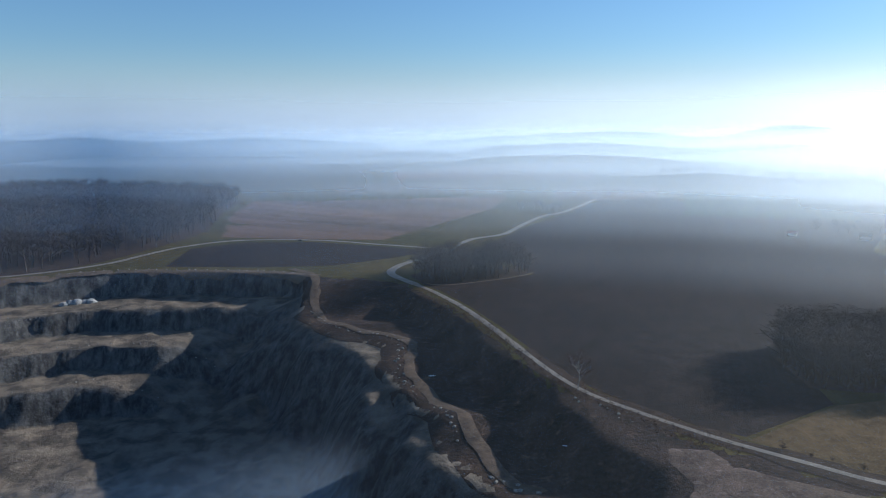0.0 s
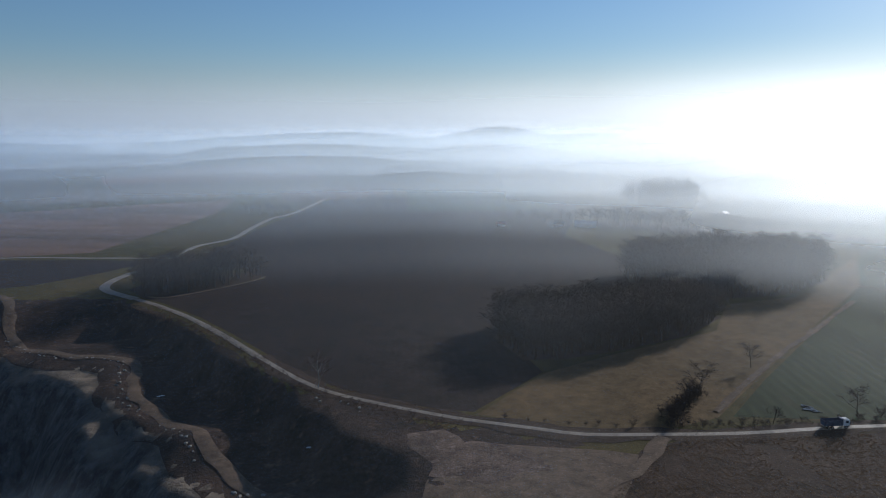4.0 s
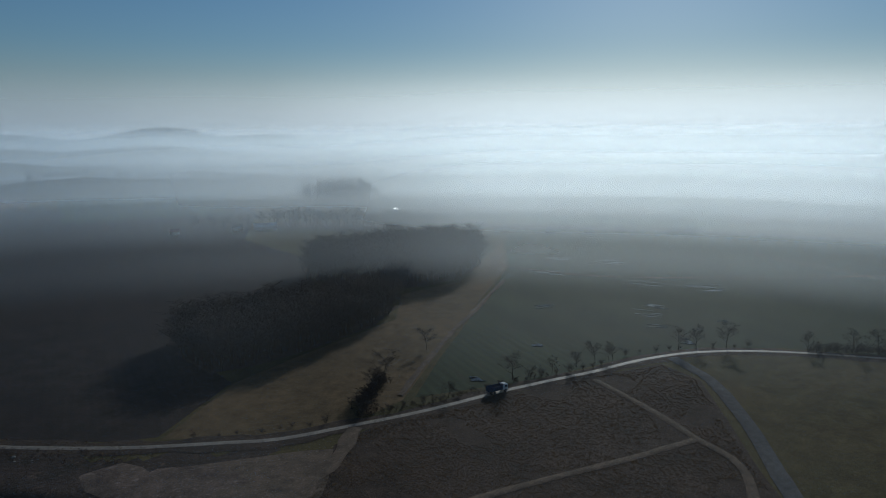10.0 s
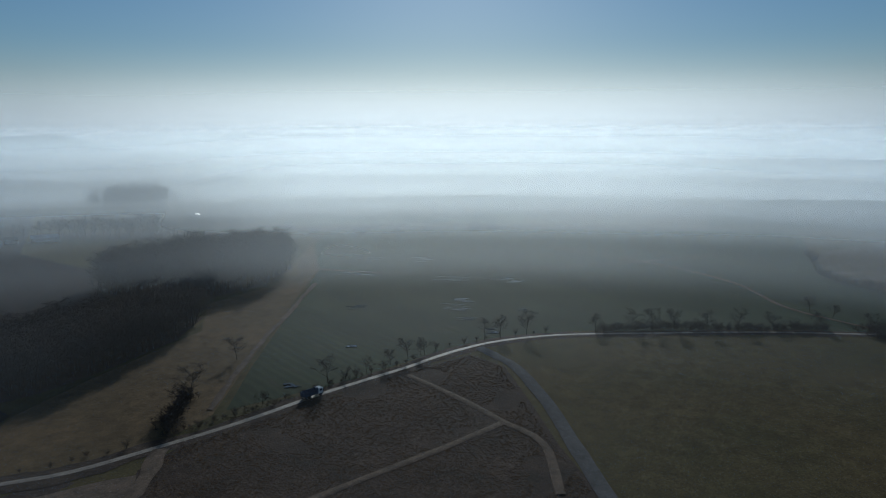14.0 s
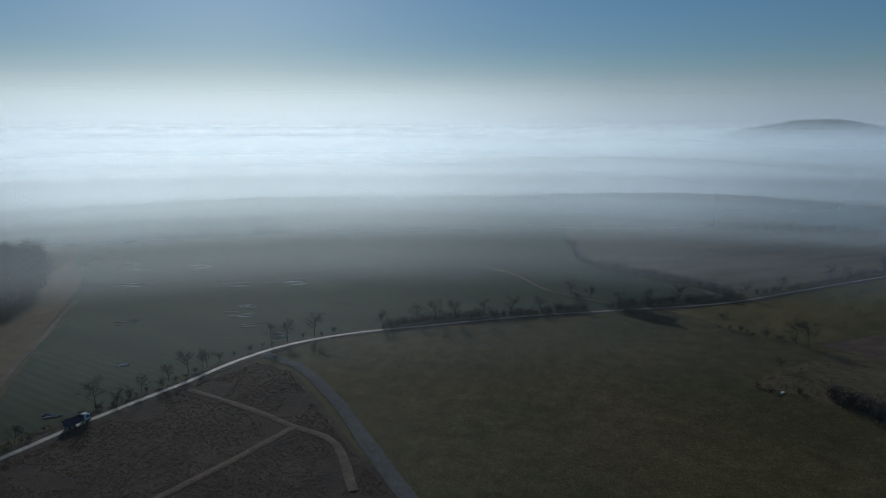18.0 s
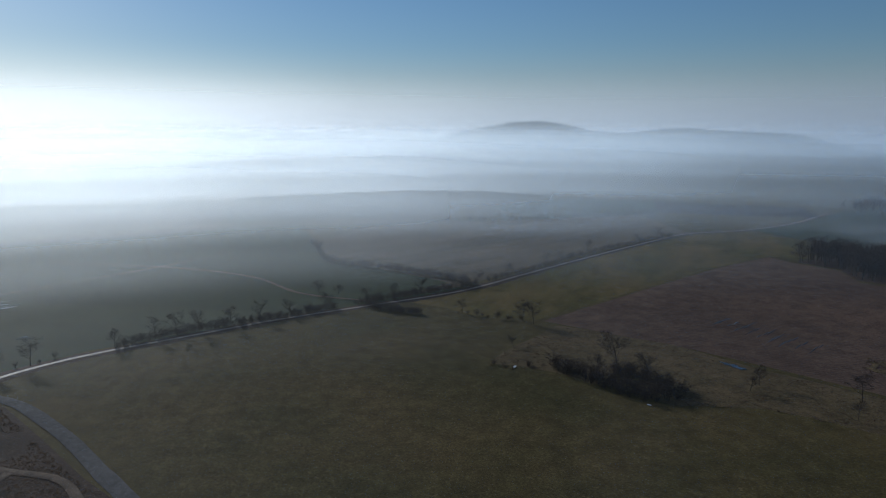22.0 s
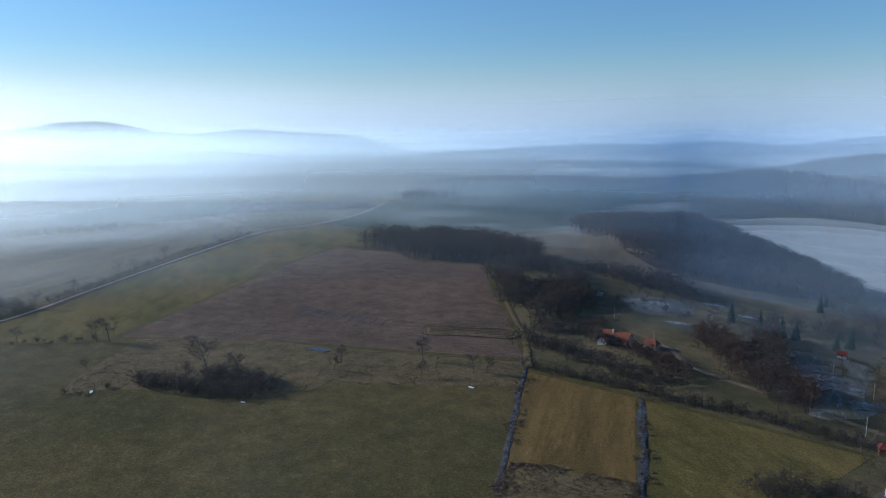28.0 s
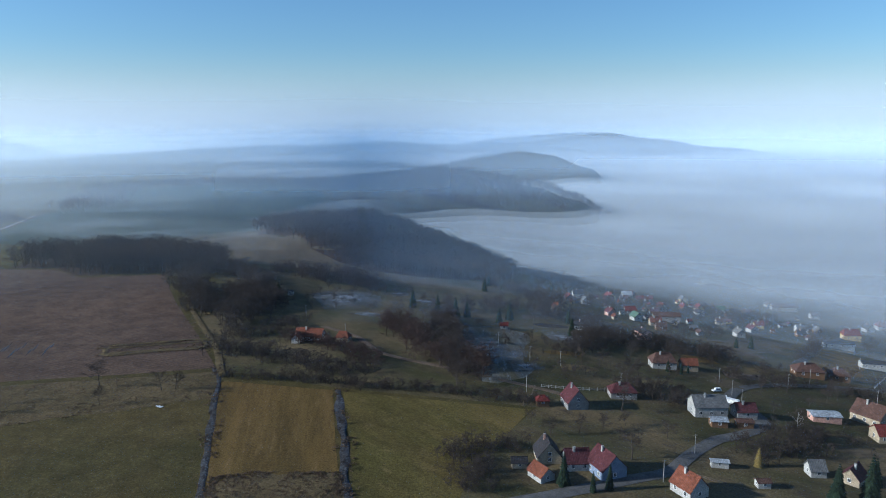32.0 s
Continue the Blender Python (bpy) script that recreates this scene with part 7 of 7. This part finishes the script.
def valley_fog(name, z, thick, near, rise, size, seed, label):
    """One sheet of the fog that fills the valley up to that height: it lies where the land is lower and thins out uphill."""
    xs = np.concatenate([-np.geomspace(2600, 1560, 6), np.arange(-1500, 700, 40), np.geomspace(700, 1500, 6)])
    ys = -np.concatenate([np.arange(330, 1500, 26), np.geomspace(1500, 2800, 9)])
    gx, gy = np.meshgrid(xs, ys)
    far = np.hypot(gx, gy)
    gz = z + 7.0 * lumps(gx, gy, 170, 71) + 1.5 * lumps(gx, gy, 60, seed) + 52 * smooth(900, 2900, far)
    low = land(gx, gy)
    gz = np.where((low < z + 26) & (gx < 90) & (gy > -640), np.maximum(gz, low + rise), gz)
    v = np.column_stack([gx.ravel(), gy.ravel(), gz.ravel()])
    n = len(xs)
    f = [[q * n + k, q * n + k + 1, (q + 1) * n + k + 1, (q + 1) * n + k] for q in range(len(ys) - 1) for k in range(n - 1)]
    m, nt, bsdf = nodes_of(name)
    where = nt.nodes.new("ShaderNodeNewGeometry").outputs["Position"]

    def along(way, a, b):
        d = nt.nodes.new("ShaderNodeVectorMath")
        d.operation = "DOT_PRODUCT"
        d.inputs[1].default_value = way
        nt.links.new(where, d.inputs[0])
        r = nt.nodes.new("ShaderNodeMapRange")
        r.interpolation_type = "SMOOTHSTEP"
        r.inputs["From Min"].default_value, r.inputs["From Max"].default_value = a * UNIT, b * UNIT
        nt.links.new(d.outputs["Value"], r.inputs["Value"])
        return r.outputs[0]

    def calc(how, a, b, c=None):
        t = nt.nodes.new("ShaderNodeMath")
        t.operation = how
        for k, value in enumerate((a, b, c)):
            if isinstance(value, (int, float)):
                t.inputs[k].default_value = value
            elif value is not None:
                nt.links.new(value, t.inputs[k])
        return t.outputs[0]
    puff = spread(nt, noise_of(nt, where, 1.0 / (size * UNIT), 5.0, 0.55), 0.3, 0.68)
    lying = calc("MULTIPLY_ADD", along((-0.32, -0.947, 0), near, near + 330), 1.7, calc("MULTIPLY_ADD", puff, 0.7, -0.7))
    share = nt.nodes.new("ShaderNodeMapRange")
    share.inputs["To Max"].default_value = thick
    nt.links.new(lying, share.inputs["Value"])
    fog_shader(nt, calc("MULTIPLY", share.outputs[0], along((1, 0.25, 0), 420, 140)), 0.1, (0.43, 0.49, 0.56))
    return tagged(new(name, mesh_of(name, v, f, m, True)), label, "fog", kind="stuff")


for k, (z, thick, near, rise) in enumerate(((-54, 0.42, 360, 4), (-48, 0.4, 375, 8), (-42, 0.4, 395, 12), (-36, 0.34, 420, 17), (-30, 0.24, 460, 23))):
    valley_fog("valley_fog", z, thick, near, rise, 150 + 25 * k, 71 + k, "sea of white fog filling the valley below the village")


# from units of the plan to metres
for ob in list(scene.objects):
    if ob.parent is None and ob.type in {"MESH", "EMPTY"}:
        ob.matrix_basis = Matrix.Scale(UNIT, 4) @ ob.matrix_basis
